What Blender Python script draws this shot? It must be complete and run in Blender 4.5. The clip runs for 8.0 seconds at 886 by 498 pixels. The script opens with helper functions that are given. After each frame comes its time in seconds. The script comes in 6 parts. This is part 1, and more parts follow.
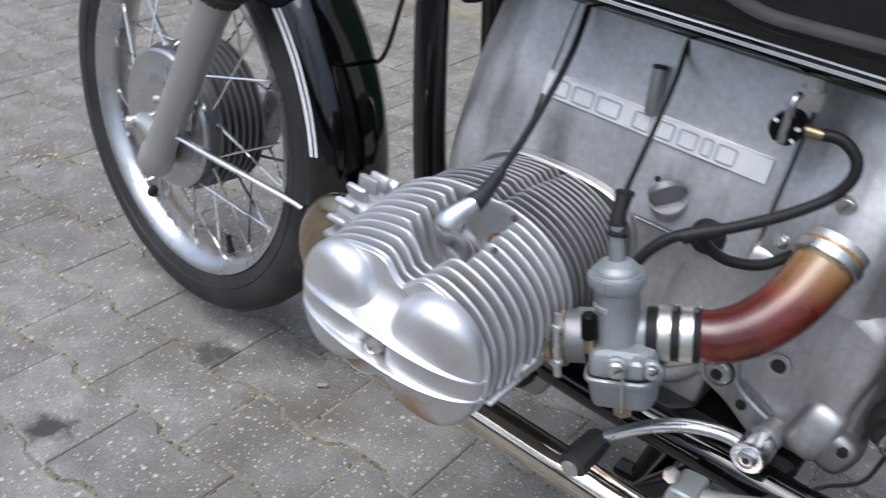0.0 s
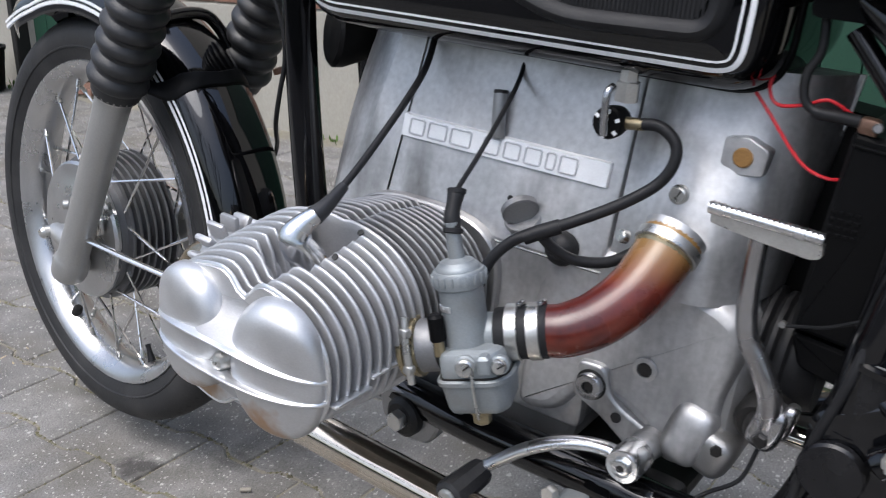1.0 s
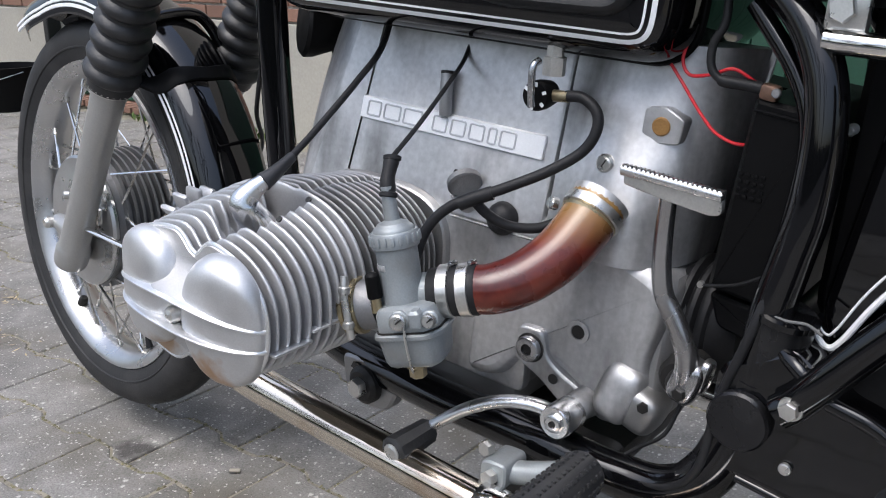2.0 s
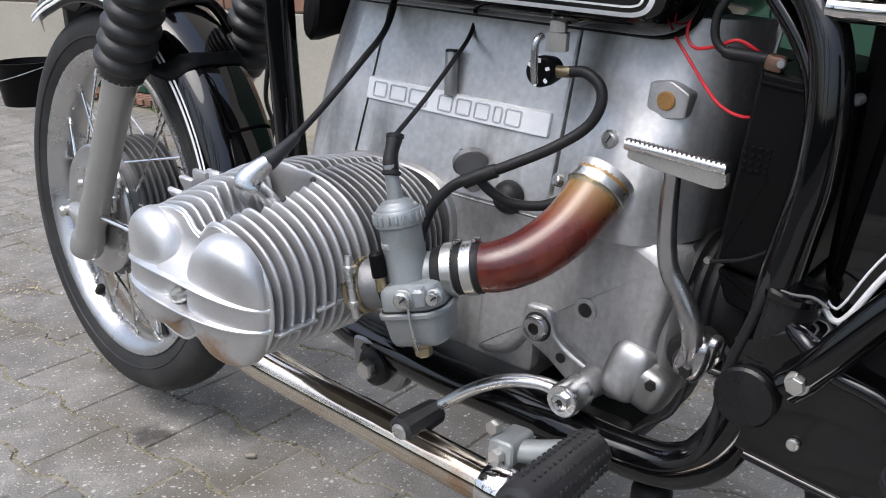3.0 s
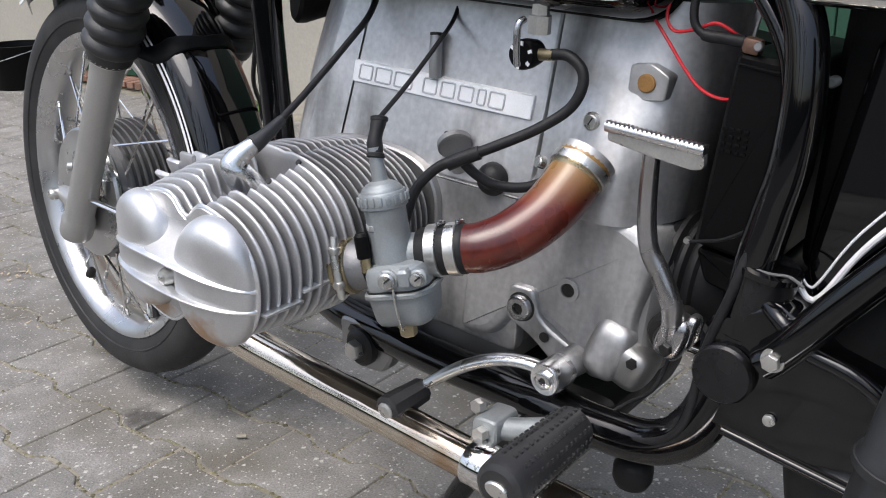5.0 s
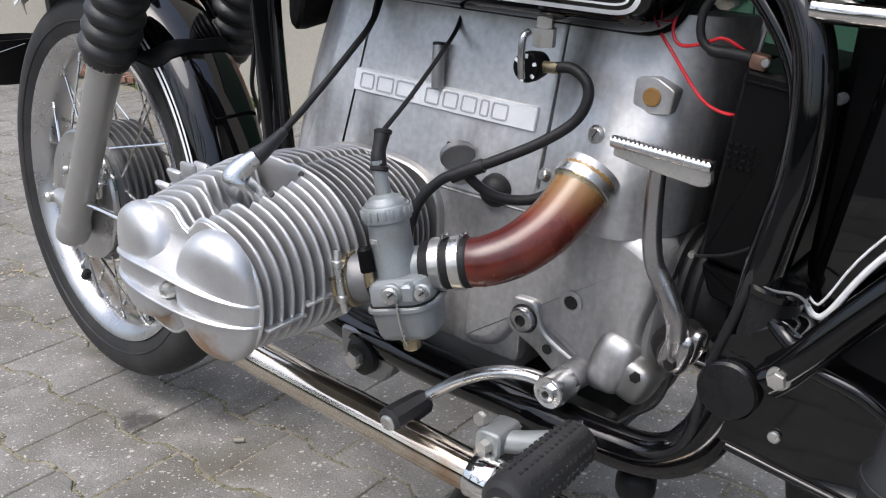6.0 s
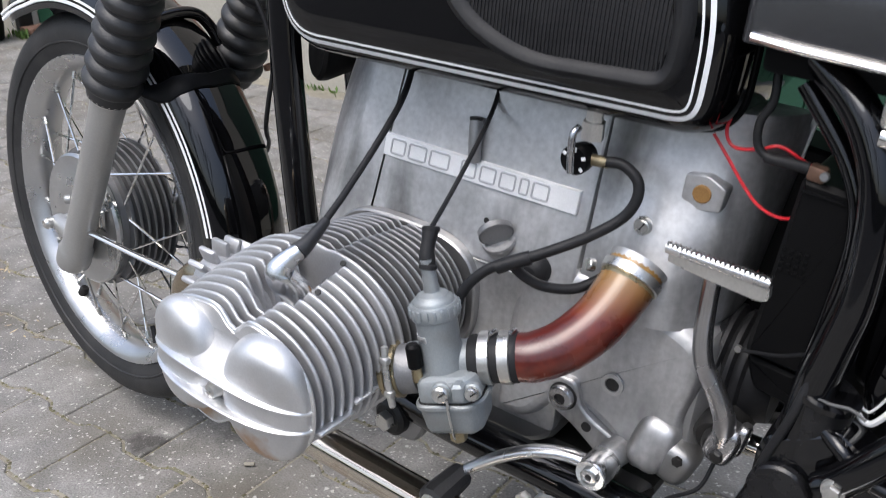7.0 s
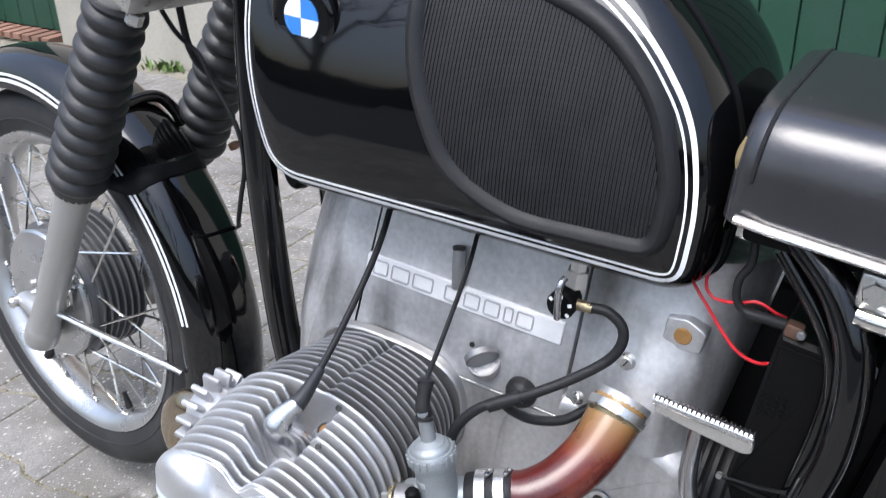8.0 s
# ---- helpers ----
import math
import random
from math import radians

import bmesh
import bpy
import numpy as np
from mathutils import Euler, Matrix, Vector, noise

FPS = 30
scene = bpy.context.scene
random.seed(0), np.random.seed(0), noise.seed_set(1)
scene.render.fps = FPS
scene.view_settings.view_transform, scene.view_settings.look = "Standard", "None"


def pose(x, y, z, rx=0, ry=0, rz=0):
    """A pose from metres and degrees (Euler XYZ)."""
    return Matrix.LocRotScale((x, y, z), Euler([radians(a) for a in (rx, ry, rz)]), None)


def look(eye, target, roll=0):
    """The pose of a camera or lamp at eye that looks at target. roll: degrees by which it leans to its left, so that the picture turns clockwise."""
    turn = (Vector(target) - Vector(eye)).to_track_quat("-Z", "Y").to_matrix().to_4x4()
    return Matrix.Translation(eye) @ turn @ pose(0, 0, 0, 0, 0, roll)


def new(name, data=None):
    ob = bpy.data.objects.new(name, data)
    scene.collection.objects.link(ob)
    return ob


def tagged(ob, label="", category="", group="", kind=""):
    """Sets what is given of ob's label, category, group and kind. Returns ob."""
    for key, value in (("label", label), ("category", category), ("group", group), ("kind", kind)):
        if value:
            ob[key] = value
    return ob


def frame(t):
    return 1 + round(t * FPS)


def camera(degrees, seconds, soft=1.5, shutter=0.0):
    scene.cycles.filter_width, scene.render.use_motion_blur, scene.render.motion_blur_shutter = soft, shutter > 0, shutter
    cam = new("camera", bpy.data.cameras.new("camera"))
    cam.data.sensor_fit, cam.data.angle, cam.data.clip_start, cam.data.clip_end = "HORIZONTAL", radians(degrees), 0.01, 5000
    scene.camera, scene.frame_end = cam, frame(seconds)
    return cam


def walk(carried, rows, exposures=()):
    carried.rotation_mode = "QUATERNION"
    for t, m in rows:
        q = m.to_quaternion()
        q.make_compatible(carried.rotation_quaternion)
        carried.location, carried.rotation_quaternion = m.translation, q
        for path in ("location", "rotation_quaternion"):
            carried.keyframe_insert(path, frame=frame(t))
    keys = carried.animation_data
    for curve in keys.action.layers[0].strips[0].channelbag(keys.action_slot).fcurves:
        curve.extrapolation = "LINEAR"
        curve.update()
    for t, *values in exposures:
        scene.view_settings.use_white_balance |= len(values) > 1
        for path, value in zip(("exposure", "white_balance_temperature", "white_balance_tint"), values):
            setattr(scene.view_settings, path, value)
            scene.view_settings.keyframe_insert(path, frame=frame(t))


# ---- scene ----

cam = camera(51.0, 8.0, 1.0, 0.5)
PATH = [
    (0, (1.111, -0.839, 0.944), (0.103, 0.567, -0.06), 4.2),
    (0.5, (1.188, -0.806, 0.887), (0.148, 0.658, 0.006), 0.6),
    (1, (1.253, -0.817, 0.83), (0.153, 0.716, 0.166), 0.2),
    (1.5, (1.332, -0.822, 0.809), (0.189, 0.7, 0.195), 0.1),
    (3, (1.375, -0.809, 0.786), (0.166, 0.653, 0.153), -1.4),
    (3.5, (1.377, -0.811, 0.786), (0.168, 0.646, 0.141), -1.6),
    (4, (1.382, -0.816, 0.79), (0.179, 0.638, 0.128), -1.4),
    (4.5, (1.389, -0.814, 0.787), (0.19, 0.644, 0.126), -1.5),
    (6, (1.374, -0.811, 0.805), (0.201, 0.656, 0.12), -1.2),
    (6.5, (1.329, -0.809, 0.839), (0.167, 0.674, 0.17), -1.4),
    (7, (1.282, -0.81, 0.931), (0.202, 0.666, 0.122), -0.7),
    (7.5, (1.254, -0.798, 1.037), (0.226, 0.676, 0.159), -1.0),
    (8, (1.217, -0.787, 1.102), (0.267, 0.719, 0.192), -1.3),
]
EXPOSURES = [(0.0, -0.07, 6100, 10), (0.5, -0.05, 6150, 10), (1.5, 0.0, 6250, 10), (2.8, 0.05, 6350, 10), (3.5, 0.05, 6500, 10), (6.5, 0.05, 6450, 10), (7.0, 0.1, 6350, 10), (7.5, 0.2, 6200, 10), (8.0, 0.5, 6100, 10)]
walk(cam, [(t, look(eye, target, roll)) for t, eye, target, roll in PATH], EXPOSURES)


# ---- world and light: a bright overcast day ----
world = bpy.data.worlds.new("overcast_sky")
scene.world = world
world.use_nodes = True
wt = world.node_tree
wt.nodes.clear()
w_out = wt.nodes.new("ShaderNodeOutputWorld")
w_bg = wt.nodes.new("ShaderNodeBackground")
w_sky = wt.nodes.new("ShaderNodeTexSky")
w_sky.sky_type = "NISHITA"
w_sky.sun_disc = False
w_sky.sun_elevation = radians(62)
w_sky.sun_rotation = radians(190)
w_sky.air_density = 1.0
w_sky.dust_density = 3.0
w_hue = wt.nodes.new("ShaderNodeHueSaturation")
w_hue.inputs["Saturation"].default_value = 0.8
wt.links.new(w_sky.outputs[0], w_hue.inputs["Color"])
# an overcast sky is three times as bright overhead as at the horizon
w_at = wt.nodes.new("ShaderNodeTexCoord")
w_up = wt.nodes.new("ShaderNodeSeparateXYZ")
wt.links.new(w_at.outputs["Generated"], w_up.inputs[0])
w_cie = wt.nodes.new("ShaderNodeMapRange")
w_cie.inputs["To Min"].default_value, w_cie.inputs["To Max"].default_value = 0.6, 1.8
wt.links.new(w_up.outputs["Z"], w_cie.inputs["Value"])
w_mul = wt.nodes.new("ShaderNodeMix")
w_mul.data_type, w_mul.blend_type = "RGBA", "MULTIPLY"
w_mul.inputs["Factor"].default_value = 1.0
wt.links.new(w_hue.outputs[0], w_mul.inputs["A"])
wt.links.new(w_cie.outputs[0], w_mul.inputs["B"])
wt.links.new(w_mul.outputs["Result"], w_bg.inputs["Color"])
w_bg.inputs["Strength"].default_value = 0.20
wt.links.new(w_bg.outputs[0], w_out.inputs["Surface"])

sun_data = bpy.data.lights.new("sun", "SUN")
sun_data.energy, sun_data.angle, sun_data.color = 1.6, radians(44), (1.0, 0.99, 0.98)
sun = new("sun", sun_data)
sun.matrix_world = look((0.6, -3.0, 6.0), (0.6, 0.2, 0.3))

# ---- materials ----


def material(name, colour, rough=0.5, metal=0.0, vary=0.15, scale=20.0, fine=300.0, bump=0.1, rough_vary=0.1,
             coat=0.0, stain=None, stain_scale=6.0, stain_amount=0.4, island=0.0, piece=0.0, spec=0.5, world_space=False, stretch=None):
    """Principled surface with grain at two scales, uneven gloss and, if asked, stains of a second colour."""
    m = bpy.data.materials.new(name)
    m.use_nodes = True
    t = m.node_tree
    n, k = t.nodes, t.links
    p = n["Principled BSDF"]
    where = n.new("ShaderNodeNewGeometry").outputs["Position"] if world_space else n.new("ShaderNodeTexCoord").outputs["Object"]
    big = n.new("ShaderNodeTexNoise")
    big.inputs["Scale"].default_value, big.inputs["Detail"].default_value = scale, 6.0
    small = n.new("ShaderNodeTexNoise")
    small.inputs["Scale"].default_value, small.inputs["Detail"].default_value = fine, 4.0
    k.new(where, big.inputs["Vector"])
    k.new(where, small.inputs["Vector"])
    both = n.new("ShaderNodeMath")
    both.operation = "ADD"
    k.new(big.outputs["Fac"], both.inputs[0])
    k.new(small.outputs["Fac"], both.inputs[1])
    span = n.new("ShaderNodeMapRange")
    span.inputs["From Min"].default_value, span.inputs["From Max"].default_value = 0.6, 1.4
    span.inputs["To Min"].default_value, span.inputs["To Max"].default_value = 1 - vary, 1 + vary
    k.new(both.outputs[0], span.inputs["Value"])
    tone = n.new("ShaderNodeMix")
    tone.data_type, tone.blend_type = "RGBA", "MULTIPLY"
    tone.inputs["Factor"].default_value = 1.0
    tone.inputs["A"].default_value = (*colour, 1)
    k.new(span.outputs[0], tone.inputs["B"])
    last = tone.outputs["Result"]
    if piece or island:
        if piece:
            src = n.new("ShaderNodeObjectInfo").outputs["Random"]
        else:
            src = n.new("ShaderNodeNewGeometry").outputs["Random Per Island"]
        rng = n.new("ShaderNodeMapRange")
        amount = piece or island
        rng.inputs["To Min"].default_value, rng.inputs["To Max"].default_value = 1 - amount, 1 + amount
        k.new(src, rng.inputs["Value"])
        more = n.new("ShaderNodeMix")
        more.data_type, more.blend_type = "RGBA", "MULTIPLY"
        more.inputs["Factor"].default_value = 1.0
        k.new(last, more.inputs["A"])
        k.new(rng.outputs[0], more.inputs["B"])
        last = more.outputs["Result"]
    if stain:
        spots = n.new("ShaderNodeTexNoise")
        spots.inputs["Scale"].default_value, spots.inputs["Detail"].default_value = stain_scale, 5.0
        if stretch:
            pull = n.new("ShaderNodeVectorMath")
            pull.operation = "MULTIPLY"
            k.new(where, pull.inputs[0])
            pull.inputs[1].default_value = stretch
            k.new(pull.outputs[0], spots.inputs["Vector"])
        else:
            k.new(where, spots.inputs["Vector"])
        ramp = n.new("ShaderNodeMapRange")
        ramp.inputs["From Min"].default_value, ramp.inputs["From Max"].default_value = 0.48, 0.72
        ramp.inputs["To Max"].default_value = stain_amount
        k.new(spots.outputs["Fac"], ramp.inputs["Value"])
        dirt = n.new("ShaderNodeMix")
        dirt.data_type = "RGBA"
        k.new(ramp.outputs[0], dirt.inputs["Factor"])
        k.new(last, dirt.inputs["A"])
        dirt.inputs["B"].default_value = (*stain, 1)
        last = dirt.outputs["Result"]
    k.new(last, p.inputs["Base Color"])
    gloss = n.new("ShaderNodeMapRange")
    gloss.inputs["From Min"].default_value, gloss.inputs["From Max"].default_value = 0.3, 0.7
    gloss.inputs["To Min"].default_value = max(0.02, rough - rough_vary)
    gloss.inputs["To Max"].default_value = min(1.0, rough + rough_vary)
    k.new(big.outputs["Fac"], gloss.inputs["Value"])
    k.new(gloss.outputs[0], p.inputs["Roughness"])
    p.inputs["Metallic"].default_value = metal
    p.inputs["Specular IOR Level"].default_value = spec
    p.inputs["Coat Weight"].default_value = coat
    p.inputs["Coat Roughness"].default_value = 0.03
    if bump:
        b = n.new("ShaderNodeBump")
        b.inputs["Strength"].default_value, b.inputs["Distance"].default_value = bump, 0.002
        k.new(both.outputs[0], b.inputs["Height"])
        k.new(b.outputs[0], p.inputs["Normal"])
    return m


CAST = material("cast_aluminium", (0.33, 0.33, 0.33), 0.42, 0.85, 0.10, 14, 700, 0.12, 0.08,
                stain=(0.26, 0.25, 0.235), stain_scale=9, stain_amount=0.45)
CASE = material("brushed_aluminium_case", (0.56, 0.56, 0.562), 0.43, 0.80, 0.20, 14, 160, 0.03, 0.12,
                stain=(0.10, 0.095, 0.088), stain_scale=17, stain_amount=0.95, stretch=(1.0, 1.0, 0.20))
RIMFIN = material("bright_fin_edges", (0.82, 0.82, 0.82), 0.36, 0.95, 0.10, 40, 600, 0.05, 0.08)
FINEDGE = material("worn_fin_edges", (0.51, 0.51, 0.515), 0.46, 0.75, 0.16, 40, 500, 0.08, 0.08)
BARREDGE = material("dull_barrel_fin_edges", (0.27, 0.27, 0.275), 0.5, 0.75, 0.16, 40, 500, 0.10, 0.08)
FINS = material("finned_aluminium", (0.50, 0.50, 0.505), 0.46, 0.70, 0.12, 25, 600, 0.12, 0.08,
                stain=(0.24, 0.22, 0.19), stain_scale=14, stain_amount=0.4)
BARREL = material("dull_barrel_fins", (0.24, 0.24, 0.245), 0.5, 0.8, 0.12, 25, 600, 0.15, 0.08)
COVER = material("polished_valve_cover", (0.62, 0.62, 0.622), 0.40, 0.82, 0.10, 26, 700, 0.06, 0.11,
                 stain=(0.45, 0.44, 0.42), stain_scale=12, stain_amount=0.3)


def burnt_patch(m, at, radius, colour, amount):
    """One stain with a shape of its own, at a spot of the bike."""
    n, k = m.node_tree.nodes, m.node_tree.links
    p = n["Principled BSDF"]
    src = p.inputs["Base Color"].links[0].from_socket
    co = n.new("ShaderNodeTexCoord")
    wob = n.new("ShaderNodeTexNoise")
    wob.inputs["Scale"].default_value, wob.inputs["Detail"].default_value = 60, 5
    k.new(co.outputs["Object"], wob.inputs["Vector"])
    away = n.new("ShaderNodeVectorMath")
    away.operation = "DISTANCE"
    k.new(co.outputs["Object"], away.inputs[0])
    away.inputs[1].default_value = at
    add = n.new("ShaderNodeMath")
    add.operation = "MULTIPLY_ADD"
    k.new(wob.outputs["Fac"], add.inputs[0])
    add.inputs[1].default_value = radius * 1.6
    k.new(away.outputs["Value"], add.inputs[2])
    fall = n.new("ShaderNodeMapRange")
    fall.inputs["From Min"].default_value, fall.inputs["From Max"].default_value = radius * 1.1, radius * 1.8
    fall.inputs["To Min"].default_value, fall.inputs["To Max"].default_value = amount, 0.0
    k.new(add.outputs[0], fall.inputs["Value"])
    mix = n.new("ShaderNodeMix")
    mix.data_type = "RGBA"
    k.new(fall.outputs[0], mix.inputs["Factor"])
    k.new(src, mix.inputs["A"])
    mix.inputs["B"].default_value = (*colour, 1)
    k.new(mix.outputs["Result"], p.inputs["Base Color"])


burnt_patch(COVER, (0.722, -0.362, 0.509), 0.030, (0.40, 0.20, 0.06), 0.75)
burnt_patch(COVER, (0.631, -0.355, 0.507), 0.024, (0.36, 0.20, 0.07), 0.75)
POLISHED = material("polished_aluminium", (0.74, 0.74, 0.74), 0.26, 1.0, 0.05, 20, 500, 0.02, 0.06)
CHROME = material("chrome", (0.80, 0.79, 0.77), 0.06, 1.0, 0.03, 18, 200, 0.0, 0.04,
                  stain=(0.40, 0.28, 0.17), stain_scale=22, stain_amount=0.25)
STAINED = material("brown_stained_chrome", (0.72, 0.65, 0.55), 0.10, 1.0, 0.06, 18, 200, 0.0, 0.05,
                   stain=(0.42, 0.24, 0.11), stain_scale=14, stain_amount=0.75)
BLUED = material("heat_stained_chrome", (0.42, 0.34, 0.24), 0.18, 1.0, 0.2, 20, 200, 0.02, 0.06,
                 stain=(0.20, 0.14, 0.08), stain_scale=16, stain_amount=0.7)
KICK = material("worn_bare_steel", (0.44, 0.44, 0.45), 0.24, 0.95, 0.10, 30, 400, 0.04, 0.08, stain=(0.24, 0.21, 0.18), stain_scale=20, stain_amount=0.4)
ZINC = material("zinc_plated_steel", (0.62, 0.61, 0.58), 0.32, 0.9, 0.12, 60, 500, 0.05, 0.1)
BRASS = material("yellowed_zinc", (0.36, 0.30, 0.19), 0.32, 0.9, 0.15, 60, 500, 0.05, 0.1)
CARB = material("grey_zinc_casting", (0.30, 0.325, 0.335), 0.5, 0.5, 0.12, 40, 600, 0.12, 0.08,
                stain=(0.22, 0.21, 0.19), stain_scale=24, stain_amount=0.5)
# same enamel as PAINT, its coat raised to brighten the fender's sky reflection
FENDER = material("black_enamel_brighter_coat", (0.002, 0.002, 0.0024), 0.05, 0.0, 0.1, 8, 60, 0.0, 0.02, coat=0.3)
PAINT = material("black_enamel", (0.002, 0.002, 0.0024), 0.05, 0.0, 0.1, 8, 60, 0.0, 0.02, coat=0.12)
FRAME = material("black_frame_enamel", (0.0025, 0.0025, 0.003), 0.07, 0.0, 0.2, 30, 200, 0.0, 0.03, coat=0.15)
WORN = material("worn_black_enamel", (0.006, 0.006, 0.007), 0.28, 0.0, 0.3, 30, 240, 0.06, 0.10, spec=0.4, stain=(0.03, 0.03, 0.03), stain_scale=22, stain_amount=0.35)
RUBBER = material("black_rubber", (0.014, 0.014, 0.015), 0.5, 0.0, 0.25, 30, 300, 0.15, 0.08,
                  stain=(0.03, 0.029, 0.028), stain_scale=18, stain_amount=0.3, spec=0.25)
DUSTY = material("dusty_black_rubber", (0.021, 0.021, 0.022), 0.45, 0.0, 0.25, 25, 300, 0.15, 0.08, stain=(0.06, 0.058, 0.055), stain_scale=20, stain_amount=0.35)
GREYRUBBER = material("faded_grey_rubber", (0.10, 0.10, 0.10), 0.6, 0.0, 0.2, 30, 300, 0.15, 0.08)
SHOCK = material("dark_grey_shroud", (0.022, 0.023, 0.024), 0.35, 0.2, 0.15, 20, 300, 0.08, 0.08)
TYRE = material("tyre_rubber", (0.021, 0.021, 0.0215), 0.6, 0.0, 0.2, 14, 250, 0.2, 0.08, spec=0.35,
                stain=(0.075, 0.072, 0.069), stain_scale=10, stain_amount=0.4)
PLASTIC = material("black_plastic", (0.0045, 0.0045, 0.0048), 0.45, 0.0, 0.15, 20, 200, 0.05, 0.06, spec=0.1)
VINYL = material("black_vinyl", (0.018, 0.018, 0.02), 0.25, 0.0, 0.15, 12, 350, 0.10, 0.05, spec=0.9)
FORKGREY = material("grey_painted_alloy", (0.43, 0.425, 0.41), 0.34, 0.65, 0.08, 16, 400, 0.05, 0.08)
RIM = material("polished_rim", (0.57, 0.57, 0.57), 0.3, 0.95, 0.08, 20, 400, 0.05, 0.08,
               stain=(0.40, 0.39, 0.38), stain_scale=16, stain_amount=0.35)
WHITE = material("white_pinstripe", (0.82, 0.83, 0.84), 0.25, 0.0, 0.03, 20, 200, 0.0, 0.05, coat=0.5)
BADGE = material("silver_badge", (0.70, 0.70, 0.70), 0.3, 0.75, 0.06, 30, 400, 0.05, 0.06)
BADGE_BACK = material("badge_ground", (0.88, 0.88, 0.88), 0.36, 0.45, 0.06, 40, 600, 0.08, 0.06)
RED_WIRE = material("red_insulation", (0.55, 0.02, 0.03), 0.4, 0.0, 0.08, 40, 200, 0.0)
COPPER = material("corroded_copper", (0.17, 0.10, 0.07), 0.5, 0.6, 0.25, 90, 500, 0.2)
RUST = material("rusty_plug_centre", (0.30, 0.16, 0.05), 0.7, 0.2, 0.25, 120, 500, 0.2)
BLUE = material("blue_enamel", (0.05, 0.22, 0.62), 0.2, 0.0, 0.03, 30, 200, 0.0, coat=0.6)
ENAMEL_WHITE = material("white_enamel", (0.82, 0.82, 0.82), 0.2, 0.0, 0.03, 30, 200, 0.0, coat=0.6)
# dark metal; its discs and bars also paint the shade inside slots and holes
DARK = material("dark_metal_and_hole_shade", (0.018, 0.017, 0.016), 0.5, 0.3, 0.3, 30, 300, 0.2)
FOAM = material("yellow_foam", (0.20, 0.15, 0.07), 0.9, 0.0, 0.3, 40, 300, 0.3)


def paving(name, piece):
    """Grey concrete with light stone chips, lichen-brown dirt and pits."""
    m = material(name, (0.205, 0.197, 0.184), 0.85, 0.0, 0.48, 14.0, 300, 0.9, 0.06,
                 stain=(0.12, 0.108, 0.086), stain_scale=4.5, stain_amount=0.8,
                 piece=0.13 if piece else 0.0, island=0.0 if piece else 0.13, spec=0.3, world_space=True)
    n, k = m.node_tree.nodes, m.node_tree.links
    p = n["Principled BSDF"]
    src = p.inputs["Base Color"].links[0].from_socket
    place = n.new("ShaderNodeNewGeometry")
    bend = n.new("ShaderNodeTexNoise")
    bend.inputs["Scale"].default_value = 160
    k.new(place.outputs["Position"], bend.inputs["Vector"])
    bent = n.new("ShaderNodeVectorMath")
    bent.operation = "MULTIPLY_ADD"
    k.new(bend.outputs["Color"], bent.inputs[0])
    bent.inputs[1].default_value = (0.008, 0.008, 0.008)
    k.new(place.outputs["Position"], bent.inputs[2])
    for fineness, rarity in ((150, 0.45), (80, 0.70)):
        chips = n.new("ShaderNodeTexVoronoi")
        chips.inputs["Scale"].default_value = fineness
        k.new(bent.outputs[0], chips.inputs["Vector"])
        some = n.new("ShaderNodeSeparateColor")
        k.new(chips.outputs["Color"], some.inputs[0])
        grow = n.new("ShaderNodeMath")
        grow.operation = "MULTIPLY_ADD"
        k.new(some.outputs[1], grow.inputs[0])
        grow.inputs[1].default_value, grow.inputs[2].default_value = 1.3, 0.4
        ratio = n.new("ShaderNodeMath")
        ratio.operation = "DIVIDE"
        k.new(chips.outputs["Distance"], ratio.inputs[0])
        k.new(grow.outputs[0], ratio.inputs[1])
        near = n.new("ShaderNodeMapRange")
        near.inputs["From Min"].default_value, near.inputs["From Max"].default_value = 0.12, 0.24
        near.inputs["To Min"].default_value, near.inputs["To Max"].default_value = 1.0, 0.0
        k.new(ratio.outputs[0], near.inputs["Value"])
        few = n.new("ShaderNodeMath")
        few.operation = "GREATER_THAN"
        few.inputs[1].default_value = rarity
        k.new(some.outputs[0], few.inputs[0])
        on = n.new("ShaderNodeMath")
        on.operation = "MULTIPLY"
        k.new(near.outputs[0], on.inputs[0])
        k.new(few.outputs[0], on.inputs[1])
        mix = n.new("ShaderNodeMix")
        mix.data_type = "RGBA"
        k.new(on.outputs[0], mix.inputs["Factor"])
        k.new(src, mix.inputs["A"])
        mix.inputs["B"].default_value = (0.47, 0.45, 0.41, 1)
        src = mix.outputs["Result"]
    # one oil stain below the front wheel and an old dark patch of asphalt
    last = src
    for cx, cy, r, dark in ((0.098, -0.055, 0.040, 0.75), (0.066, -0.335, 0.036, 0.9), (0.206, 0.057, 0.04, 0.45), (0.13, 0.33, 0.09, 0.3)):
        away = n.new("ShaderNodeVectorMath")
        away.operation = "DISTANCE"
        k.new(place.outputs["Position"], away.inputs[0])
        away.inputs[1].default_value = (cx, cy, 0)
        wob = n.new("ShaderNodeTexNoise")
        wob.inputs["Scale"].default_value = 30
        k.new(place.outputs["Position"], wob.inputs["Vector"])
        add = n.new("ShaderNodeMath")
        add.operation = "MULTIPLY_ADD"
        k.new(wob.outputs["Fac"], add.inputs[0])
        add.inputs[1].default_value = 0.08
        k.new(away.outputs["Value"], add.inputs[2])
        fall = n.new("ShaderNodeMapRange")
        fall.inputs["From Min"].default_value, fall.inputs["From Max"].default_value = r * 0.75 + 0.03, r + 0.045
        fall.inputs["To Min"].default_value, fall.inputs["To Max"].default_value = dark, 0.0
        k.new(add.outputs[0], fall.inputs["Value"])
        oil = n.new("ShaderNodeMix")
        oil.data_type = "RGBA"
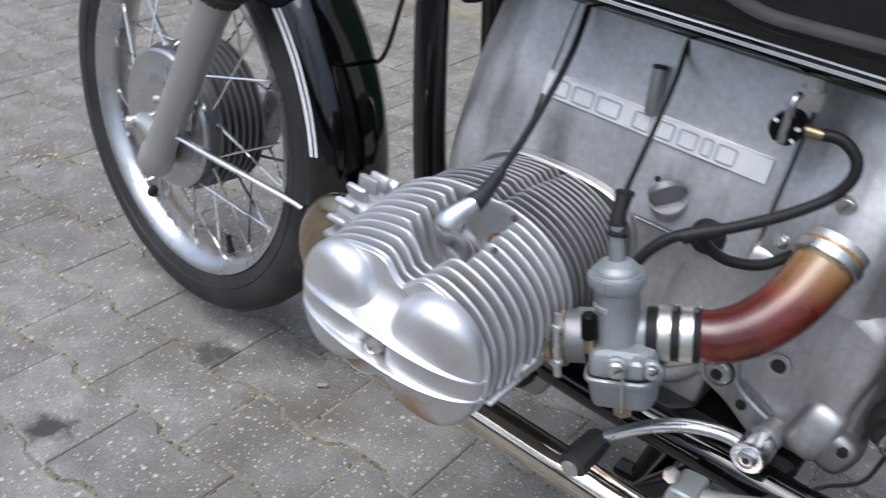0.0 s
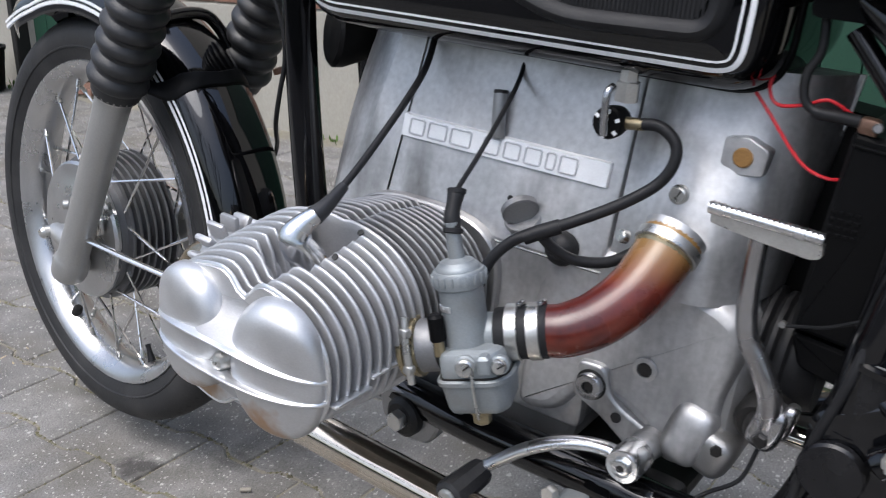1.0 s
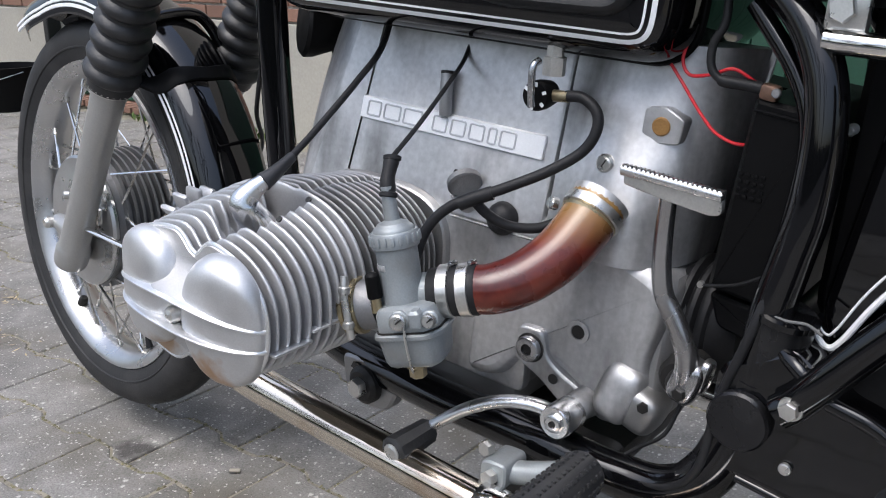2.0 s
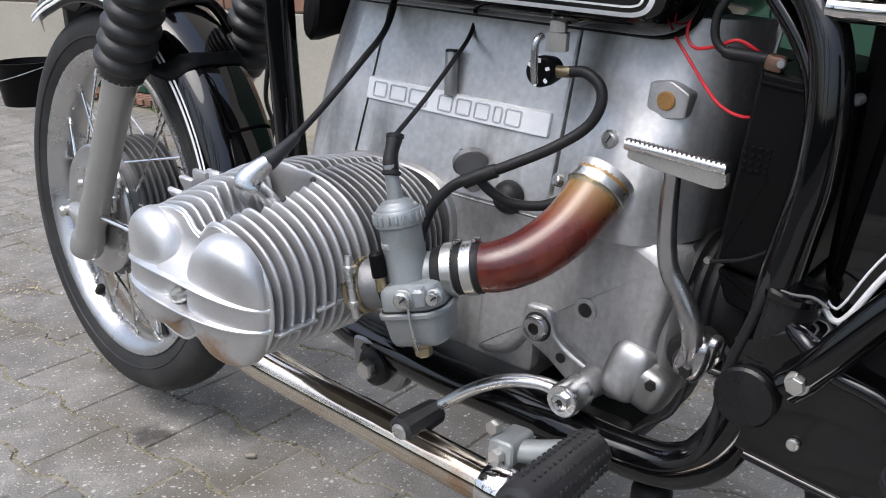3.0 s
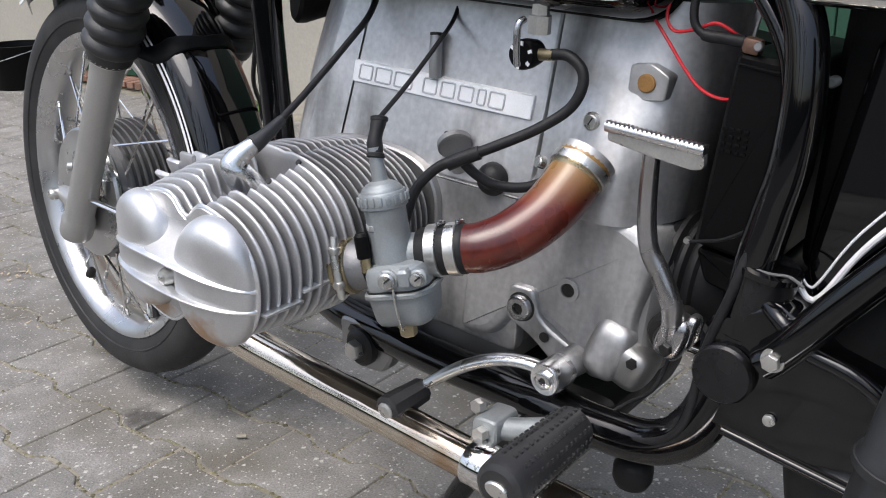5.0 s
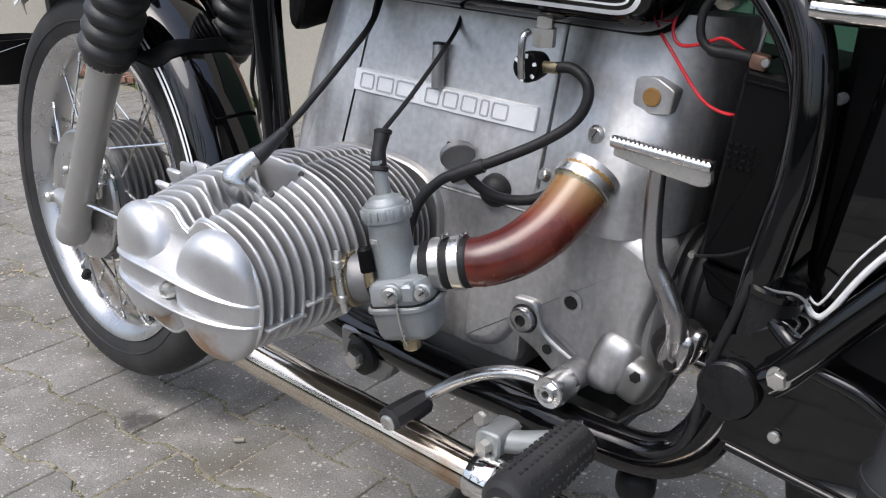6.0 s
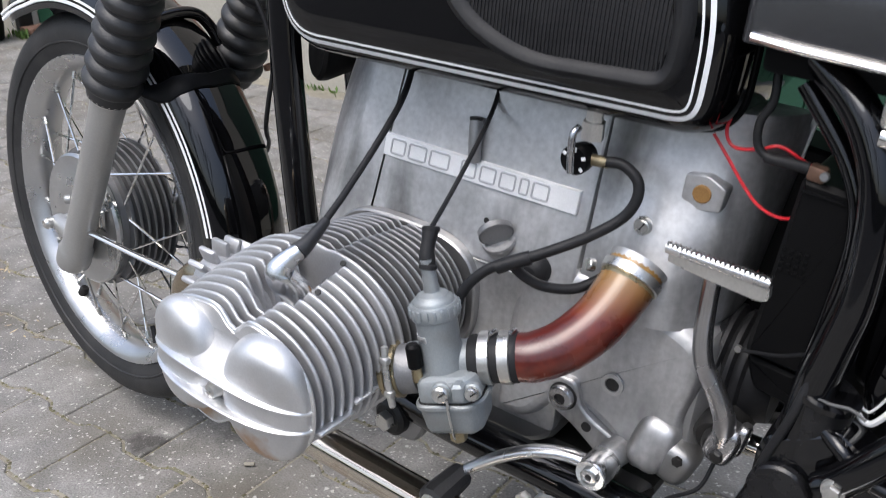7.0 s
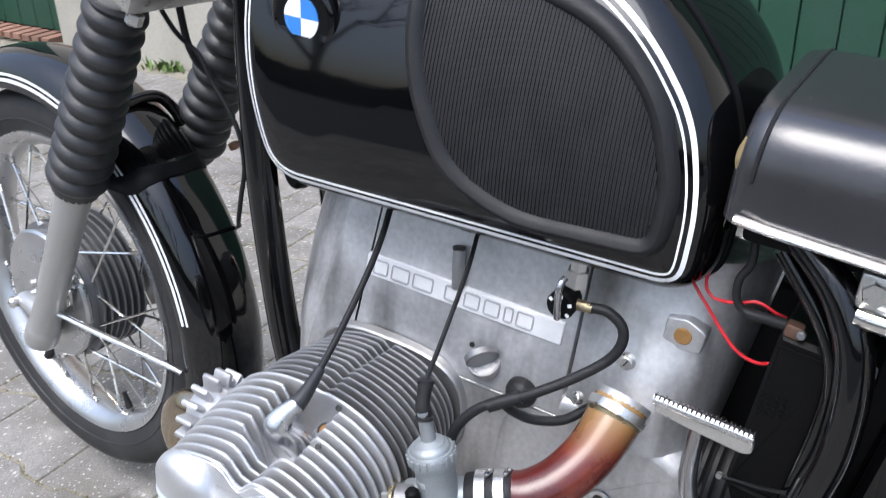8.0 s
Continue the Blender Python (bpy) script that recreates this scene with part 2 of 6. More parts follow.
        k.new(fall.outputs[0], oil.inputs["Factor"])
        k.new(last, oil.inputs["A"])
        oil.inputs["B"].default_value = (0.035, 0.032, 0.03, 1)
        last = oil.outputs["Result"]
    k.new(last, p.inputs["Base Color"])
    return m


PAVER = paving("concrete_paver", True)
PAVER_FAR = paving("concrete_paver_far", False)
SAND = material("joint_sand", (0.225, 0.205, 0.16), 0.95, 0.0, 0.4, 12, 160, 0.6,
                stain=(0.13, 0.125, 0.07), stain_scale=7, stain_amount=0.8)
DARK_GROUND = material("added_dark_ground", (0.045, 0.045, 0.046), 0.9, 0.0, 0.3, 3, 150, 0.6, stain=(0.07, 0.068, 0.064), stain_scale=0.8, stain_amount=0.5)
PLASTER = material("grey_plastered_plinth", (0.36, 0.34, 0.29), 0.9, 0.0, 0.12, 2.5, 90, 0.35,
                   stain=(0.22, 0.21, 0.17), stain_scale=1.6, stain_amount=0.6)
BRICK = material("red_brown_brick", (0.21, 0.115, 0.08), 0.85, 0.0, 0.2, 12, 150, 0.4, piece=0.25)
BRICK_FAR = material("red_brown_brick_far", (0.21, 0.115, 0.08), 0.85, 0.0, 0.2, 12, 150, 0.4, island=0.25)
MORTAR = material("pale_mortar", (0.40, 0.375, 0.33), 0.95, 0.0, 0.15, 20, 200, 0.4)
GREEN = material("dark_green_painted_boards", (0.007, 0.046, 0.024), 0.6, 0.0, 0.2, 5, 120, 0.12,
                 stain=(0.02, 0.05, 0.035), stain_scale=3, stain_amount=0.5)
GRASS = material("weed_leaves", (0.08, 0.14, 0.025), 0.7, 0.0, 0.3, 30, 200, 0.1, island=0.3)

# ---- mesh helpers ----


def part(name, bm, mat, parent=None, label="", smooth=True):
    """One bmesh as one mesh object, under a thing or a part."""
    me = bpy.data.meshes.new(name)
    bmesh.ops.recalc_face_normals(bm, faces=bm.faces)
    bm.to_mesh(me)
    bm.free()
    for mm in (mat if isinstance(mat, (list, tuple)) else [mat]):
        me.materials.append(mm)
    if smooth:
        me.polygons.foreach_set("use_smooth", [True] * len(me.polygons))
        me.set_sharp_from_angle(angle=radians(38))
        me.polygons.foreach_set("use_smooth", [len(f.vertices) < 7 for f in me.polygons])
    ob = new(name, me)
    if parent is not None:
        ob.parent = parent
    if label:
        tagged(ob, label)
    return ob


def thing(name, label, category, group="", kind="", m=None):
    ob = new(name)
    ob.empty_display_size = 0.05
    if m is not None:
        ob.matrix_world = m
    return tagged(ob, label, category, group, kind)


def spline(points, steps=8):
    """Points on a smooth line through the given ones."""
    p = [Vector(q) for q in points]
    p = [2 * p[0] - p[1]] + p + [2 * p[-1] - p[-2]]
    out = []
    for i in range(1, len(p) - 2):
        a, b, c, d = p[i - 1:i + 3]
        for s in range(steps):
            u = s / steps
            out.append(0.5 * (2 * b + (c - a) * u + (2 * a - 5 * b + 4 * c - d) * u * u + (3 * b - a - 3 * c + d) * u ** 3))
    out.append(p[-2])
    return out


def tube(bm, path, radius, seg=14, flat=1.0, caps=True, up=(0, 1, 0)):
    """A round bar along a line; radius a number or a function of 0..1 along it. flat squeezes it across 'up'."""
    rings, n = [], len(path)
    side = Vector(up)
    for i, q in enumerate(path):
        way = (path[min(i + 1, n - 1)] - path[max(i - 1, 0)]).normalized()
        side = (side - way * side.dot(way)).normalized()
        other = way.cross(side)
        r = radius(i / (n - 1)) if callable(radius) else radius
        rings.append([bm.verts.new(q + side * (r * math.cos(a)) + other * (r * flat * math.sin(a)))
                      for a in (2 * math.pi * j / seg for j in range(seg))])
    for a, b in zip(rings, rings[1:]):
        for j in range(seg):
            bm.faces.new((a[j], a[(j + 1) % seg], b[(j + 1) % seg], b[j]))
    if caps:
        bm.faces.new(rings[0][::-1])
        bm.faces.new(rings[-1])
    return bm


def bar(points, radius, steps=8, seg=14, flat=1.0, up=(0, 1, 0)):
    return tube(bmesh.new(), spline(points, steps), radius, seg, flat, True, up)


def lathe(bm, origin, axis, profile, seg=24, scallop=0.0, lobes=0):
    """A turned body: profile of (distance along the axis, radius)."""
    axis = Vector(axis).normalized()
    o = Vector(origin)
    side = axis.orthogonal().normalized()
    other = axis.cross(side)
    rings = []
    for d, r in profile:
        ring = []
        for j in range(seg):
            a = 2 * math.pi * j / seg
            rr = r * (1 + scallop * math.cos(lobes * a)) if lobes else r
            ring.append(bm.verts.new(o + axis * d + (side * math.cos(a) + other * math.sin(a)) * rr))
        rings.append(ring)
    for a, b in zip(rings, rings[1:]):
        for j in range(seg):
            bm.faces.new((a[j], a[(j + 1) % seg], b[(j + 1) % seg], b[j]))
    bm.faces.new(rings[0][::-1])
    bm.faces.new(rings[-1])
    return bm


def turned(origin, axis, profile, seg=24, scallop=0.0, lobes=0):
    return lathe(bmesh.new(), origin, axis, profile, seg, scallop, lobes)


def block(centre, size, bevel=0.002, m=None, bm=None):
    """A box with rounded edges."""
    own = bmesh.new()
    bmesh.ops.create_cube(own, size=1.0)
    bmesh.ops.scale(own, vec=size, verts=own.verts)
    if bevel:
        bmesh.ops.bevel(own, geom=own.edges[:], offset=bevel, segments=2, affect="EDGES", profile=0.5)
    if m is not None:
        own.transform(m)
    own.transform(Matrix.Translation(centre))
    if bm is None:
        return own
    me = bpy.data.meshes.new("tmp")
    own.to_mesh(me)
    own.free()
    bm.from_mesh(me)
    bpy.data.meshes.remove(me)
    return bm


def rounded(points, r, n=5):
    """A closed outline with its corners rounded; r a number or one for each corner."""
    out, m = [], len(points)
    for i, p in enumerate(points):
        a, b, c = Vector(points[i - 1]), Vector(p), Vector(points[(i + 1) % m])
        rr = r[i] if isinstance(r, (list, tuple)) else r
        u, v = (a - b), (c - b)
        k = min(rr, 0.45 * u.length, 0.45 * v.length)
        s, e = b + u.normalized() * k, b + v.normalized() * k
        for j in range(n + 1):
            f = j / n
            out.append(((1 - f) ** 2 * s + 2 * f * (1 - f) * b + f * f * e))
    return out


def inset(outline, d):
    """The outline moved inwards by d."""
    n = len(outline)
    area = sum(outline[i - 1].x * outline[i].y - outline[i].x * outline[i - 1].y for i in range(n))
    sign = 1 if area > 0 else -1
    out = []
    for i in range(n):
        way = (outline[(i + 1) % n] - outline[i - 1])
        if way.length < 1e-9:
            out.append(outline[i].copy())
            continue
        way.normalize()
        out.append(outline[i] + Vector((-way.y, way.x)) * (sign * d))
    return out


def plate(outline, levels, bm=None):
    """A body with an outline in the bike's side plane; levels of (y, inset) from one side to the other."""
    bm = bm or bmesh.new()
    outline = [Vector(p) for p in outline]
    rings = []
    for y, d in levels:
        rings.append([bm.verts.new((q.x, y, q.y)) for q in (inset(outline, d) if d else outline)])
    n = len(outline)
    for a, b in zip(rings, rings[1:]):
        for j in range(n):
            bm.faces.new((a[j], a[(j + 1) % n], b[(j + 1) % n], b[j]))
    for ring in (rings[0][::-1], rings[-1]):
        bm.faces.new(ring)
    return bm


def lean(bm, slope, z0, floor=0.0):
    """Shears a body so that its side leans outwards towards the ground, no further than at the floor height."""
    for v in bm.verts:
        if v.co.y < -0.02:
            v.co.y -= slope * (z0 - max(v.co.z, floor))
    return bm


def lump(centre, size, m=None, p=0.62, n=22):
    """A cast lump: a box rounded all over."""
    bm = bmesh.new()

    def pw(v):
        return math.copysign(abs(v) ** p, v)

    rows = []
    for i in range(1, n):
        a = math.pi * i / n - math.pi / 2
        rows.append([bm.verts.new((size[0] / 2 * pw(math.cos(a)) * pw(math.cos(b)), size[1] / 2 * pw(math.cos(a)) * pw(math.sin(b)), size[2] / 2 * pw(math.sin(a)))) for b in (2 * math.pi * j / (2 * n) for j in range(2 * n))])
    for a, b in zip(rows, rows[1:]):
        for j in range(2 * n):
            bm.faces.new((a[j], a[(j + 1) % (2 * n)], b[(j + 1) % (2 * n)], b[j]))
    for row, z in ((rows[0][::-1], -1), (rows[-1], 1)):
        tip = bm.verts.new((0, 0, z * size[2] / 2))
        for j in range(2 * n):
            bm.faces.new((row[j], row[(j + 1) % (2 * n)], tip))
    if m is not None:
        bm.transform(m)
    bm.transform(Matrix.Translation(centre))
    return bm


def hexagon(origin, axis, r, h):
    return turned(origin, axis, [(0, r * 0.96), (h * 0.1, r), (h * 0.85, r), (h, r * 0.9)], 6)


# ---- the motorcycle: x towards its tail, y to its right, z up, tipped back on the centre stand ----
bike = thing("motorcycle", "vintage black motorcycle with horizontal twin engine on its centre stand", "motorcycle",
             m=pose(0, 0, 0, 0, 4.635, 0))

# ---- engine block ----


def front_cover_mesh():
    """A skin: a flat side, a sharp crease, then a broad chamfer that rolls round to the front."""
    bm = bmesh.new()
    flat, roll, nv = 8, 22, 30
    rows = []
    for j in range(nv + 1):
        z = 0.42 + 0.38 * j / nv
        front = 0.514 + 0.016 * max(0.0, (z - 0.61) / 0.14) ** 2
        crease = max(0.5701 + 0.209 * (z - 0.633), front + 0.012)
        seam = max(0.6155 + 0.0185 * (z - 0.605) / 0.195, crease + 0.004)
        side = -0.080 - 0.23 * (0.70 - max(z, 0.58))
        row = [bm.verts.new((front + 0.055, 0.08, z)), bm.verts.new((front + 0.010, -0.006, z))]
        for i in range(roll + 1):
            u = math.cos(math.pi / 2 * i / roll)
            row.append(bm.verts.new((crease - (crease - front) * u, side + 0.002 + 0.047 * (0.50 * u + 0.50 * (1 - math.sqrt(max(0.0, 1 - u * u)))), z)))
        for i in range(flat + 1):
            row.append(bm.verts.new((crease + 0.0006 + (seam - crease - 0.0006) * i / flat, side, z)))
        rows.append(row)
    for a, b in zip(rows, rows[1:]):
        for i in range(len(a) - 1):
            bm.faces.new((a[i], a[i + 1], b[i + 1], b[i]))
    return bm


front_cover = part("front_cover", front_cover_mesh(), CASE, bike, "rounded bare aluminium engine front cover")
starter_cover = part("starter_cover", lean(plate(rounded([(0.6165, 0.605), (0.6345, 0.80), (0.868, 0.80), (0.868, 0.605)], 0.006, 3), [(0.07, 0.002), (0.068, 0.0), (-0.0765, 0.0), (-0.0792, 0.0012), (-0.080, 0.0035)]), 0.23, 0.70), CASE, bike,
                     "brushed bare aluminium starter cover")
part("lower_case", plate(rounded([(0.5964, 0.44), (0.6130, 0.6065), (0.868, 0.6065), (0.868, 0.44)], [0.01, 0.002, 0.002, 0.01], 3), [(0.07, 0.002), (0.068, 0.0), (-0.099, 0.0), (-0.1012, 0.0012), (-0.1018, 0.0030)]), CASE, starter_cover)
crankcase = part("crankcase", plate(rounded([(0.575, 0.41), (0.575, 0.603), (0.868, 0.603), (0.868, 0.43), (0.84, 0.41)], 0.012, 4),
                 [(0.10, 0.01), (0.09, 0.0), (-0.090, 0.0), (-0.098, 0.004), (-0.100, 0.010)]), CAST, bike)
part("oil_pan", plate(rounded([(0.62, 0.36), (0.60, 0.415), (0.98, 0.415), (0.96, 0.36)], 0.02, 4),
            [(0.085, 0.012), (0.075, 0.0), (-0.075, 0.0), (-0.085, 0.012)]), DARK, bike, "dark cast oil pan")



def shell(x0, x1, z0, z1, side, nx=44, nz=44, back=0.0, keep=None):
    """A cast shell: a skin y = side(x, z) over a rectangle, closed behind."""
    bm = bmesh.new()
    grid = [[bm.verts.new((x0 + (x1 - x0) * i / nx, side(x0 + (x1 - x0) * i / nx, z0 + (z1 - z0) * j / nz), z0 + (z1 - z0) * j / nz)) for j in range(nz + 1)] for i in range(nx + 1)]
    for i in range(nx):
        for j in range(nz):
            bm.faces.new((grid[i][j], grid[i + 1][j], grid[i + 1][j + 1], grid[i][j + 1]))
    rim = [grid[i][0] for i in range(nx + 1)] + [grid[nx][j] for j in range(1, nz + 1)] + [grid[i][nz] for i in range(nx - 1, -1, -1)] + [grid[0][j] for j in range(nz - 1, 0, -1)]
    rear = [bm.verts.new((v.co.x, back, v.co.z)) for v in rim]
    n = len(rim)
    for k in range(n):
        bm.faces.new((rim[k], rim[(k + 1) % n], rear[(k + 1) % n], rear[k]))
    bm.faces.new(rear)
    return bm


def ease(u):
    """A soft step from 0 to 1."""
    u = max(0.0, min(1.0, u))
    return u * u * (3 - 2 * u)


def airbox_side(x, z):
    y = -0.079 - 0.23 * (0.70 - z) * 0.8
    y -= 0.013 * ease((0.785 - z) / 0.13) * ease((x - 0.8705) / 0.07)
    y -= 0.004 * (1 - ease((math.hypot(x - 0.932, z - 0.650) - 0.022) / 0.055))
    u = min(1.0, max(0.0, (x - 0.956) / 0.0740))
    y += 0.092 * (1 - math.sqrt(1 - u * u))
    return min(y, -0.004)


bm = shell(0.8705, 1.0295, 0.606, 0.80, airbox_side, 64, 80)
for v in bm.verts:
    # the rear edge leans forwards towards the gearbox
    v.co.x -= 0.14 * (0.80 - v.co.z) * max(0.0, (v.co.x - 0.930) / 0.0995)
airbox = part("air_filter_housing", bm, CASE, bike, "cast aluminium air filter housing")
SCREW_Y = airbox_side(0.924, 0.692)
screw = part("slotted_screw", turned((0.924, SCREW_Y, 0.692), (0, -1, 0.1), [(-0.008, 0.0088), (0.0015, 0.0088), (0.003, 0.0076), (0.003, 0.0064), (0.0045, 0.0064), (0.0052, 0.0056)], 20), ZINC, airbox)
part("slot", block((0.924, SCREW_Y - 0.0048, 0.692), (0.0011, 0.0014, 0.0105), 0, Matrix.Rotation(0.5, 4, "Y")), DARK, screw)
PLUG_Y = airbox_side(0.967, 0.732)
plug = part("cover_plug", plate(rounded([(0.9500, 0.7460), (0.9690, 0.7490), (0.9870, 0.7400), (0.9850, 0.7190), (0.9630, 0.7160), (0.9490, 0.7230)], 0.003, 2), [(-0.060, 0.0), (PLUG_Y - 0.0035, 0.0), (PLUG_Y - 0.0045, 0.001)]), CASE, airbox, "flat six-sided cover plate")
part("plug_centre", turned((0.967, PLUG_Y - 0.0040, 0.732), (0, -1, 0), [(0, 0.0082), (0.0022, 0.0082), (0.003, 0.007)], 20), RUST, plug, "rusty orange centre")

def gear_lean(bm):
    """The gearbox side stands out a little more towards its foot."""
    for v in bm.verts:
        if v.co.y < -0.02:
            v.co.y -= 0.10 * (0.532 - v.co.z)
    return bm


gearbox = part("gearbox", gear_lean(plate(rounded([(0.80, 0.600), (0.875, 0.634), (0.94, 0.622), (0.980, 0.612), (1.003, 0.600), (1.008, 0.560), (0.996, 0.520), (1.004, 0.475), (0.985, 0.452),
               (0.955, 0.448), (0.935, 0.472), (0.905, 0.487), (0.870, 0.487), (0.845, 0.450), (0.80, 0.445)],
               [0.02, 0.02, 0.01, 0.01, 0.015, 0.02, 0.02, 0.015, 0.015, 0.01, 0.02, 0.01, 0.02, 0.02, 0.02], 4),
               [(0.09, 0.01), (0.08, 0.0), (-0.090, 0.0), (-0.102, 0.004), (-0.1060, 0.009), (-0.1075, 0.015)])), CASE, bike, "bare cast aluminium gearbox")
rear_cover = part("rear_gear_cover", gear_lean(plate(rounded([(0.986, 0.604), (1.008, 0.596), (1.015, 0.560), (1.014, 0.500), (1.018, 0.470), (1.000, 0.456), (0.965, 0.452), (0.974, 0.490), (0.984, 0.530), (0.990, 0.575)], 0.012, 4),
                  [(0.06, 0.01), (0.05, 0.0), (-0.080, 0.0), (-0.092, 0.006), (-0.096, 0.012)])), CAST, gearbox, "dark grey cast rear cover")
part("cover_seam", bar([(0.9935, -0.094, 0.598), (0.9925, -0.0975, 0.575), (0.9870, -0.1025, 0.535), (0.9780, -0.107, 0.495), (0.9680, -0.110, 0.466)], 0.0040, 6, 10), CAST, rear_cover)
boot = [(0.0, 0.052)]
for k in range(4):
    boot += [(0.004 + 0.011 * k, 0.050), (0.007 + 0.011 * k, 0.056 - 0.002 * k), (0.011 + 0.011 * k, 0.056 - 0.002 * k), (0.014 + 0.011 * k, 0.049)]
part("shaft_boot", turned((0.996, -0.030, 0.556), (1, 0.04, -0.03), boot + [(0.062, 0.044)], 32), RUBBER, gearbox, "ribbed black rubber shaft boot")
foot = part("foot", lump((0.9745, -0.1000, 0.4860), (0.042, 0.046, 0.062), Matrix.Rotation(radians(14), 4, "Y") @ Matrix.Rotation(radians(-10), 4, "X")), CASE, gearbox)
part("foot_heel", lump((0.9950, -0.0960, 0.4760), (0.044, 0.046, 0.046), Matrix.Rotation(radians(20), 4, "Y")), CAST, foot)
part("foot_bolt", hexagon((1.0030, -0.1150, 0.4860), (0.2, -1, 0), 0.0055, 0.005), DARK, foot)
hole = part("blind_hole", turned((0.926, -0.1078, 0.532), (0, -1, 0), [(0, 0.0115), (0.0022, 0.0115), (0.0024, 0.0075), (0.0010, 0.007)], 20), CASE, gearbox)
part("hole_bottom", turned((0.926, -0.1082, 0.532), (0, -1, 0), [(0, 0.0068), (0.0012, 0.0068)], 16), DARK, hole)
mount = part("mounting_lug", plate(rounded([(0.862, 0.487), (0.864, 0.522), (0.892, 0.524), (0.900, 0.498), (0.915, 0.488), (0.950, 0.474), (0.946, 0.448), (0.925, 0.452), (0.893, 0.474)], 0.008, 4),
             [(-0.095, 0.0), (-0.1150, 0.0), (-0.1168, 0.0015), (-0.1172, 0.0030)]), CASE, gearbox)
part("washer", turned((0.881, -0.1155, 0.503), (0, -1, 0), [(0, 0.0150), (0.0026, 0.0150), (0.0032, 0.0142)], 26), DARK, mount, "dark washer")
bolt = part("socket_bolt", turned((0.881, -0.117, 0.503), (0, -1, 0), [(0, 0.0132), (0.006, 0.0132), (0.0076, 0.0120), (0.008, 0.0110), (0.008, 0.006), (0.004, 0.0055)], 26), KICK, mount)
part("socket", turned((0.881, -0.1215, 0.503), (0, -1, 0), [(0, 0.0056), (0.0006, 0.0056)], 6), DARK, bolt)
part("pin_hole", turned((0.910, -0.1182, 0.480), (0, -1, 0), [(0, 0.0052), (0.001, 0.0052)], 12), DARK, mount)
part("shaft_boss", turned((0.945, -0.10, 0.4675), (-0.12, -1, -0.10), [(0, 0.0175), (0.018, 0.0150), (0.027, 0.0142), (0.030, 0.013)], 20), CASE, mount)
part("seal_ring", turned((1.028, -0.05, 0.520), (0, -1, 0), [(0, 0.022), (0.055, 0.020), (0.06, 0.016)], 18), DARK, gearbox)

# filler plug, grommet
CAP_WAY = Vector((0.0, -0.60, 0.80))
CAP_AT = Vector((0.780, -0.092, 0.627))
dip = part("oil_filler_cap", turned(CAP_AT, CAP_WAY, [(-0.012, 0.0160), (0.004, 0.0165), (0.006, 0.0185), (0.010, 0.0185), (0.0115, 0.0175), (0.011, 0.0150), (0.008, 0.0140)], 32), CASE, bike, "cast aluminium oil filler cap")
wing = plate([Vector((0.0180 * math.cos(b), 0.0165 * math.sin(b))) for b in (2 * math.pi * q / 28 for q in range(28))], [(0.0042, 0.0024), (0.0032, 0.0005), (-0.0032, 0.0005), (-0.0042, 0.0024)])
wing.transform(Matrix.Translation(CAP_AT + CAP_WAY * 0.0205) @ Matrix.Rotation(math.atan2(0.60, 0.80), 4, "X") @ Matrix.Rotation(radians(42), 4, "Z"))
part("grip", wing, BARREL, dip, "upright winged grip")
part("rubber_grommet", turned((0.826, -0.098, 0.617), (0, -1, 0), [(0, 0.017), (0.006, 0.0165), (0.012, 0.013), (0.015, 0.007)], 20), RUBBER, bike)
part("locating_hole", turned((0.766, -0.0995, 0.650), (0, -1, 0.23), [(0, 0.003), (0.001, 0.003)], 10), DARK, starter_cover)

# badge: plain raised bars in place of its lettering
badge = part("badge", lean(plate(rounded([(0.624, 0.679), (0.624, 0.7015), (0.8555, 0.7015), (0.8555, 0.679)], 0.0015, 2), [(-0.078, 0.0), (-0.083, 0.0), (-0.0838, 0.0008)]), 0.23, 0.70), BADGE_BACK, bike,
             "long thin silver name badge")
BADGE_LINE = material("badge_relief", (0.52, 0.52, 0.53), 0.35, 0.8, 0.06, 40, 600, 0.05, 0.06)


def badge_frame(u, wd):
    """A raised hollow shape; its darker rim paints the shade of the relief."""
    bm = bmesh.new()
    line = [Vector(q) for q in rounded([(u, 0.6822), (u, 0.6988), (u + wd, 0.6988), (u + wd, 0.6822)], 0.0035, 3)]
    rings = []
    for y, d in ((-0.0834, 0.0), (-0.0848, 0.0003), (-0.0850, 0.0010), (-0.0848, 0.0017), (-0.0834, 0.0021)):
        rings.append([bm.verts.new((q.x, y, q.y)) for q in inset(line, d)])
    for p, q in zip(rings, rings[1:]):
        for j in range(len(line)):
            bm.faces.new((p[j], p[(j + 1) % len(line)], q[(j + 1) % len(line)], q[j]))
    return lean(bm, 0.23, 0.70)


for u, wd in ((0.6330, 0.0195), (0.6560, 0.0235), (0.6830, 0.0255), (0.7220, 0.0190), (0.7450, 0.0190), (0.7680, 0.0190), (0.7910, 0.0110), (0.8050, 0.0195)):
    part("raised_shape", badge_frame(u, wd), BADGE_LINE, badge)

# ---- cylinder, head and valve cover ----
CX, CZ = 0.6725, 0.558
JOINT = -0.352


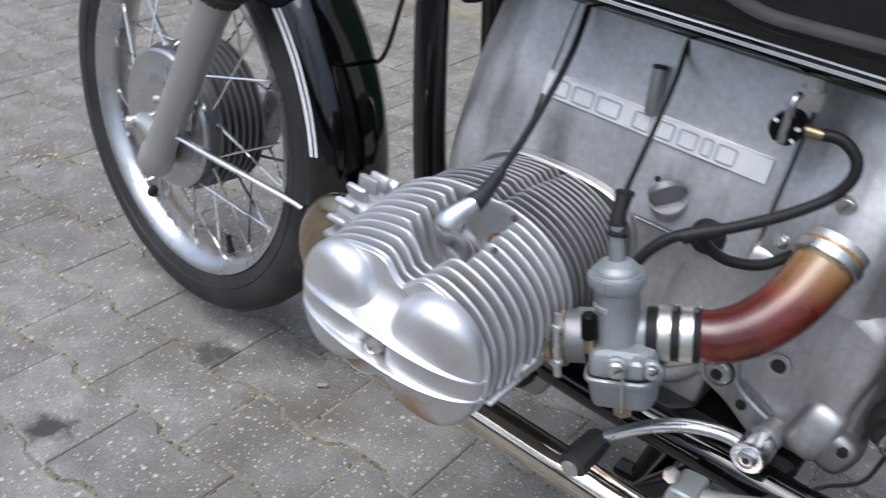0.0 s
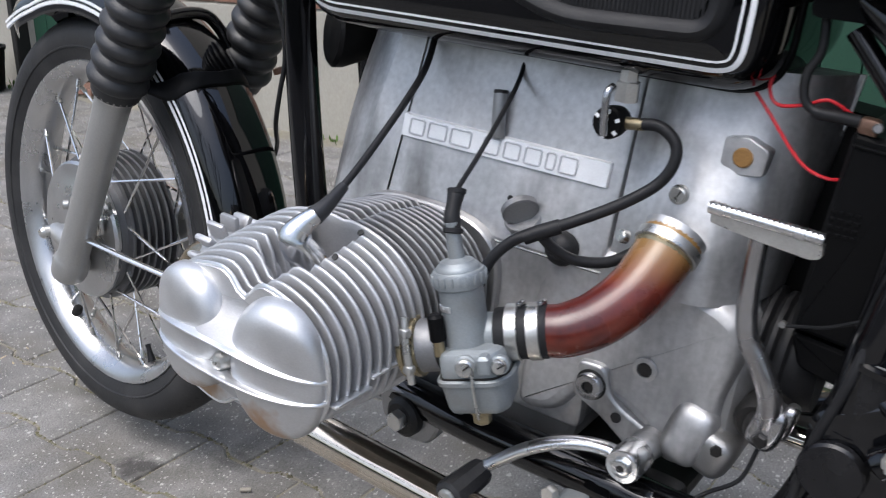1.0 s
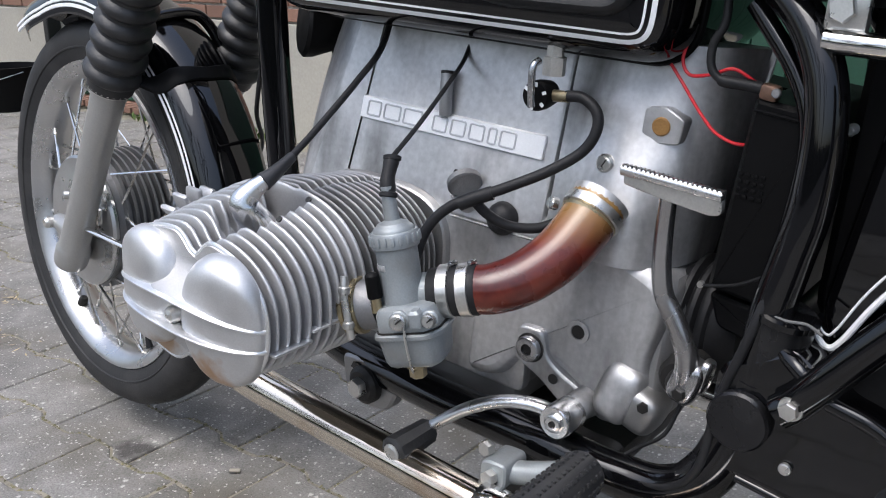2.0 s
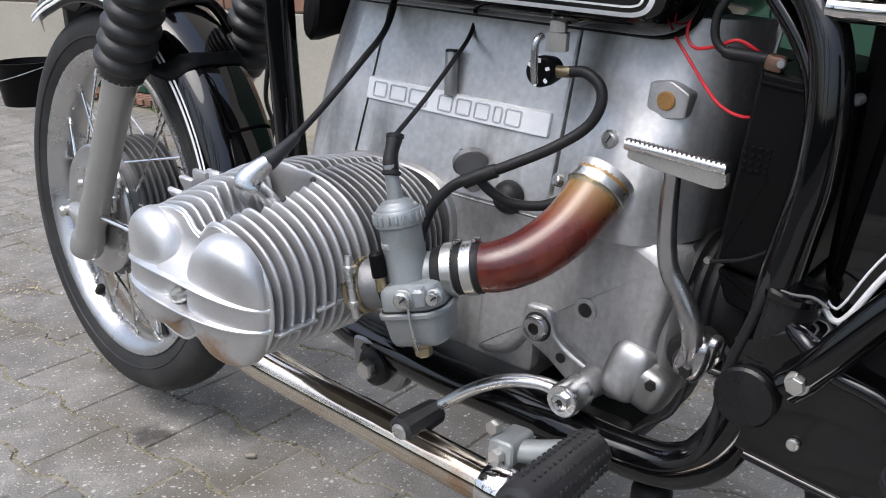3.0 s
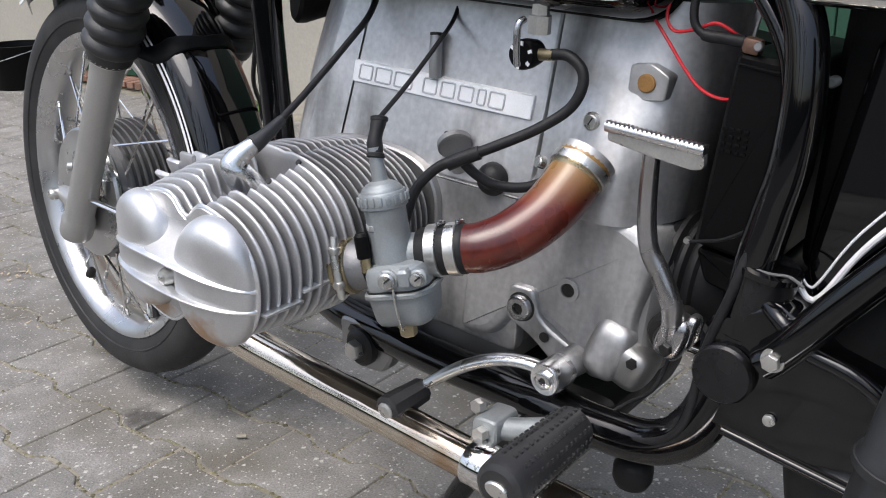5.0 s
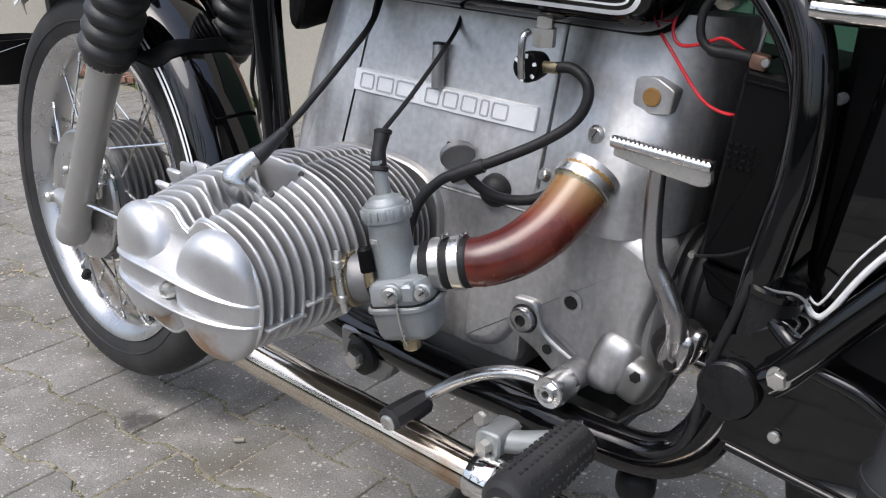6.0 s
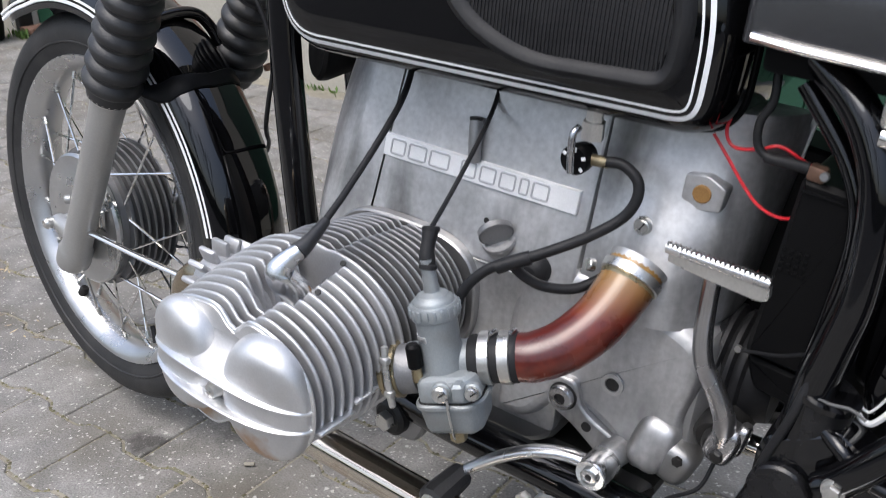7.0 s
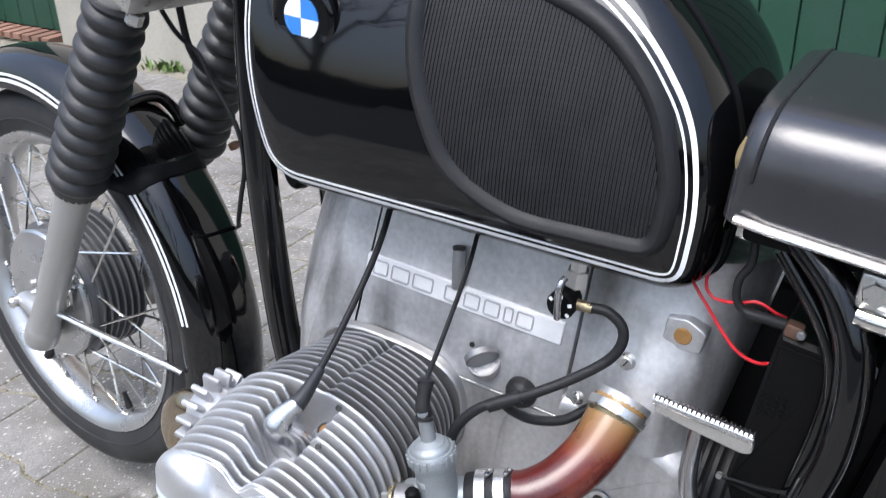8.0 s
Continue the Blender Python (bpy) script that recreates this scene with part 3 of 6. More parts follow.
def lobed(w, top, bottom, notch, low_notch=0.0, p=2.4, n=96, flat=2, wide=0.0130):
    """The outline of the head: two rounded lobes with a valley between them."""
    out = []
    for i in range(n):
        a = 2 * math.pi * i / n
        c, s = math.cos(a), math.sin(a)
        x = w * math.copysign(abs(c) ** (2 / p), c)
        h = top if s > 0 else bottom
        z = h * math.copysign(abs(s) ** (2 / p), s)
        if s > 0:
            z -= notch * math.exp(-abs((x - 0.0065) / wide) ** flat)
        else:
            z += low_notch * math.exp(-((x + 0.002) / 0.014) ** 2)
        out.append(Vector((CX + x, CZ + z)))
    return out


def fin_mesh(bm, name, rim_mat, mat, parent):
    """A cooling fin whose outer edge is worn bright."""
    ob = part(name, bm, [mat, rim_mat], parent)
    for f in ob.data.polygons:
        if abs(f.normal.y) < 0.985:
            f.material_index = 1
    return ob


def fin_levels(y, half=0.0015, deep=0.009):
    edge = [(1.0, deep), (0.92, 0.0017), (0.6, 0.0005), (0.25, 0.0)]
    return [(y + half * a, d) for a, d in edge] + [(y - half * a, d) for a, d in edge[::-1]]


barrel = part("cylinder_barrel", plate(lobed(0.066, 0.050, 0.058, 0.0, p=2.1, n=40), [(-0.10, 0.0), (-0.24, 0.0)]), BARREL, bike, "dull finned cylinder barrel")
part("base_flange", plate(lobed(0.094, 0.068, 0.070, 0.0, p=3.0, n=48), [(-0.100, 0.0), (-0.110, 0.0), (-0.112, 0.002)]), CAST, barrel)
head = part("cylinder_head", plate(lobed(0.082, 0.052, 0.058, 0.030, n=64, flat=4, wide=0.024), [(-0.232, 0.0), (-0.350, 0.0)]), FINS, bike, "finned aluminium cylinder head")
# barrel fins, with a split where they meet at the top
for i in range(11):
    y = -0.1215 - i * 0.0104
    k = min(1.0, i / 7)
    shape = lobed(0.090 + 0.012 * k, 0.072 + 0.011 * k, 0.071, 0.010, p=2.25, flat=2, wide=0.0032)
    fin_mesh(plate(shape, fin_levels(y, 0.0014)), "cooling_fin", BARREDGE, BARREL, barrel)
# head fins: they grow from the cover joint backwards, round the plug pocket
for i in range(10):
    y = JOINT + 0.0112 * (i + 1)
    k = (i + 1) / 9.5
    grow = min(1.0, k) ** 0.85
    top = 0.0655 + 0.0215 * grow
    pocket = -0.316 < y < -0.246
    shape = lobed(0.0972 + 0.0073 * min(1.0, 1.6 * k), top, 0.0640 + 0.007 * grow, 0.060 if pocket else (top - 0.0475 if y < -0.3 else 0.006), p=2.4,
                  flat=4 if pocket else 2, wide=0.0235 if pocket else (0.0145 if y < -0.3 else 0.004))
    fin_mesh(plate(shape, fin_levels(y, 0.0021)), "cooling_fin", FINEDGE, FINS, head)
for y0, y1, z in ((-0.350, -0.306, 0.5400), (-0.306, -0.244, 0.5485)):
    part("side_web", block((0.7725, (y0 + y1) / 2, z), (0.008, y1 - y0, 0.0030), 0.0010), RIMFIN, head)
part("stud_boss", turned((0.700, -0.262, 0.585), (0, 0, 1), [(0, 0.010), (0.030, 0.009), (0.034, 0.006)], 14), FINS, head)
stud = part("stud_recess", turned((0.7040, -0.2600, 0.618), (0.1, -0.6, 0.8), [(0, 0.0085), (0.004, 0.0085), (0.005, 0.0070), (0.003, 0.0062)], 16), BARREL, head)
part("stud_end", turned((0.7043, -0.2620, 0.6205), (0.1, -0.6, 0.8), [(0, 0.0060), (0.0012, 0.0058)], 14), RUST, stud, "small rusty stud end")
for q in ((0.7235, -0.296, 0.6355), (0.7080, -0.246, 0.6385)):
    part("casting_hole", turned(q, (0, -0.7, 0.7), [(0, 0.0030), (0.0014, 0.0030)], 10), DARK, head)

cover = part("valve_cover", plate(lobed(0.0972, 0.0655, 0.0630, 0.0185, 0.014, n=128), [(JOINT + 0.003, 0.0), (JOINT - 0.0015, 0.0), (JOINT - 0.0030, 0.0012), (JOINT - 0.0032, 0.010)]), COVER, bike, "polished twin-domed valve cover")
joint_line = [(q.x, JOINT - 0.0005, q.y) for q in lobed(0.0978, 0.0662, 0.0637, 0.0185, 0.014, n=128)]
part("joint_bead", tube(bmesh.new(), [Vector(q) for q in joint_line + joint_line[:1]], 0.0020, 8, 1.0, False), RIMFIN, cover)


def dome(cx, cz, a, up, down, y0, h):
    """One smooth rocker dome, long from top to bottom."""
    bm = bmesh.new()
    rings = []
    for k in range(19):
        t = k / 18 * math.pi / 2
        r, y = math.cos(t) ** 0.80, y0 - h * math.sin(t) ** 0.90
        if k == 18:
            r = 0.012
        ring = []
        for j in range(52):
            b = 2 * math.pi * j / 52
            c, s = math.cos(b), math.sin(b)
            ring.append(bm.verts.new((cx + a * r * math.copysign(abs(c) ** 0.88, c), y, cz + (up if s > 0 else down) * r * math.copysign(abs(s) ** 0.88, s))))
        rings.append(ring)
    for p, q in zip(rings, rings[1:]):
        for j in range(52):
            bm.faces.new((p[j], p[(j + 1) % 52], q[(j + 1) % 52], q[j]))
    bm.faces.new(rings[-1])
    bm.faces.new(rings[0][::-1])
    return bm


def rib_y(x, proud):
    """The front edge of a cover rib: one arch from end to end, fuller over the rear dome."""
    u = (x - 0.6735) / 0.0975
    return JOINT - 0.0010 - (0.0320 + 0.0040 * u + proud) * max(0.0, 1 - abs(u) ** 2.5) ** 0.62


for cx, a, up, down, h in ((0.6215, 0.0435, 0.0600, 0.0520, 0.0300), (0.7235, 0.0455, 0.0605, 0.0585, 0.0360)):
    bm = dome(cx, CZ, a, up, down, JOINT - 0.001, h)
    for v in bm.verts:
        deep, most = JOINT - v.co.y, JOINT - rib_y(v.co.x, -0.0028 - 0.22 * max(0.0, 0.546 - v.co.z))
        if deep > 0.0005 and most > 0.0005:
            v.co.y = JOINT - (deep ** -5 + most ** -5) ** -0.2
        else:
            v.co.y = JOINT - min(deep, most)
    part("rocker_dome", bm, COVER, cover)


def rib_z(x, side):
    u = (x - 0.6735) / 0.0975
    return 0.5625 + 0.0115 * (1 - u * u) if side > 0 else 0.5440 + 0.0020 * (1 - u * u)


def cover_rib(side):
    """A thin fin with a rounded edge that stands out from the cover."""
    bm = bmesh.new()
    rings = []
    for i in range(61):
        x = 0.6735 - 0.0973 * math.cos(math.pi * i / 60)
        z, y = rib_z(x, side), rib_y(x, 0.0015)
        back = JOINT if abs(x - 0.6735) > 0.093 else max(y + 0.013, JOINT - 0.024)
        rings.append([bm.verts.new(q) for q in ((x, back, z - 0.0019), (x, y + 0.0016, z - 0.0017), (x, y, z - 0.0006), (x, y, z + 0.0006), (x, y + 0.0016, z + 0.0017), (x, back, z + 0.0019))])
    for p, q in zip(rings, rings[1:]):
        for j in range(6):
            bm.faces.new((p[j], p[(j + 1) % 6], q[(j + 1) % 6], q[j]))
    bm.faces.new(rings[0][::-1])
    bm.faces.new(rings[-1])
    return bm


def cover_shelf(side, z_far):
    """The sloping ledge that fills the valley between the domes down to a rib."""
    bm = bmesh.new()
    rings = []
    for i in range(33):
        x = 0.6265 + 0.094 * i / 32
        z, y = rib_z(x, side), rib_y(x, -0.0015)
        y = JOINT + (y - JOINT) * (1 - 0.45 * ease((abs(x - 0.6735) - 0.016) / 0.030))
        top = [(x, JOINT - 0.003 + (y - JOINT + 0.003) * (k / 8) ** 2.2, z_far + (z + side * 0.0008 - z_far) * k / 8) for k in range(9)]
        rings.append([bm.verts.new(q) for q in [(x, JOINT + 0.001, z_far)] + top + [(x, y + 0.001, z - side * 0.0012), (x, JOINT + 0.001, z - side * 0.0030)]])
    n = len(rings[0])
    for p, q in zip(rings, rings[1:]):
        for j in range(n):
            bm.faces.new((p[j], p[(j + 1) % n], q[(j + 1) % n], q[j]))
    bm.faces.new(rings[0][::-1])
    bm.faces.new(rings[-1])
    return bm


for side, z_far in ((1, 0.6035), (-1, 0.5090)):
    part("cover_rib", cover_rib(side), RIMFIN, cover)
    # the duller fin metal puts the valley's shade into the shelf's colour
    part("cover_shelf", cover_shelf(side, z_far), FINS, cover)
nut = part("acorn_nut", turned((0.6750, JOINT - 0.004, 0.5550), (0, -1, 0), [(0, 0.0085), (0.014, 0.0085), (0.020, 0.0080), (0.0245, 0.0060), (0.0262, 0.002)], 18), ZINC, cover)

# the twin on the far side
far_cyl = part("far_cylinder", plate(lobed(0.082, 0.056, 0.062, 0.0, n=40), [(0.10, 0.0), (0.34, 0.0)]), BARREL, bike, "finned cylinder on the far side")
for i in range(23):
    y = 0.119 + i * 0.0102
    f = max(0.0, (y - 0.222) / 0.12)
    notch = 0.0 if y < 0.222 else 0.034
    part("cooling_fin", plate(lobed(0.096 + (0.005 if f else 0.0), 0.079 if not f else 0.090 - 0.020 * f * f, 0.071, notch, 0.0, p=2.4, n=48), [(y - 0.0015, 0.0), (y + 0.0015, 0.0)]), FINS, far_cyl)
part("far_valve_cover", plate(lobed(0.0965, 0.062, 0.067, 0.022, 0.018, n=60), [(0.345, 0.0), (0.352, 0.0), (0.366, 0.008), (0.376, 0.020), (0.380, 0.032)]), COVER, far_cyl)

# spark plug cap and lead
cap = part("spark_plug_cap", bar([(0.690, -0.274, 0.598), (0.686, -0.284, 0.618), (0.680, -0.295, 0.632), (0.6785, -0.2975, 0.642), (0.6835, -0.2905, 0.652), (0.6905, -0.2825, 0.6605)], lambda s: 0.0125 + 0.0015 * math.sin(math.pi * min(1.0, s * 1.5)) - 0.0055 * max(0.0, s - 0.55) / 0.45, 5, 18), POLISHED, bike, "shiny metal spark plug cap")
part("plug_boot", bar([(0.6890, -0.2840, 0.6590), (0.6905, -0.2760, 0.6630), (0.6900, -0.2640, 0.6685), (0.6885, -0.2480, 0.6760)], lambda s: 0.0088 - 0.0040 * s, 5, 14), DUSTY, cap)
part("ignition_lead", bar([(0.6888, -0.252, 0.6745), (0.684, -0.212, 0.696), (0.670, -0.142, 0.732), (0.652, -0.088, 0.757), (0.64, -0.055, 0.80)], 0.0034, 8, 10), RUBBER, bike, "black rubber ignition lead")

# ---- carburettor ----
AX = Vector((-0.250, 0.0, 0.968))
C0 = Vector((0.8225, -0.2375, 0.560))
ROT = Matrix.Translation((0.8330, -0.2400, 0.5520)) @ Matrix.Rotation(radians(19), 4, "Z") @ Matrix.Rotation(radians(-14.5), 4, "Y")


def upright(outline, levels):
    """A body with its outline seen from above the carburettor; levels of (height, inset)."""
    bm = plate(outline, levels)
    for v in bm.verts:
        v.co = Vector((v.co.x, v.co.z, v.co.y))
    bm.transform(ROT)
    return bm


carb = part("carburettor", turned(C0, AX, [(-0.002, 0.0195), (0.012, 0.0185), (0.060, 0.0185), (0.062, 0.0195), (0.066, 0.0195)], 36), CARB, bike, "grey cast carburettor")
ring_cap = part("cap_ring", turned(C0 + AX * 0.060, AX, [(0, 0.0195), (0.0015, 0.0212), (0.006, 0.0216), (0.0135, 0.0216), (0.015, 0.0205)], 40), CARB, carb)
for k in range(20):
    a = 2 * math.pi * k / 20
    u, w = AX.cross(Vector((0, 1, 0))).normalized(), Vector((0, 1, 0))
    part("grip_rib", block(C0 + AX * 0.0685 + (u * math.cos(a) + w * math.sin(a)) * 0.0216, (0.0034, 0.0036, 0.0085), 0.0010, Matrix.Rotation(radians(-14.5), 4, "Y") @ Matrix.Rotation(-a, 4, "Z")), CARB, ring_cap)
part("top_dome", turned(C0 + AX * 0.074, AX, [(0, 0.0188), (0.003, 0.0184), (0.0050, 0.0165), (0.0058, 0.0150), (0.0078, 0.0138), (0.0092, 0.0095), (0.0105, 0.0070), (0.034, 0.0060), (0.040, 0.0060)], 28), CARB, carb)
SL = C0 + AX * 0.106
part("cable_sleeve", bar([SL, SL + Vector((-0.004, 0.003, 0.012)), SL + Vector((-0.006, 0.008, 0.022)), SL + Vector((-0.008, 0.013, 0.030))], lambda s: 0.0066 + 0.0004 * math.sin(9 * s), 6, 14), RUBBER, carb)
for d, r in ((0.0, 0.0082), (0.96, 0.0080)):
    o = SL + Vector((-0.008, 0.013, 0.030)) * d
    part("sleeve_collar", turned(o, (-0.2, 0.3, 0.9), [(-0.002, 0.0066), (-0.001, r), (0.002, r), (0.003, 0.0062)], 18), RUBBER, carb)
part("throttle_cable", bar([SL + Vector((-0.008, 0.013, 0.030)), (0.776, -0.175, 0.712), (0.760, -0.11, 0.742), (0.747, -0.070, 0.760), (0.742, -0.05, 0.79)], 0.0023, 8, 8), RUBBER, bike, "thin black throttle cable")
part("throat", turned((0.785, -0.2405, 0.5645), Vector((0.105, 0.040, 0.030)), [(0, 0.0175), (0.03, 0.0185), (0.05, 0.0180), (0.070, 0.0172), (0.086, 0.0172)], 28), CARB, carb)
BOWL_LINE = rounded([(-0.0285, -0.0235), (0.020, -0.0245), (0.0305, -0.0120), (0.0305, 0.0230), (-0.0285, 0.0230)], [0.010, 0.007, 0.007, 0.010, 0.010], 5)
part("bowl_top", upright(BOWL_LINE, [(0.001, 0.002), (0.017, 0.0025), (0.0215, 0.005), (0.0235, 0.010)]), CARB, carb)
bowl = part("float_bowl", upright(BOWL_LINE, [(0.001, -0.0004), (-0.0002, -0.0022), (-0.0034, -0.0022), (-0.0048, 0.0006), (-0.026, 0.0032), (-0.0315, 0.0060), (-0.0345, 0.0115)]), CARB, carb)
part("gasket_line", upright(BOWL_LINE, [(0.0024, 0.0006), (0.0006, 0.0006)]), DARK, bowl)
part("drain_plug", turned(ROT @ Vector((-0.001, -0.006, -0.032)), -AX, [(0, 0.0092), (0.005, 0.0092), (0.006, 0.0080), (0.013, 0.0078), (0.0145, 0.006)], 6), BRASS, bowl, "brass drain plug")
wire = [ROT @ Vector(q) for q in ((0.004, -0.0275, 0.012), (0.003, -0.0285, 0.0), (0.002, -0.0265, -0.020), (0.0, -0.020, -0.036))]
part("bail_wire", tube(bmesh.new(), spline(wire, 4), 0.0012, 6), ZINC, bowl)
for q, r in (((-0.002, -0.0235, 0.0135), 0.0088), ((0.0255, -0.0205, 0.0125), 0.0074)):
    o = ROT @ Vector(q)
    way = (ROT.to_3x3() @ Vector((0.10, -1, 0.12))).normalized()
    part("screw_boss", turned(o - way * 0.004, way, [(0, r * 1.10), (0.004, r * 1.06), (0.005, r * 0.9)], 18), CARB, carb)
    sc = part("mixture_screw", turned(o, way, [(0, r * 0.84), (0.0050, r * 0.84), (0.0068, r * 0.66), (0.0070, r * 0.3)], 20), ZINC, carb, "slotted zinc screw")
    part("slot", block(o + way * 0.0066, (0.0013, 0.0016, r * 1.45), 0, Matrix.Rotation(0.75, 4, "Y")), DARK, sc)
part("lug_hood", upright(rounded([(0.0085, -0.0275), (0.0195, -0.0275), (0.0195, -0.010), (0.0085, -0.010)], 0.003, 3), [(0.007, 0.002), (0.008, 0.0), (0.0200, 0.0), (0.0225, 0.0025)]), CARB, carb)
post = part("tickler_post", turned(ROT @ Vector((-0.0265, -0.0100, 0.018)), AX, [(0, 0.0050), (0.012, 0.0048), (0.014, 0.0058)], 14), BRASS, carb, "brown brass tickler post")
part("post_cap", turned(ROT @ Vector((-0.0265, -0.0100, 0.018)) + AX * 0.013, AX, [(0, 0.0062), (0.001, 0.0068), (0.020, 0.0066), (0.0225, 0.0045)], 14), PLASTIC, post, "black cap")
# the maker's mark on the barrel, unreadable
for k, w in enumerate((0.0042, 0.0030, 0.0034, 0.0030, 0.0046)):
    u = 0.15 - 1.0 + 0.19 * k
    way = Vector((math.sin(u) * 0.97, -math.cos(u), math.sin(u) * 0.24)).normalized()
    part("mark_bar", block(C0 + AX * 0.045 + way * 0.0186, (w * 0.85, 0.0012, 0.0052), 0.0004, Matrix.Rotation(radians(-14.5), 4, "Y") @ Matrix.Rotation(u, 4, "Z")), BADGE, carb)

IN_WAY = Vector((0.105, 0.040, 0.032)).normalized()
IN_0 = Vector((0.752, -0.259, 0.549))
inlet = part("inlet_stub", turned(IN_0, IN_WAY, [(-0.02, 0.032), (0, 0.030), (0.010, 0.026), (0.014, 0.0235), (0.05, 0.0225)], 26), BARREL, bike)
for d in (0.017, 0.027):
    part("clamp_band", turned(IN_0 + IN_WAY * d, IN_WAY, [(0, 0.0250), (0.001, 0.0262), (0.005, 0.0262), (0.006, 0.0250)], 32), BRASS, inlet)
part("clamp_screw", bar([(0.779, -0.2725, 0.592), (0.783, -0.276, 0.574), (0.791, -0.277, 0.548), (0.793, -0.276, 0.538)], 0.0034, 3, 10), ZINC, inlet)
for q in ((0.782, -0.275, 0.580), (0.790, -0.277, 0.550)):
    part("trunnion", block(q, (0.0095, 0.009, 0.0085), 0.003), ZINC, inlet)

# ---- air tube from the filter housing ----
TUBE = [(0.872, -0.205, 0.588), (0.888, -0.198, 0.592), (0.906, -0.180, 0.602), (0.921, -0.155, 0.620), (0.929, -0.131, 0.642), (0.9325, -0.109, 0.663)]
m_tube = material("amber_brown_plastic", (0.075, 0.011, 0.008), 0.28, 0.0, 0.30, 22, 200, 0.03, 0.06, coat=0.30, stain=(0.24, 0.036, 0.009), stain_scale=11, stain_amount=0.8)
nt = m_tube.node_tree
pos = nt.nodes.new("ShaderNodeTexCoord")
sep = nt.nodes.new("ShaderNodeSeparateXYZ")
nt.links.new(pos.outputs["Object"], sep.inputs[0])
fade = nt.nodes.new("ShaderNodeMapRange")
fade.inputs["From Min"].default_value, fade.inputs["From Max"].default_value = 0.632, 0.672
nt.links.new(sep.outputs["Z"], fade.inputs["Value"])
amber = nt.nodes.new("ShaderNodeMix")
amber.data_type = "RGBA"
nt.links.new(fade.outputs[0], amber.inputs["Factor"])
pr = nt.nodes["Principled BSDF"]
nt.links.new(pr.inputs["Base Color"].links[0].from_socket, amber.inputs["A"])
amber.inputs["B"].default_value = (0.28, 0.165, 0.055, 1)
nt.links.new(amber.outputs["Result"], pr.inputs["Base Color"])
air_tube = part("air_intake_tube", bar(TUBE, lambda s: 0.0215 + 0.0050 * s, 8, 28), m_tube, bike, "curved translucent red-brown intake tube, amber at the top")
sp = spline(TUBE, 8)
lo_way = (Vector(TUBE[1]) - Vector(TUBE[0])).normalized()
base = Vector(TUBE[0]) - lo_way * 0.040
sleeve = part("rubber_sleeve", turned(base, lo_way, [(0, 0.0205), (0.002, 0.0215), (0.018, 0.0215), (0.020, 0.0225), (0.042, 0.0230), (0.044, 0.0215)], 28), RUBBER, air_tube)
for d in (0.0095, 0.0270):
    band = part("hose_clamp", turned(base + lo_way * d, lo_way, [(0, 0.0226), (0.0005, 0.0238), (0.0100, 0.0242), (0.0105, 0.0230)], 36), ZINC, air_tube, "bright steel hose clamp")
    part("clamp_screw", block(base + lo_way * (d + 0.006) + Vector((0.001, 0.002, 0.0258)), (0.005, 0.010, 0.0045), 0.0015), KICK, band)
up_way = (Vector(TUBE[5]) - Vector(TUBE[4])).normalized()
top_band = part("hose_clamp", turned(Vector(TUBE[4]) + up_way * 0.012, up_way, [(0, 0.0262), (0.0008, 0.0282), (0.009, 0.0286), (0.0098, 0.0270)], 36), ZINC, air_tube, "bright steel hose clamp")
part("clamp_collar", turned(Vector(TUBE[4]) + up_way * 0.007, up_way, [(0, 0.0252), (0.004, 0.0268), (0.005, 0.0258)], 36), BRASS, air_tube)
part("intake_collar", turned(Vector(TUBE[4]) + up_way * 0.0218, up_way, [(0, 0.0250), (0.0006, 0.0258), (0.003, 0.0262), (0.0060, 0.0266), (0.0095, 0.0276)], 48), CASE, airbox)
part("clamp_screw", turned((0.893, -0.118, 0.652), (-0.5, -0.8, 0.3), [(0, 0.0062), (0.006, 0.0062), (0.0072, 0.005)], 14), ZINC, top_band)

# ---- fuel tap and hoses ----
tap = part("fuel_tap", turned((0.8635, -0.100, 0.746), (0, -1, 0), [(0, 0.0115), (0.012, 0.0136), (0.022, 0.0136), (0.024, 0.0124)], 28), PLASTIC, bike, "black fuel tap with a bright lever")
for k in range(5):
    a = radians(-100 + 62 * k)
    part("tap_mark", block((0.8635 + 0.0105 * math.cos(a), -0.1243, 0.746 + 0.0105 * math.sin(a)), (0.0038, 0.0008, 0.0030), 0.0, Matrix.Rotation(-a, 4, "Y")), WHITE, tap)
part("tap_lever", bar([(0.8655, -0.131, 0.738), (0.8655, -0.134, 0.755), (0.8650, -0.133, 0.773), (0.8665, -0.126, 0.778)], lambda s: 0.0033, 4, 12), KICK, tap)
part("tap_nut", turned((0.871, -0.108, 0.764), (0, 0, 1), [(0, 0.0105), (0.016, 0.0105), (0.017, 0.008), (0.045, 0.007)], 6), ZINC, tap)
part("tap_spout", turned((0.874, -0.112, 0.747), (1, -0.1, 0.1), [(0, 0.0055), (0.018, 0.005)], 12), BRASS, tap)
hose = part("fuel_hose", bar([(0.889, -0.113, 0.749), (0.905, -0.112, 0.750), (0.920, -0.112, 0.740), (0.923, -0.115, 0.724), (0.914, -0.120, 0.705), (0.892, -0.135, 0.686), (0.864, -0.155, 0.669), (0.838, -0.168, 0.655), (0.818, -0.178, 0.644), (0.803, -0.190, 0.622), (0.800, -0.202, 0.590), (0.806, -0.215, 0.565)], 0.0050, 8, 14), RUBBER, bike, "black rubber fuel hose")
part("hose_branch", bar([(0.836, -0.168, 0.654), (0.846, -0.158, 0.640), (0.862, -0.146, 0.630), (0.885, -0.130, 0.630), (0.902, -0.110, 0.640)], 0.0049, 8, 12), RUBBER, hose)
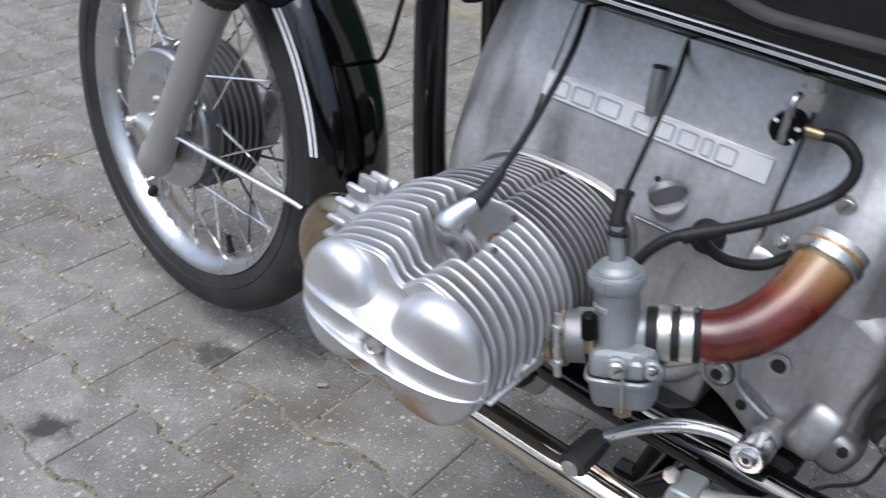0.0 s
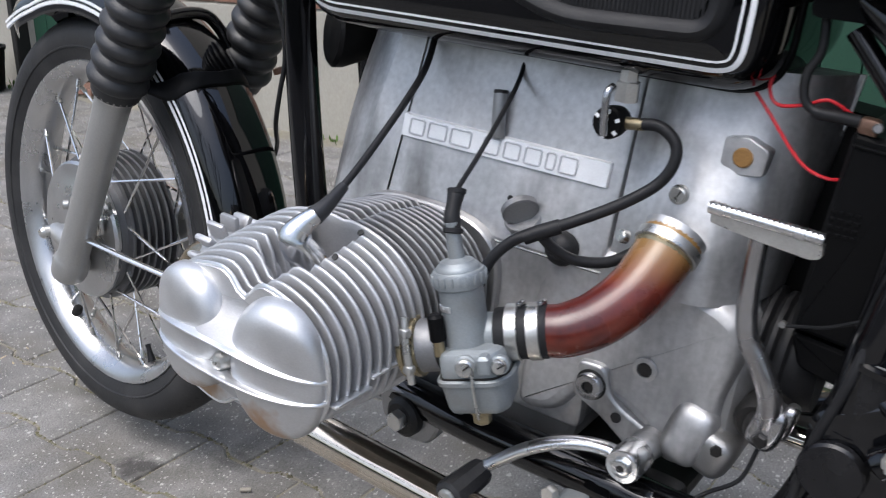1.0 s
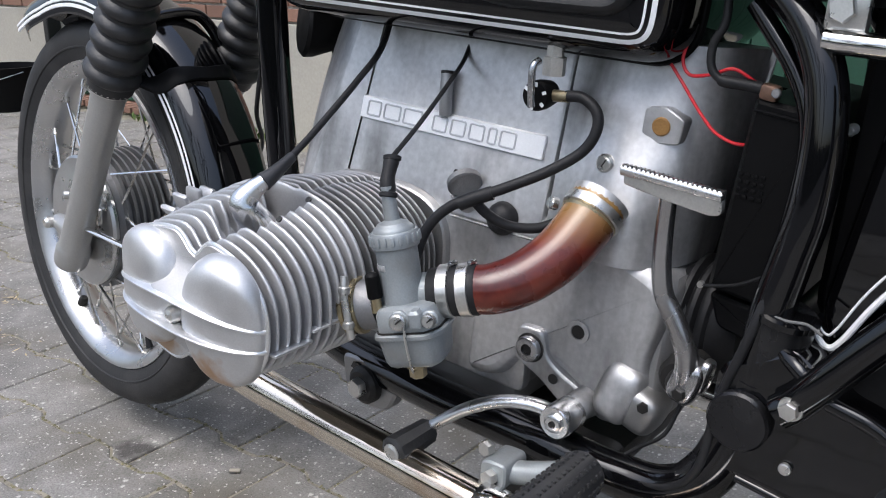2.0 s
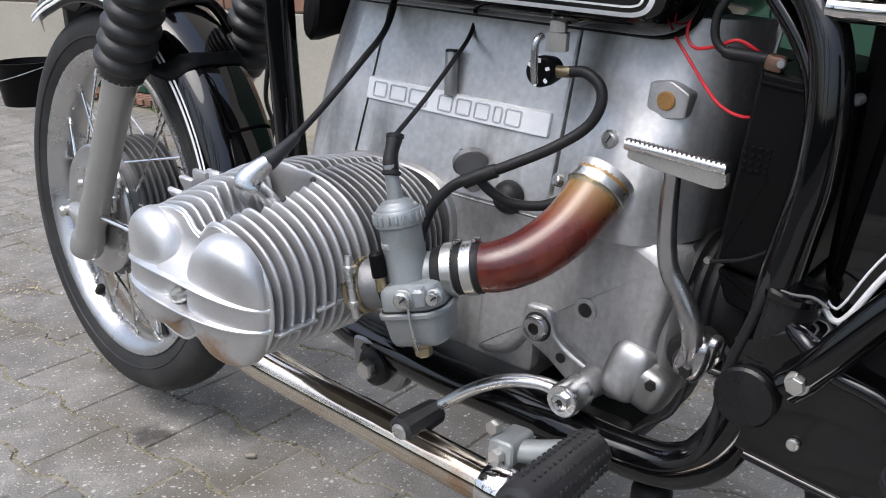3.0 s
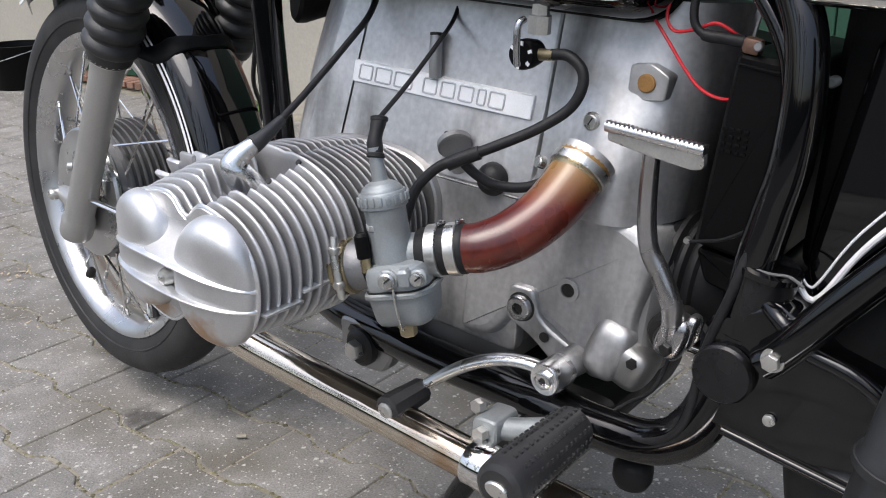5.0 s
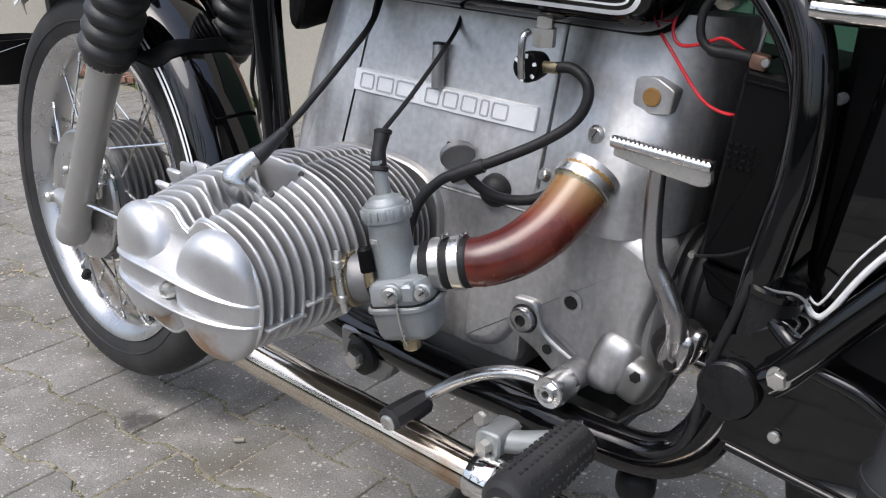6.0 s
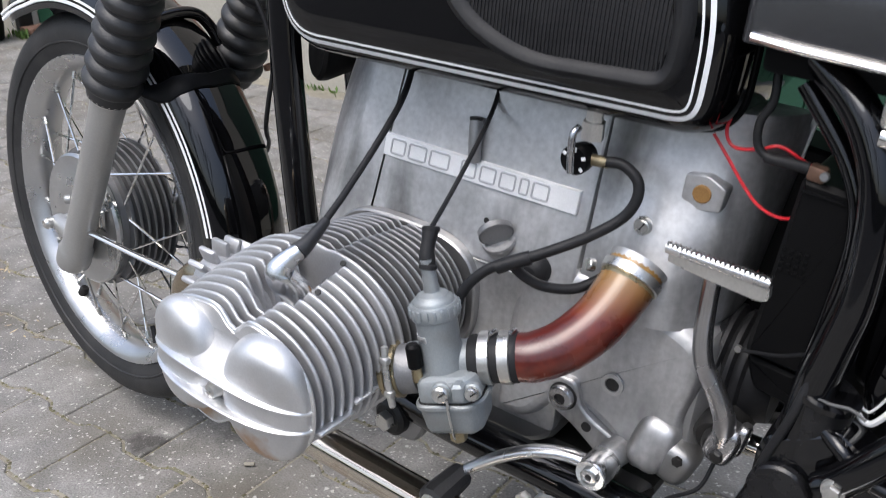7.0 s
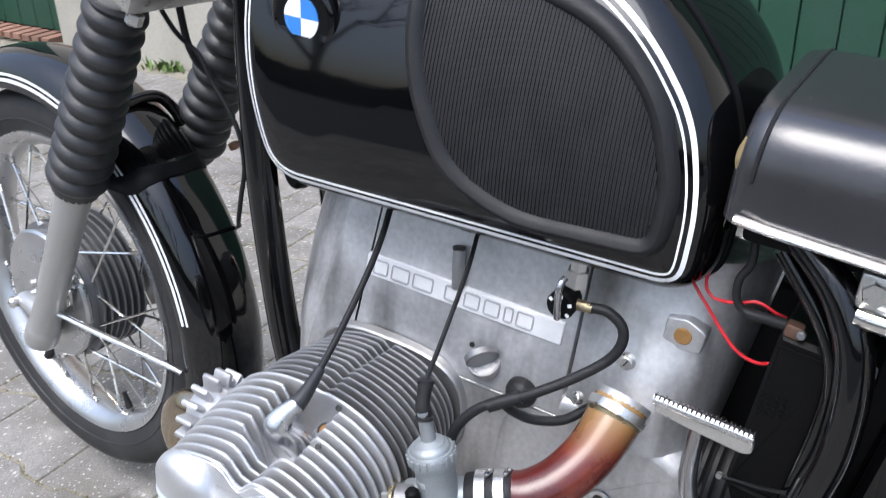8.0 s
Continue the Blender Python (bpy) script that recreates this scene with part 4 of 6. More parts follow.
part("hose_joint", bar([(0.852, -0.161, 0.662), (0.838, -0.168, 0.655), (0.826, -0.174, 0.648)], 0.0066, 4, 14), RUBBER, hose)
conduit = part("cable_conduit", bar([(0.7370, -0.0850, 0.700), (0.7350, -0.0835, 0.722), (0.7325, -0.0795, 0.742)], 0.0066, 4, 16), CAST, bike, "grey cast cable conduit")
part("conduit_mouth", turned((0.7326, -0.0796, 0.7405), (-0.12, 0.2, 1), [(0, 0.0068), (0.003, 0.0070), (0.0036, 0.0050)], 16), DARK, conduit)

# ---- kick starter ----
kick = part("kick_starter", bar([(1.040, -0.124, 0.530), (1.0400, -0.128, 0.553), (1.0340, -0.130, 0.570), (1.0240, -0.131, 0.588), (1.0130, -0.133, 0.606), (1.0085, -0.136, 0.632), (1.0080, -0.140, 0.662), (1.0090, -0.144, 0.692)], lambda s: 0.0102 - 0.0028 * s, 7, 16), KICK, bike, "bare metal kick starter lever")
pedal = part("kick_pedal", plate(rounded([(0.972, 0.7065), (1.055, 0.7015), (1.0565, 0.6905), (1.048, 0.6875), (1.016, 0.6905), (0.990, 0.6935), (0.972, 0.6965)], [0.001, 0.001, 0.004, 0.004, 0.006, 0.01, 0.002], 3), [(-0.144, 0.0008), (-0.1445, 0.0), (-0.1510, 0.0), (-0.1515, 0.0008)]), ZINC, kick)
part("tread_bar", bar([(0.969, -0.149, 0.7075), (1.012, -0.149, 0.7060), (1.055, -0.149, 0.7045)], 0.0050, 3, 12), POLISHED, pedal)
for k in range(22):
    part("tooth", turned((0.9705 + k * 0.0040, -0.1535, 0.7112 - k * 0.00014), (0, 1, 0), [(0, 0.0008), (0.001, 0.0012), (0.008, 0.0012), (0.009, 0.0008)], 6), POLISHED, pedal)
part("kick_hub", turned((1.034, -0.060, 0.520), (0.0, -1, 0), [(0, 0.015), (0.050, 0.015), (0.058, 0.014), (0.061, 0.011)], 20), DARK, kick)
part("kick_clamp", lump((1.0415, -0.1200, 0.5300), (0.028, 0.028, 0.044), Matrix.Rotation(radians(16), 4, "Y")), KICK, kick)
part("clamp_ear", lump((1.0540, -0.1180, 0.5370), (0.012, 0.020, 0.034), Matrix.Rotation(radians(10), 4, "Y")), KICK, kick)
part("pinch_bolt", turned((1.0405, -0.1325, 0.5215), (-0.1, -1, 0), [(0, 0.0062), (0.004, 0.0062), (0.005, 0.005)], 6), DARK, kick)

# ---- gear lever and footrest ----
lever = part("gear_lever", bar([(0.936, -0.144, 0.462), (0.908, -0.151, 0.466), (0.878, -0.160, 0.460), (0.848, -0.170, 0.444), (0.822, -0.179, 0.422), (0.808, -0.184, 0.409)], lambda s: 0.0082 - 0.0015 * s, 7, 16, 0.85), POLISHED, bike, "polished gear lever with a rubber tip")
part("lever_eye", turned((0.940, -0.128, 0.4615), (-0.05, -1, 0), [(0, 0.0155), (0.004, 0.0165), (0.029, 0.0165), (0.032, 0.015)], 24), POLISHED, lever)
eye_bolt = part("lever_bolt", turned((0.9390, -0.159, 0.4620), (0, -1, 0), [(0, 0.0095), (0.004, 0.0095), (0.005, 0.008), (0.005, 0.004), (0.003, 0.004)], 8), POLISHED, lever)
part("bolt_recess", turned((0.9390, -0.1623, 0.4620), (0, -1, 0), [(0, 0.0034), (0.0004, 0.0034)], 10), DARK, eye_bolt)
rub = part("lever_rubber", turned((0.811, -0.180, 0.409), (-0.02, -1, -0.02), [(0, 0.010), (0.002, 0.0130), (0.046, 0.0155), (0.052, 0.0145), (0.054, 0.011)], 20, 0.03, 10), DUSTY, lever)
part("rubber_tip", turned((0.8098, -0.232, 0.408), (-0.02, -1, -0.02), [(0, 0.009), (0.003, 0.009), (0.0045, 0.006)], 16), ZINC, rub)
peg = part("footrest", turned((0.984, -0.176, 0.440), (0.01, -1, -0.01), [(0, 0.017), (0.003, 0.0205), (0.112, 0.0235), (0.118, 0.022), (0.121, 0.017)], 26), DUSTY, bike, "black knurled rubber footrest")
rng = random.Random(4)
for k in range(13):
    a = 2 * math.pi * k / 13
    for j in range(13):
        d = 0.008 + 0.0078 * j
        r = 0.0207 + 0.003 * d / 0.112
        o = Vector((0.984 + 0.01 * d + r * math.cos(a), -0.176 - d, 0.440 - 0.01 * d + r * math.sin(a)))
        if math.sin(a) > -0.5:
            part("knurl", turned(o, (math.cos(a), 0, math.sin(a)), [(-0.001, 0.0028), (0.0013, 0.0018)], 4), DUSTY, peg)
part("peg_end_bolt", plate([Vector((0.985 + 0.011 * math.cos(b), 0.439 + 0.0075 * math.sin(b))) for b in (2 * math.pi * q / 20 for q in range(20))], [(-0.292, 0.0), (-0.2985, 0.0), (-0.3000, 0.0015)]), ZINC, peg)
arm = part("footrest_arm", bar([(0.905, -0.190, 0.410), (0.935, -0.182, 0.417), (0.965, -0.175, 0.427), (0.985, -0.170, 0.436)], lambda s: 0.0108 + 0.002 * s, 6, 16), CARB, bike, "grey cast footrest arm")
for q in ((0.906, -0.205, 0.412), (0.890, -0.188, 0.428)):
    part("arm_bolt", hexagon(q, (-0.1, -1, 0.1), 0.0075, 0.009), ZINC, arm)
part("arm_clevis", plate(rounded([(0.892, 0.398), (0.892, 0.425), (0.920, 0.428), (0.920, 0.400)], 0.008, 3), [(-0.170, 0.0), (-0.203, 0.0), (-0.205, 0.002)]), CARB, arm)
part("arm_clamp", turned((0.905, -0.22, 0.389), (1, 0, 0), [(0, 0.0218), (0.002, 0.0228), (0.024, 0.0228), (0.026, 0.0218)], 24), CHROME, arm)

# ---- frame ----


def mirrored(points, y=1):
    return [(q[0], y * q[1], q[2]) for q in points]


DOWN = [(0.440, -0.045, 0.98), (0.448, -0.056, 0.87), (0.456, -0.060, 0.75), (0.476, -0.064, 0.60), (0.500, -0.070, 0.50), (0.545, -0.085, 0.433), (0.620, -0.105, 0.409), (0.760, -0.122, 0.411), (0.900, -0.128, 0.417), (0.985, -0.130, 0.417), (1.038, -0.130, 0.424), (1.074, -0.130, 0.452), (1.092, -0.130, 0.500), (1.100, -0.130, 0.56)]
REAR = [(1.100, -0.130, 0.55), (1.101, -0.128, 0.613), (1.107, -0.126, 0.66), (1.113, -0.124, 0.706), (1.110, -0.118, 0.765), (1.096, -0.110, 0.810), (1.060, -0.095, 0.850), (0.98, -0.06, 0.885), (0.85, -0.03, 0.90)]
for sgn in (1, -1):
    part("frame_tube", bar(mirrored(DOWN, sgn), lambda s: 0.0175 + 0.0035 * min(1.0, s * 1.5), 7, 16), FRAME, bike, "glossy black frame tube")
    part("rear_frame_tube", bar(mirrored(REAR, sgn), lambda s: 0.0205 - 0.004 * s, 7, 16, 0.85), FRAME, bike, "glossy black frame tube")
part("inner_tube", bar([(1.087, -0.105, 0.60), (1.095, -0.104, 0.68), (1.096, -0.100, 0.745), (1.078, -0.092, 0.79), (1.03, -0.08, 0.842)], 0.008, 7, 12), FRAME, bike)
part("top_tube", bar([(0.40, 0, 0.98), (0.60, 0, 0.93), (0.90, 0, 0.90), (1.2, 0, 0.89)], 0.022, 5, 14), FRAME, bike)
part("steering_head", turned((0.46, 0, 0.84), (-0.44, 0, 0.9), [(0, 0.03), (0.17, 0.03)], 20), FRAME, bike)
gusset = part("pivot_gusset", plate(rounded([(1.074, 0.474), (1.074, 0.570), (1.104, 0.585), (1.128, 0.600), (1.156, 0.585), (1.168, 0.566), (1.290, 0.540), (1.290, 0.458), (1.217, 0.466), (1.159, 0.472), (1.105, 0.477)], [0.01, 0.02, 0.02, 0.006, 0.006, 0.02, 0.002, 0.002, 0.01, 0.01, 0.01], 4),
              [(-0.112, 0.0), (-0.146, 0.0), (-0.149, 0.004)]), FRAME, bike, "black pivot plate with a round cap")
part("plate_flange", bar([(1.105, -0.150, 0.477), (1.159, -0.151, 0.472), (1.217, -0.151, 0.466), (1.290, -0.151, 0.458)], 0.0042, 4, 10), FRAME, gusset)
casting = part("pivot_casting", bar([(1.1130, -0.127, 0.6200), (1.1080, -0.124, 0.590), (1.1020, -0.122, 0.550), (1.0950, -0.122, 0.510), (1.0820, -0.126, 0.470), (1.0640, -0.129, 0.443), (1.0380, -0.130, 0.4245)], lambda s: 0.0235 + 0.0035 * math.sin(math.pi * min(1.0, s * 1.4)) - 0.0025 * s - 0.0035 * ease((s - 0.72) / 0.28), 6, 24), WORN, gusset)
part("casting_collar", turned((1.1118, -0.127, 0.6130), (0.12, 0, 1), [(0, 0.0245), (0.001, 0.0262), (0.006, 0.0262), (0.0075, 0.0225)], 26), FRAME, gusset)
part("pivot_cap", turned((1.099, -0.150, 0.529), (0, -1, 0), [(0, 0.0255), (0.0060, 0.0255), (0.0085, 0.0235), (0.0090, 0.0)], 36), WORN, gusset, "round black plastic cap")
part("gusset_bolt", hexagon((1.140, -0.171, 0.563), (0, -1, 0), 0.0075, 0.006), ZINC, gusset)
part("bolt_washer", turned((1.140, -0.168, 0.563), (0, -1, 0), [(0, 0.0098), (0.003, 0.0092)], 22), ZINC, gusset)
part("rivet", turned((1.141, -0.150, 0.502), (0, -1, 0), [(0, 0.0052), (0.003, 0.005), (0.0035, 0.004)], 16), ZINC, gusset)
part("gusset_fold", bar([(1.108, -0.132, 0.596), (1.136, -0.152, 0.588), (1.155, -0.152, 0.572), (1.20, -0.15, 0.56), (1.25, -0.15, 0.53)], 0.007, 5, 10), FRAME, gusset)
part("brace_tube", bar([(1.127, -0.158, 0.548), (1.131, -0.158, 0.553), (1.140, -0.158, 0.563), (1.155, -0.160, 0.585), (1.182, -0.160, 0.625), (1.25, -0.16, 0.72)], lambda s: 0.006 + 0.0075 * min(1, s * 6), 6, 16, 1.05), FRAME, bike, "black brace tube")
part("swingarm", bar([(1.10, -0.10, 0.50), (1.20, -0.115, 0.47), (1.34, -0.115, 0.445), (1.47, -0.115, 0.435)], 0.026, 6, 16), FRAME, bike, "black swing arm")
part("swingarm", bar([(1.10, 0.10, 0.50), (1.20, 0.115, 0.47), (1.34, 0.115, 0.445), (1.47, 0.115, 0.435)], 0.03, 6, 16), FRAME, bike)
shock = part("rear_shock", turned((1.236, -0.195, 0.475), (0.12, 0, 1), [(0, 0.018), (0.010, 0.024), (0.045, 0.025), (0.052, 0.029), (0.060, 0.029), (0.064, 0.026), (0.40, 0.026)], 26), SHOCK, bike, "dark shrouded rear shock absorber")
part("shock_ring", turned((1.242, -0.195, 0.524), (0.12, 0, 1), [(0, 0.0262), (0.002, 0.0302), (0.008, 0.0302), (0.010, 0.0262)], 26), SHOCK, shock)

# battery, side panel, wiring
# added plate that stands in for the shade in the gap beside the battery
part("gap_backing", plate(rounded([(0.985, 0.590), (0.985, 0.772), (1.050, 0.766), (1.050, 0.590)], 0.01, 4), [(0.05, 0.0), (0.004, 0.0), (0.0, 0.004)]), PLASTIC, bike, "black plate added to darken the gap behind the air filter housing")
battery = part("battery_box", plate(rounded([(1.046, 0.772), (1.100, 0.768), (1.100, 0.600), (1.033, 0.606)], 0.004, 3), [(0.08, 0.002), (-0.088, 0.0), (-0.092, 0.004)]), PLASTIC, bike, "matt black battery box")
part("box_step", block((1.070, -0.0925, 0.7610), (0.045, 0.003, 0.0025), 0.0008, Matrix.Rotation(0.08, 4, "Y")), PLASTIC, battery)
for k in range(4):
    for j in range(4):
        part("moulded_pip", block((1.0455 + 0.0062 * k, -0.0925, 0.710 - 0.0062 * j), (0.0040, 0.0016, 0.0034), 0.0006), PLASTIC, battery)
part("box_foot", plate(rounded([(1.033, 0.600), (1.100, 0.594), (1.100, 0.56), (1.045, 0.57)], 0.006, 3), [(0.07, 0.0), (-0.082, 0.0), (-0.085, 0.003)]), PLASTIC, battery)
lug = part("battery_terminal", block((1.0555, -0.086, 0.777), (0.015, 0.012, 0.013), 0.003, Matrix.Rotation(0.1, 4, "Y")), COPPER, battery, "corroded copper terminal")
part("terminal_bolt", turned((1.0625, -0.092, 0.778), (0, -1, 0.1), [(0, 0.0038), (0.003, 0.0038), (0.004, 0.003)], 16), BARREL, lug)
part("battery_cable", bar([(1.048, -0.086, 0.779), (1.032, -0.088, 0.780), (1.016, -0.09, 0.781), (1.006, -0.09, 0.790), (1.004, -0.088, 0.808), (1.010, -0.085, 0.826), (1.006, -0.08, 0.86)], lambda s: 0.0050 if s < 0.35 else 0.0036, 7, 12), RUBBER, bike, "dark grey battery cable")
part("red_wire", bar([(0.966, -0.078, 0.785), (0.982, -0.082, 0.770), (1.000, -0.083, 0.750), (1.016, -0.083, 0.736), (1.034, -0.08, 0.730), (1.050, -0.07, 0.732)], 0.0015, 7, 8), RED_WIRE, bike, "thin red wire")
part("red_wire", bar([(0.978, -0.075, 0.81), (0.976, -0.078, 0.790), (0.985, -0.080, 0.779), (1.005, -0.084, 0.783), (1.022, -0.084, 0.790), (1.038, -0.08, 0.783), (1.045, -0.07, 0.776)], 0.0015, 7, 8), RED_WIRE, bike, "thin red wire")
part("thin_wire", bar([(1.028, -0.092, 0.606), (1.045, -0.096, 0.612), (1.065, -0.105, 0.622), (1.093, -0.122, 0.644)], 0.0016, 6, 8), RUBBER, bike)
part("cable_tie", bar([(1.101, -0.145, 0.621), (1.118, -0.145, 0.62), (1.133, -0.145, 0.622), (1.145, -0.145, 0.617)], 0.0013, 5, 8), GREYRUBBER, bike)
part("wire_eye", turned((1.028, -0.090, 0.607), (0, -1, 0), [(0, 0.0032), (0.004, 0.003)], 12), ZINC, bike)
panel = part("side_panel", plate(rounded([(1.144, 0.584), (1.130, 0.620), (1.150, 0.80), (1.34, 0.80), (1.34, 0.72), (1.20, 0.655)], 0.012, 4), [(-0.06, 0.0), (-0.098, 0.0), (-0.106, 0.004), (-0.109, 0.010)]), PAINT, bike, "glossy black side panel with white lines")
part("pinstripe", bar([(1.133, -0.1105, 0.602), (1.142, -0.1115, 0.595), (1.152, -0.112, 0.603), (1.177, -0.112, 0.652), (1.236, -0.112, 0.733)], 0.0027, 6, 8, 1.0), WHITE, panel, "broad white pinstripe")
part("pinstripe", bar([(1.132, -0.111, 0.612), (1.140, -0.112, 0.6055), (1.147, -0.112, 0.612), (1.170, -0.112, 0.660), (1.229, -0.112, 0.741)], 0.0011, 6, 8), WHITE, panel, "fine white pinstripe")
inner = part("inner_fender", plate(rounded([(1.118, 0.60), (1.118, 0.86), (1.35, 0.86), (1.35, 0.60)], 0.02, 4), [(0.07, 0.0), (-0.070, 0.0), (-0.080, 0.008)]), PLASTIC, bike, "black inner rear fender")
part("fixing_screw", turned((1.120, -0.078, 0.759), (0, -1, 0), [(0, 0.0045), (0.010, 0.0045), (0.012, 0.003)], 14), CARB, inner)
part("seat_bracket", block((1.108, -0.112, 0.846), (0.030, 0.012, 0.030), 0.003), ZINC, bike, "zinc seat hinge bracket")
part("bracket_bolt", hexagon((1.106, -0.118, 0.848), (0, -1, 0.1), 0.010, 0.008), ZINC, bike)
part("grab_rail", bar([(1.098, -0.118, 0.826), (1.13, -0.12, 0.826), (1.30, -0.12, 0.83)], 0.009, 5, 12), CHROME, bike, "chrome grab rail")

# stand and the parts under the engine
stand = part("centre_stand", bar([(0.900, -0.105, 0.375), (0.850, -0.11, 0.31), (0.805, -0.12, 0.22), (0.772, -0.15, 0.085)], 0.013, 6, 14), FRAME, bike, "black centre stand")
part("stand_leg", bar([(0.900, 0.105, 0.375), (0.850, 0.11, 0.31), (0.805, 0.12, 0.22), (0.772, 0.15, 0.085)], 0.013, 6, 14), FRAME, stand)
part("stand_crossbar", bar([(0.85, -0.11, 0.31), (0.85, 0, 0.305), (0.85, 0.11, 0.31)], 0.011, 3, 12), FRAME, stand)
for y in (-0.155, 0.155):
    part("stand_foot", block((0.770, y, 0.0725), (0.07, 0.03, 0.014), 0.004, Matrix.Rotation(radians(-4.6), 4, "Y")), FRAME, stand)
part("stand_stop", turned((1.014, -0.105, 0.400), (0, 0, -1), [(0, 0.010), (0.016, 0.010), (0.019, 0.016), (0.026, 0.0195), (0.038, 0.0195), (0.046, 0.016), (0.050, 0.010)], 24), RUBBER, bike, "black rubber stand stop")
bracket = part("engine_bracket", plate(rounded([(0.650, 0.380), (0.645, 0.418), (0.700, 0.422), (0.728, 0.395), (0.715, 0.368), (0.68, 0.362)], 0.01, 4), [(-0.112, 0.0), (-0.128, 0.0), (-0.131, 0.003)]), CAST, bike)
part("bracket_sleeve", turned((0.685, -0.128, 0.393), (-0.1, -1, 0), [(0, 0.022), (0.010, 0.022), (0.014, 0.017)], 22), DARK, bracket)
part("bracket_bolt", hexagon((0.684, -0.140, 0.393), (-0.1, -1, 0), 0.0115, 0.012), ZINC, bracket)
part("earth_wire", bar([(1.035, -0.11, 0.500), (1.028, -0.12, 0.470), (1.004, -0.12, 0.445), (0.995, -0.125, 0.432), (1.02, -0.13, 0.428), (1.06, -0.13, 0.438)], 0.0020, 7, 8), RUBBER, bike, "thin black wire loop")
part("wiring_loom", bar([(1.000, -0.140, 0.428), (1.045, -0.146, 0.436), (1.072, -0.148, 0.468), (1.080, -0.148, 0.54), (1.094, -0.148, 0.60), (1.10, -0.14, 0.64)], 0.0042, 7, 10), RUBBER, bike, "black wiring along the frame")
part("drive_shaft_housing", bar([(1.00, 0.07, 0.53), (1.1, 0.09, 0.52), (1.25, 0.11, 0.47)], 0.035, 5, 16), DARK, bike)
part("stand_rod", turned((1.00, -0.05, 0.488), (1, -0.02, 0.02), [(0, 0.010), (0.10, 0.010)], 16), CHROME, bike)

# ---- exhaust ----
EXH = [(0.592, -0.262, 0.572), (0.560, -0.261, 0.572), (0.528, -0.259, 0.564), (0.505, -0.255, 0.543), (0.494, -0.249, 0.508), (0.500, -0.240, 0.468), (0.530, -0.230, 0.428), (0.585, -0.222, 0.402), (0.680, -0.220, 0.395), (0.800, -0.220, 0.392), (0.940, -0.220, 0.388), (1.08, -0.220, 0.386)]
exhaust = part("exhaust_pipe", bar(EXH[6:], 0.0198, 8, 24), STAINED, bike, "chromed exhaust pipe with brown stains")
part("header_bend", bar(EXH[:7], lambda s: 0.0215 - 0.0015 * s, 8, 24), BLUED, exhaust, "heat-browned header bend")
enut = part("exhaust_nut", turned((0.572, -0.2615, 0.574), (-1, 0.02, -0.1), [(-0.012, 0.030), (0.0, 0.031), (0.022, 0.029), (0.026, 0.026)], 28), FINS, exhaust)
for k in range(16):
    a = 2 * math.pi * k / 16
    u = Vector((0, math.cos(a), math.sin(a)))
    part("nut_fin", block(Vector((0.561, -0.2613, 0.573)) + u * 0.0375, (0.022, 0.018, 0.0065), 0.0028, Matrix.Rotation(a, 4, "X")), FINS, enut, "cast star-shaped fin")
far_pipe = part("far_exhaust_pipe", bar([(x, -y, z) for x, y, z in EXH], 0.0198, 7, 20), STAINED, bike, "chromed exhaust pipe on the far side")
part("far_silencer", turned((1.07, 0.220, 0.386), (1, 0.01, 0.02), [(0, 0.022), (0.02, 0.026), (0.12, 0.042), (0.5, 0.045), (0.62, 0.02)], 30), CHROME, far_pipe)
part("silencer", turned((1.07, -0.220, 0.386), (1, -0.01, 0.02), [(0, 0.022), (0.02, 0.026), (0.12, 0.042), (0.5, 0.045), (0.62, 0.02)], 30), CHROME, exhaust, "chrome silencer")

# ---- tank ----
TANK = rounded([(0.483, 1.035), (0.504, 0.890), (0.538, 0.7815), (0.984, 0.7825), (0.987, 0.880), (0.967, 0.953), (0.914, 1.014), (0.80, 1.085), (0.60, 1.10)],
               [0.05, 0.08, 0.065, 0.055, 0.05, 0.05, 0.055, 0.08, 0.09], 8)


def tank_y(x):
    """How far the tank's side stands out, front to tail."""
    u = max(0.0, min(1.0, (x - 0.60) / 0.36))
    return 1.03 - 0.20 * u ** 1.6


def tank_in(z):
    """The side curves in towards the tank's top."""
    return 1 - 9.0 * max(0.0, z - 0.845) ** 2


def swell(bm):
    for v in bm.verts:
        v.co.y *= tank_y(v.co.x) * tank_in(v.co.z)
    return bm


T_LEVELS = [(0.0, -0.002), (-0.075, 0.0), (-0.102, 0.0015), (-0.121, 0.0045), (-0.134, 0.0095), (-0.1425, 0.016), (-0.1475, 0.024), (-0.1505, 0.036), (-0.1515, 0.052)]


def tank_mesh():
    """Both bulging sides, closed towards the middle so that they curve."""
    bm = bmesh.new()
    line = [Vector(q) for q in TANK]
    mid = Vector((0.745, 0.945))
    rings = []
    for y, d in [(-y, d) for y, d in T_LEVELS[:0:-1]] + T_LEVELS:
        rings.append([Vector((q.x, y, q.y)) for q in (inset(line, d) if d else line)])
    for k in (0.85, 0.7, 0.55, 0.4, 0.25, 0.1):
        for end, at in ((-1, len(rings)), (0, 0)):
            src = inset(line, T_LEVELS[-1][1])
            y = T_LEVELS[-1][0] * (1 if end else -1)
            rings.insert(at, [Vector((mid.x + (q.x - mid.x) * k, y, mid.y + (q.y - mid.y) * k)) for q in src])
    made = [[bm.verts.new(q) for q in ring] for ring in rings]
    n = len(line)
    for a, b in zip(made, made[1:]):
        for j in range(n):
            bm.faces.new((a[j], a[(j + 1) % n], b[(j + 1) % n], b[j]))
    bm.faces.new(made[0][::-1])
    bm.faces.new(made[-1])
    return swell(bm)


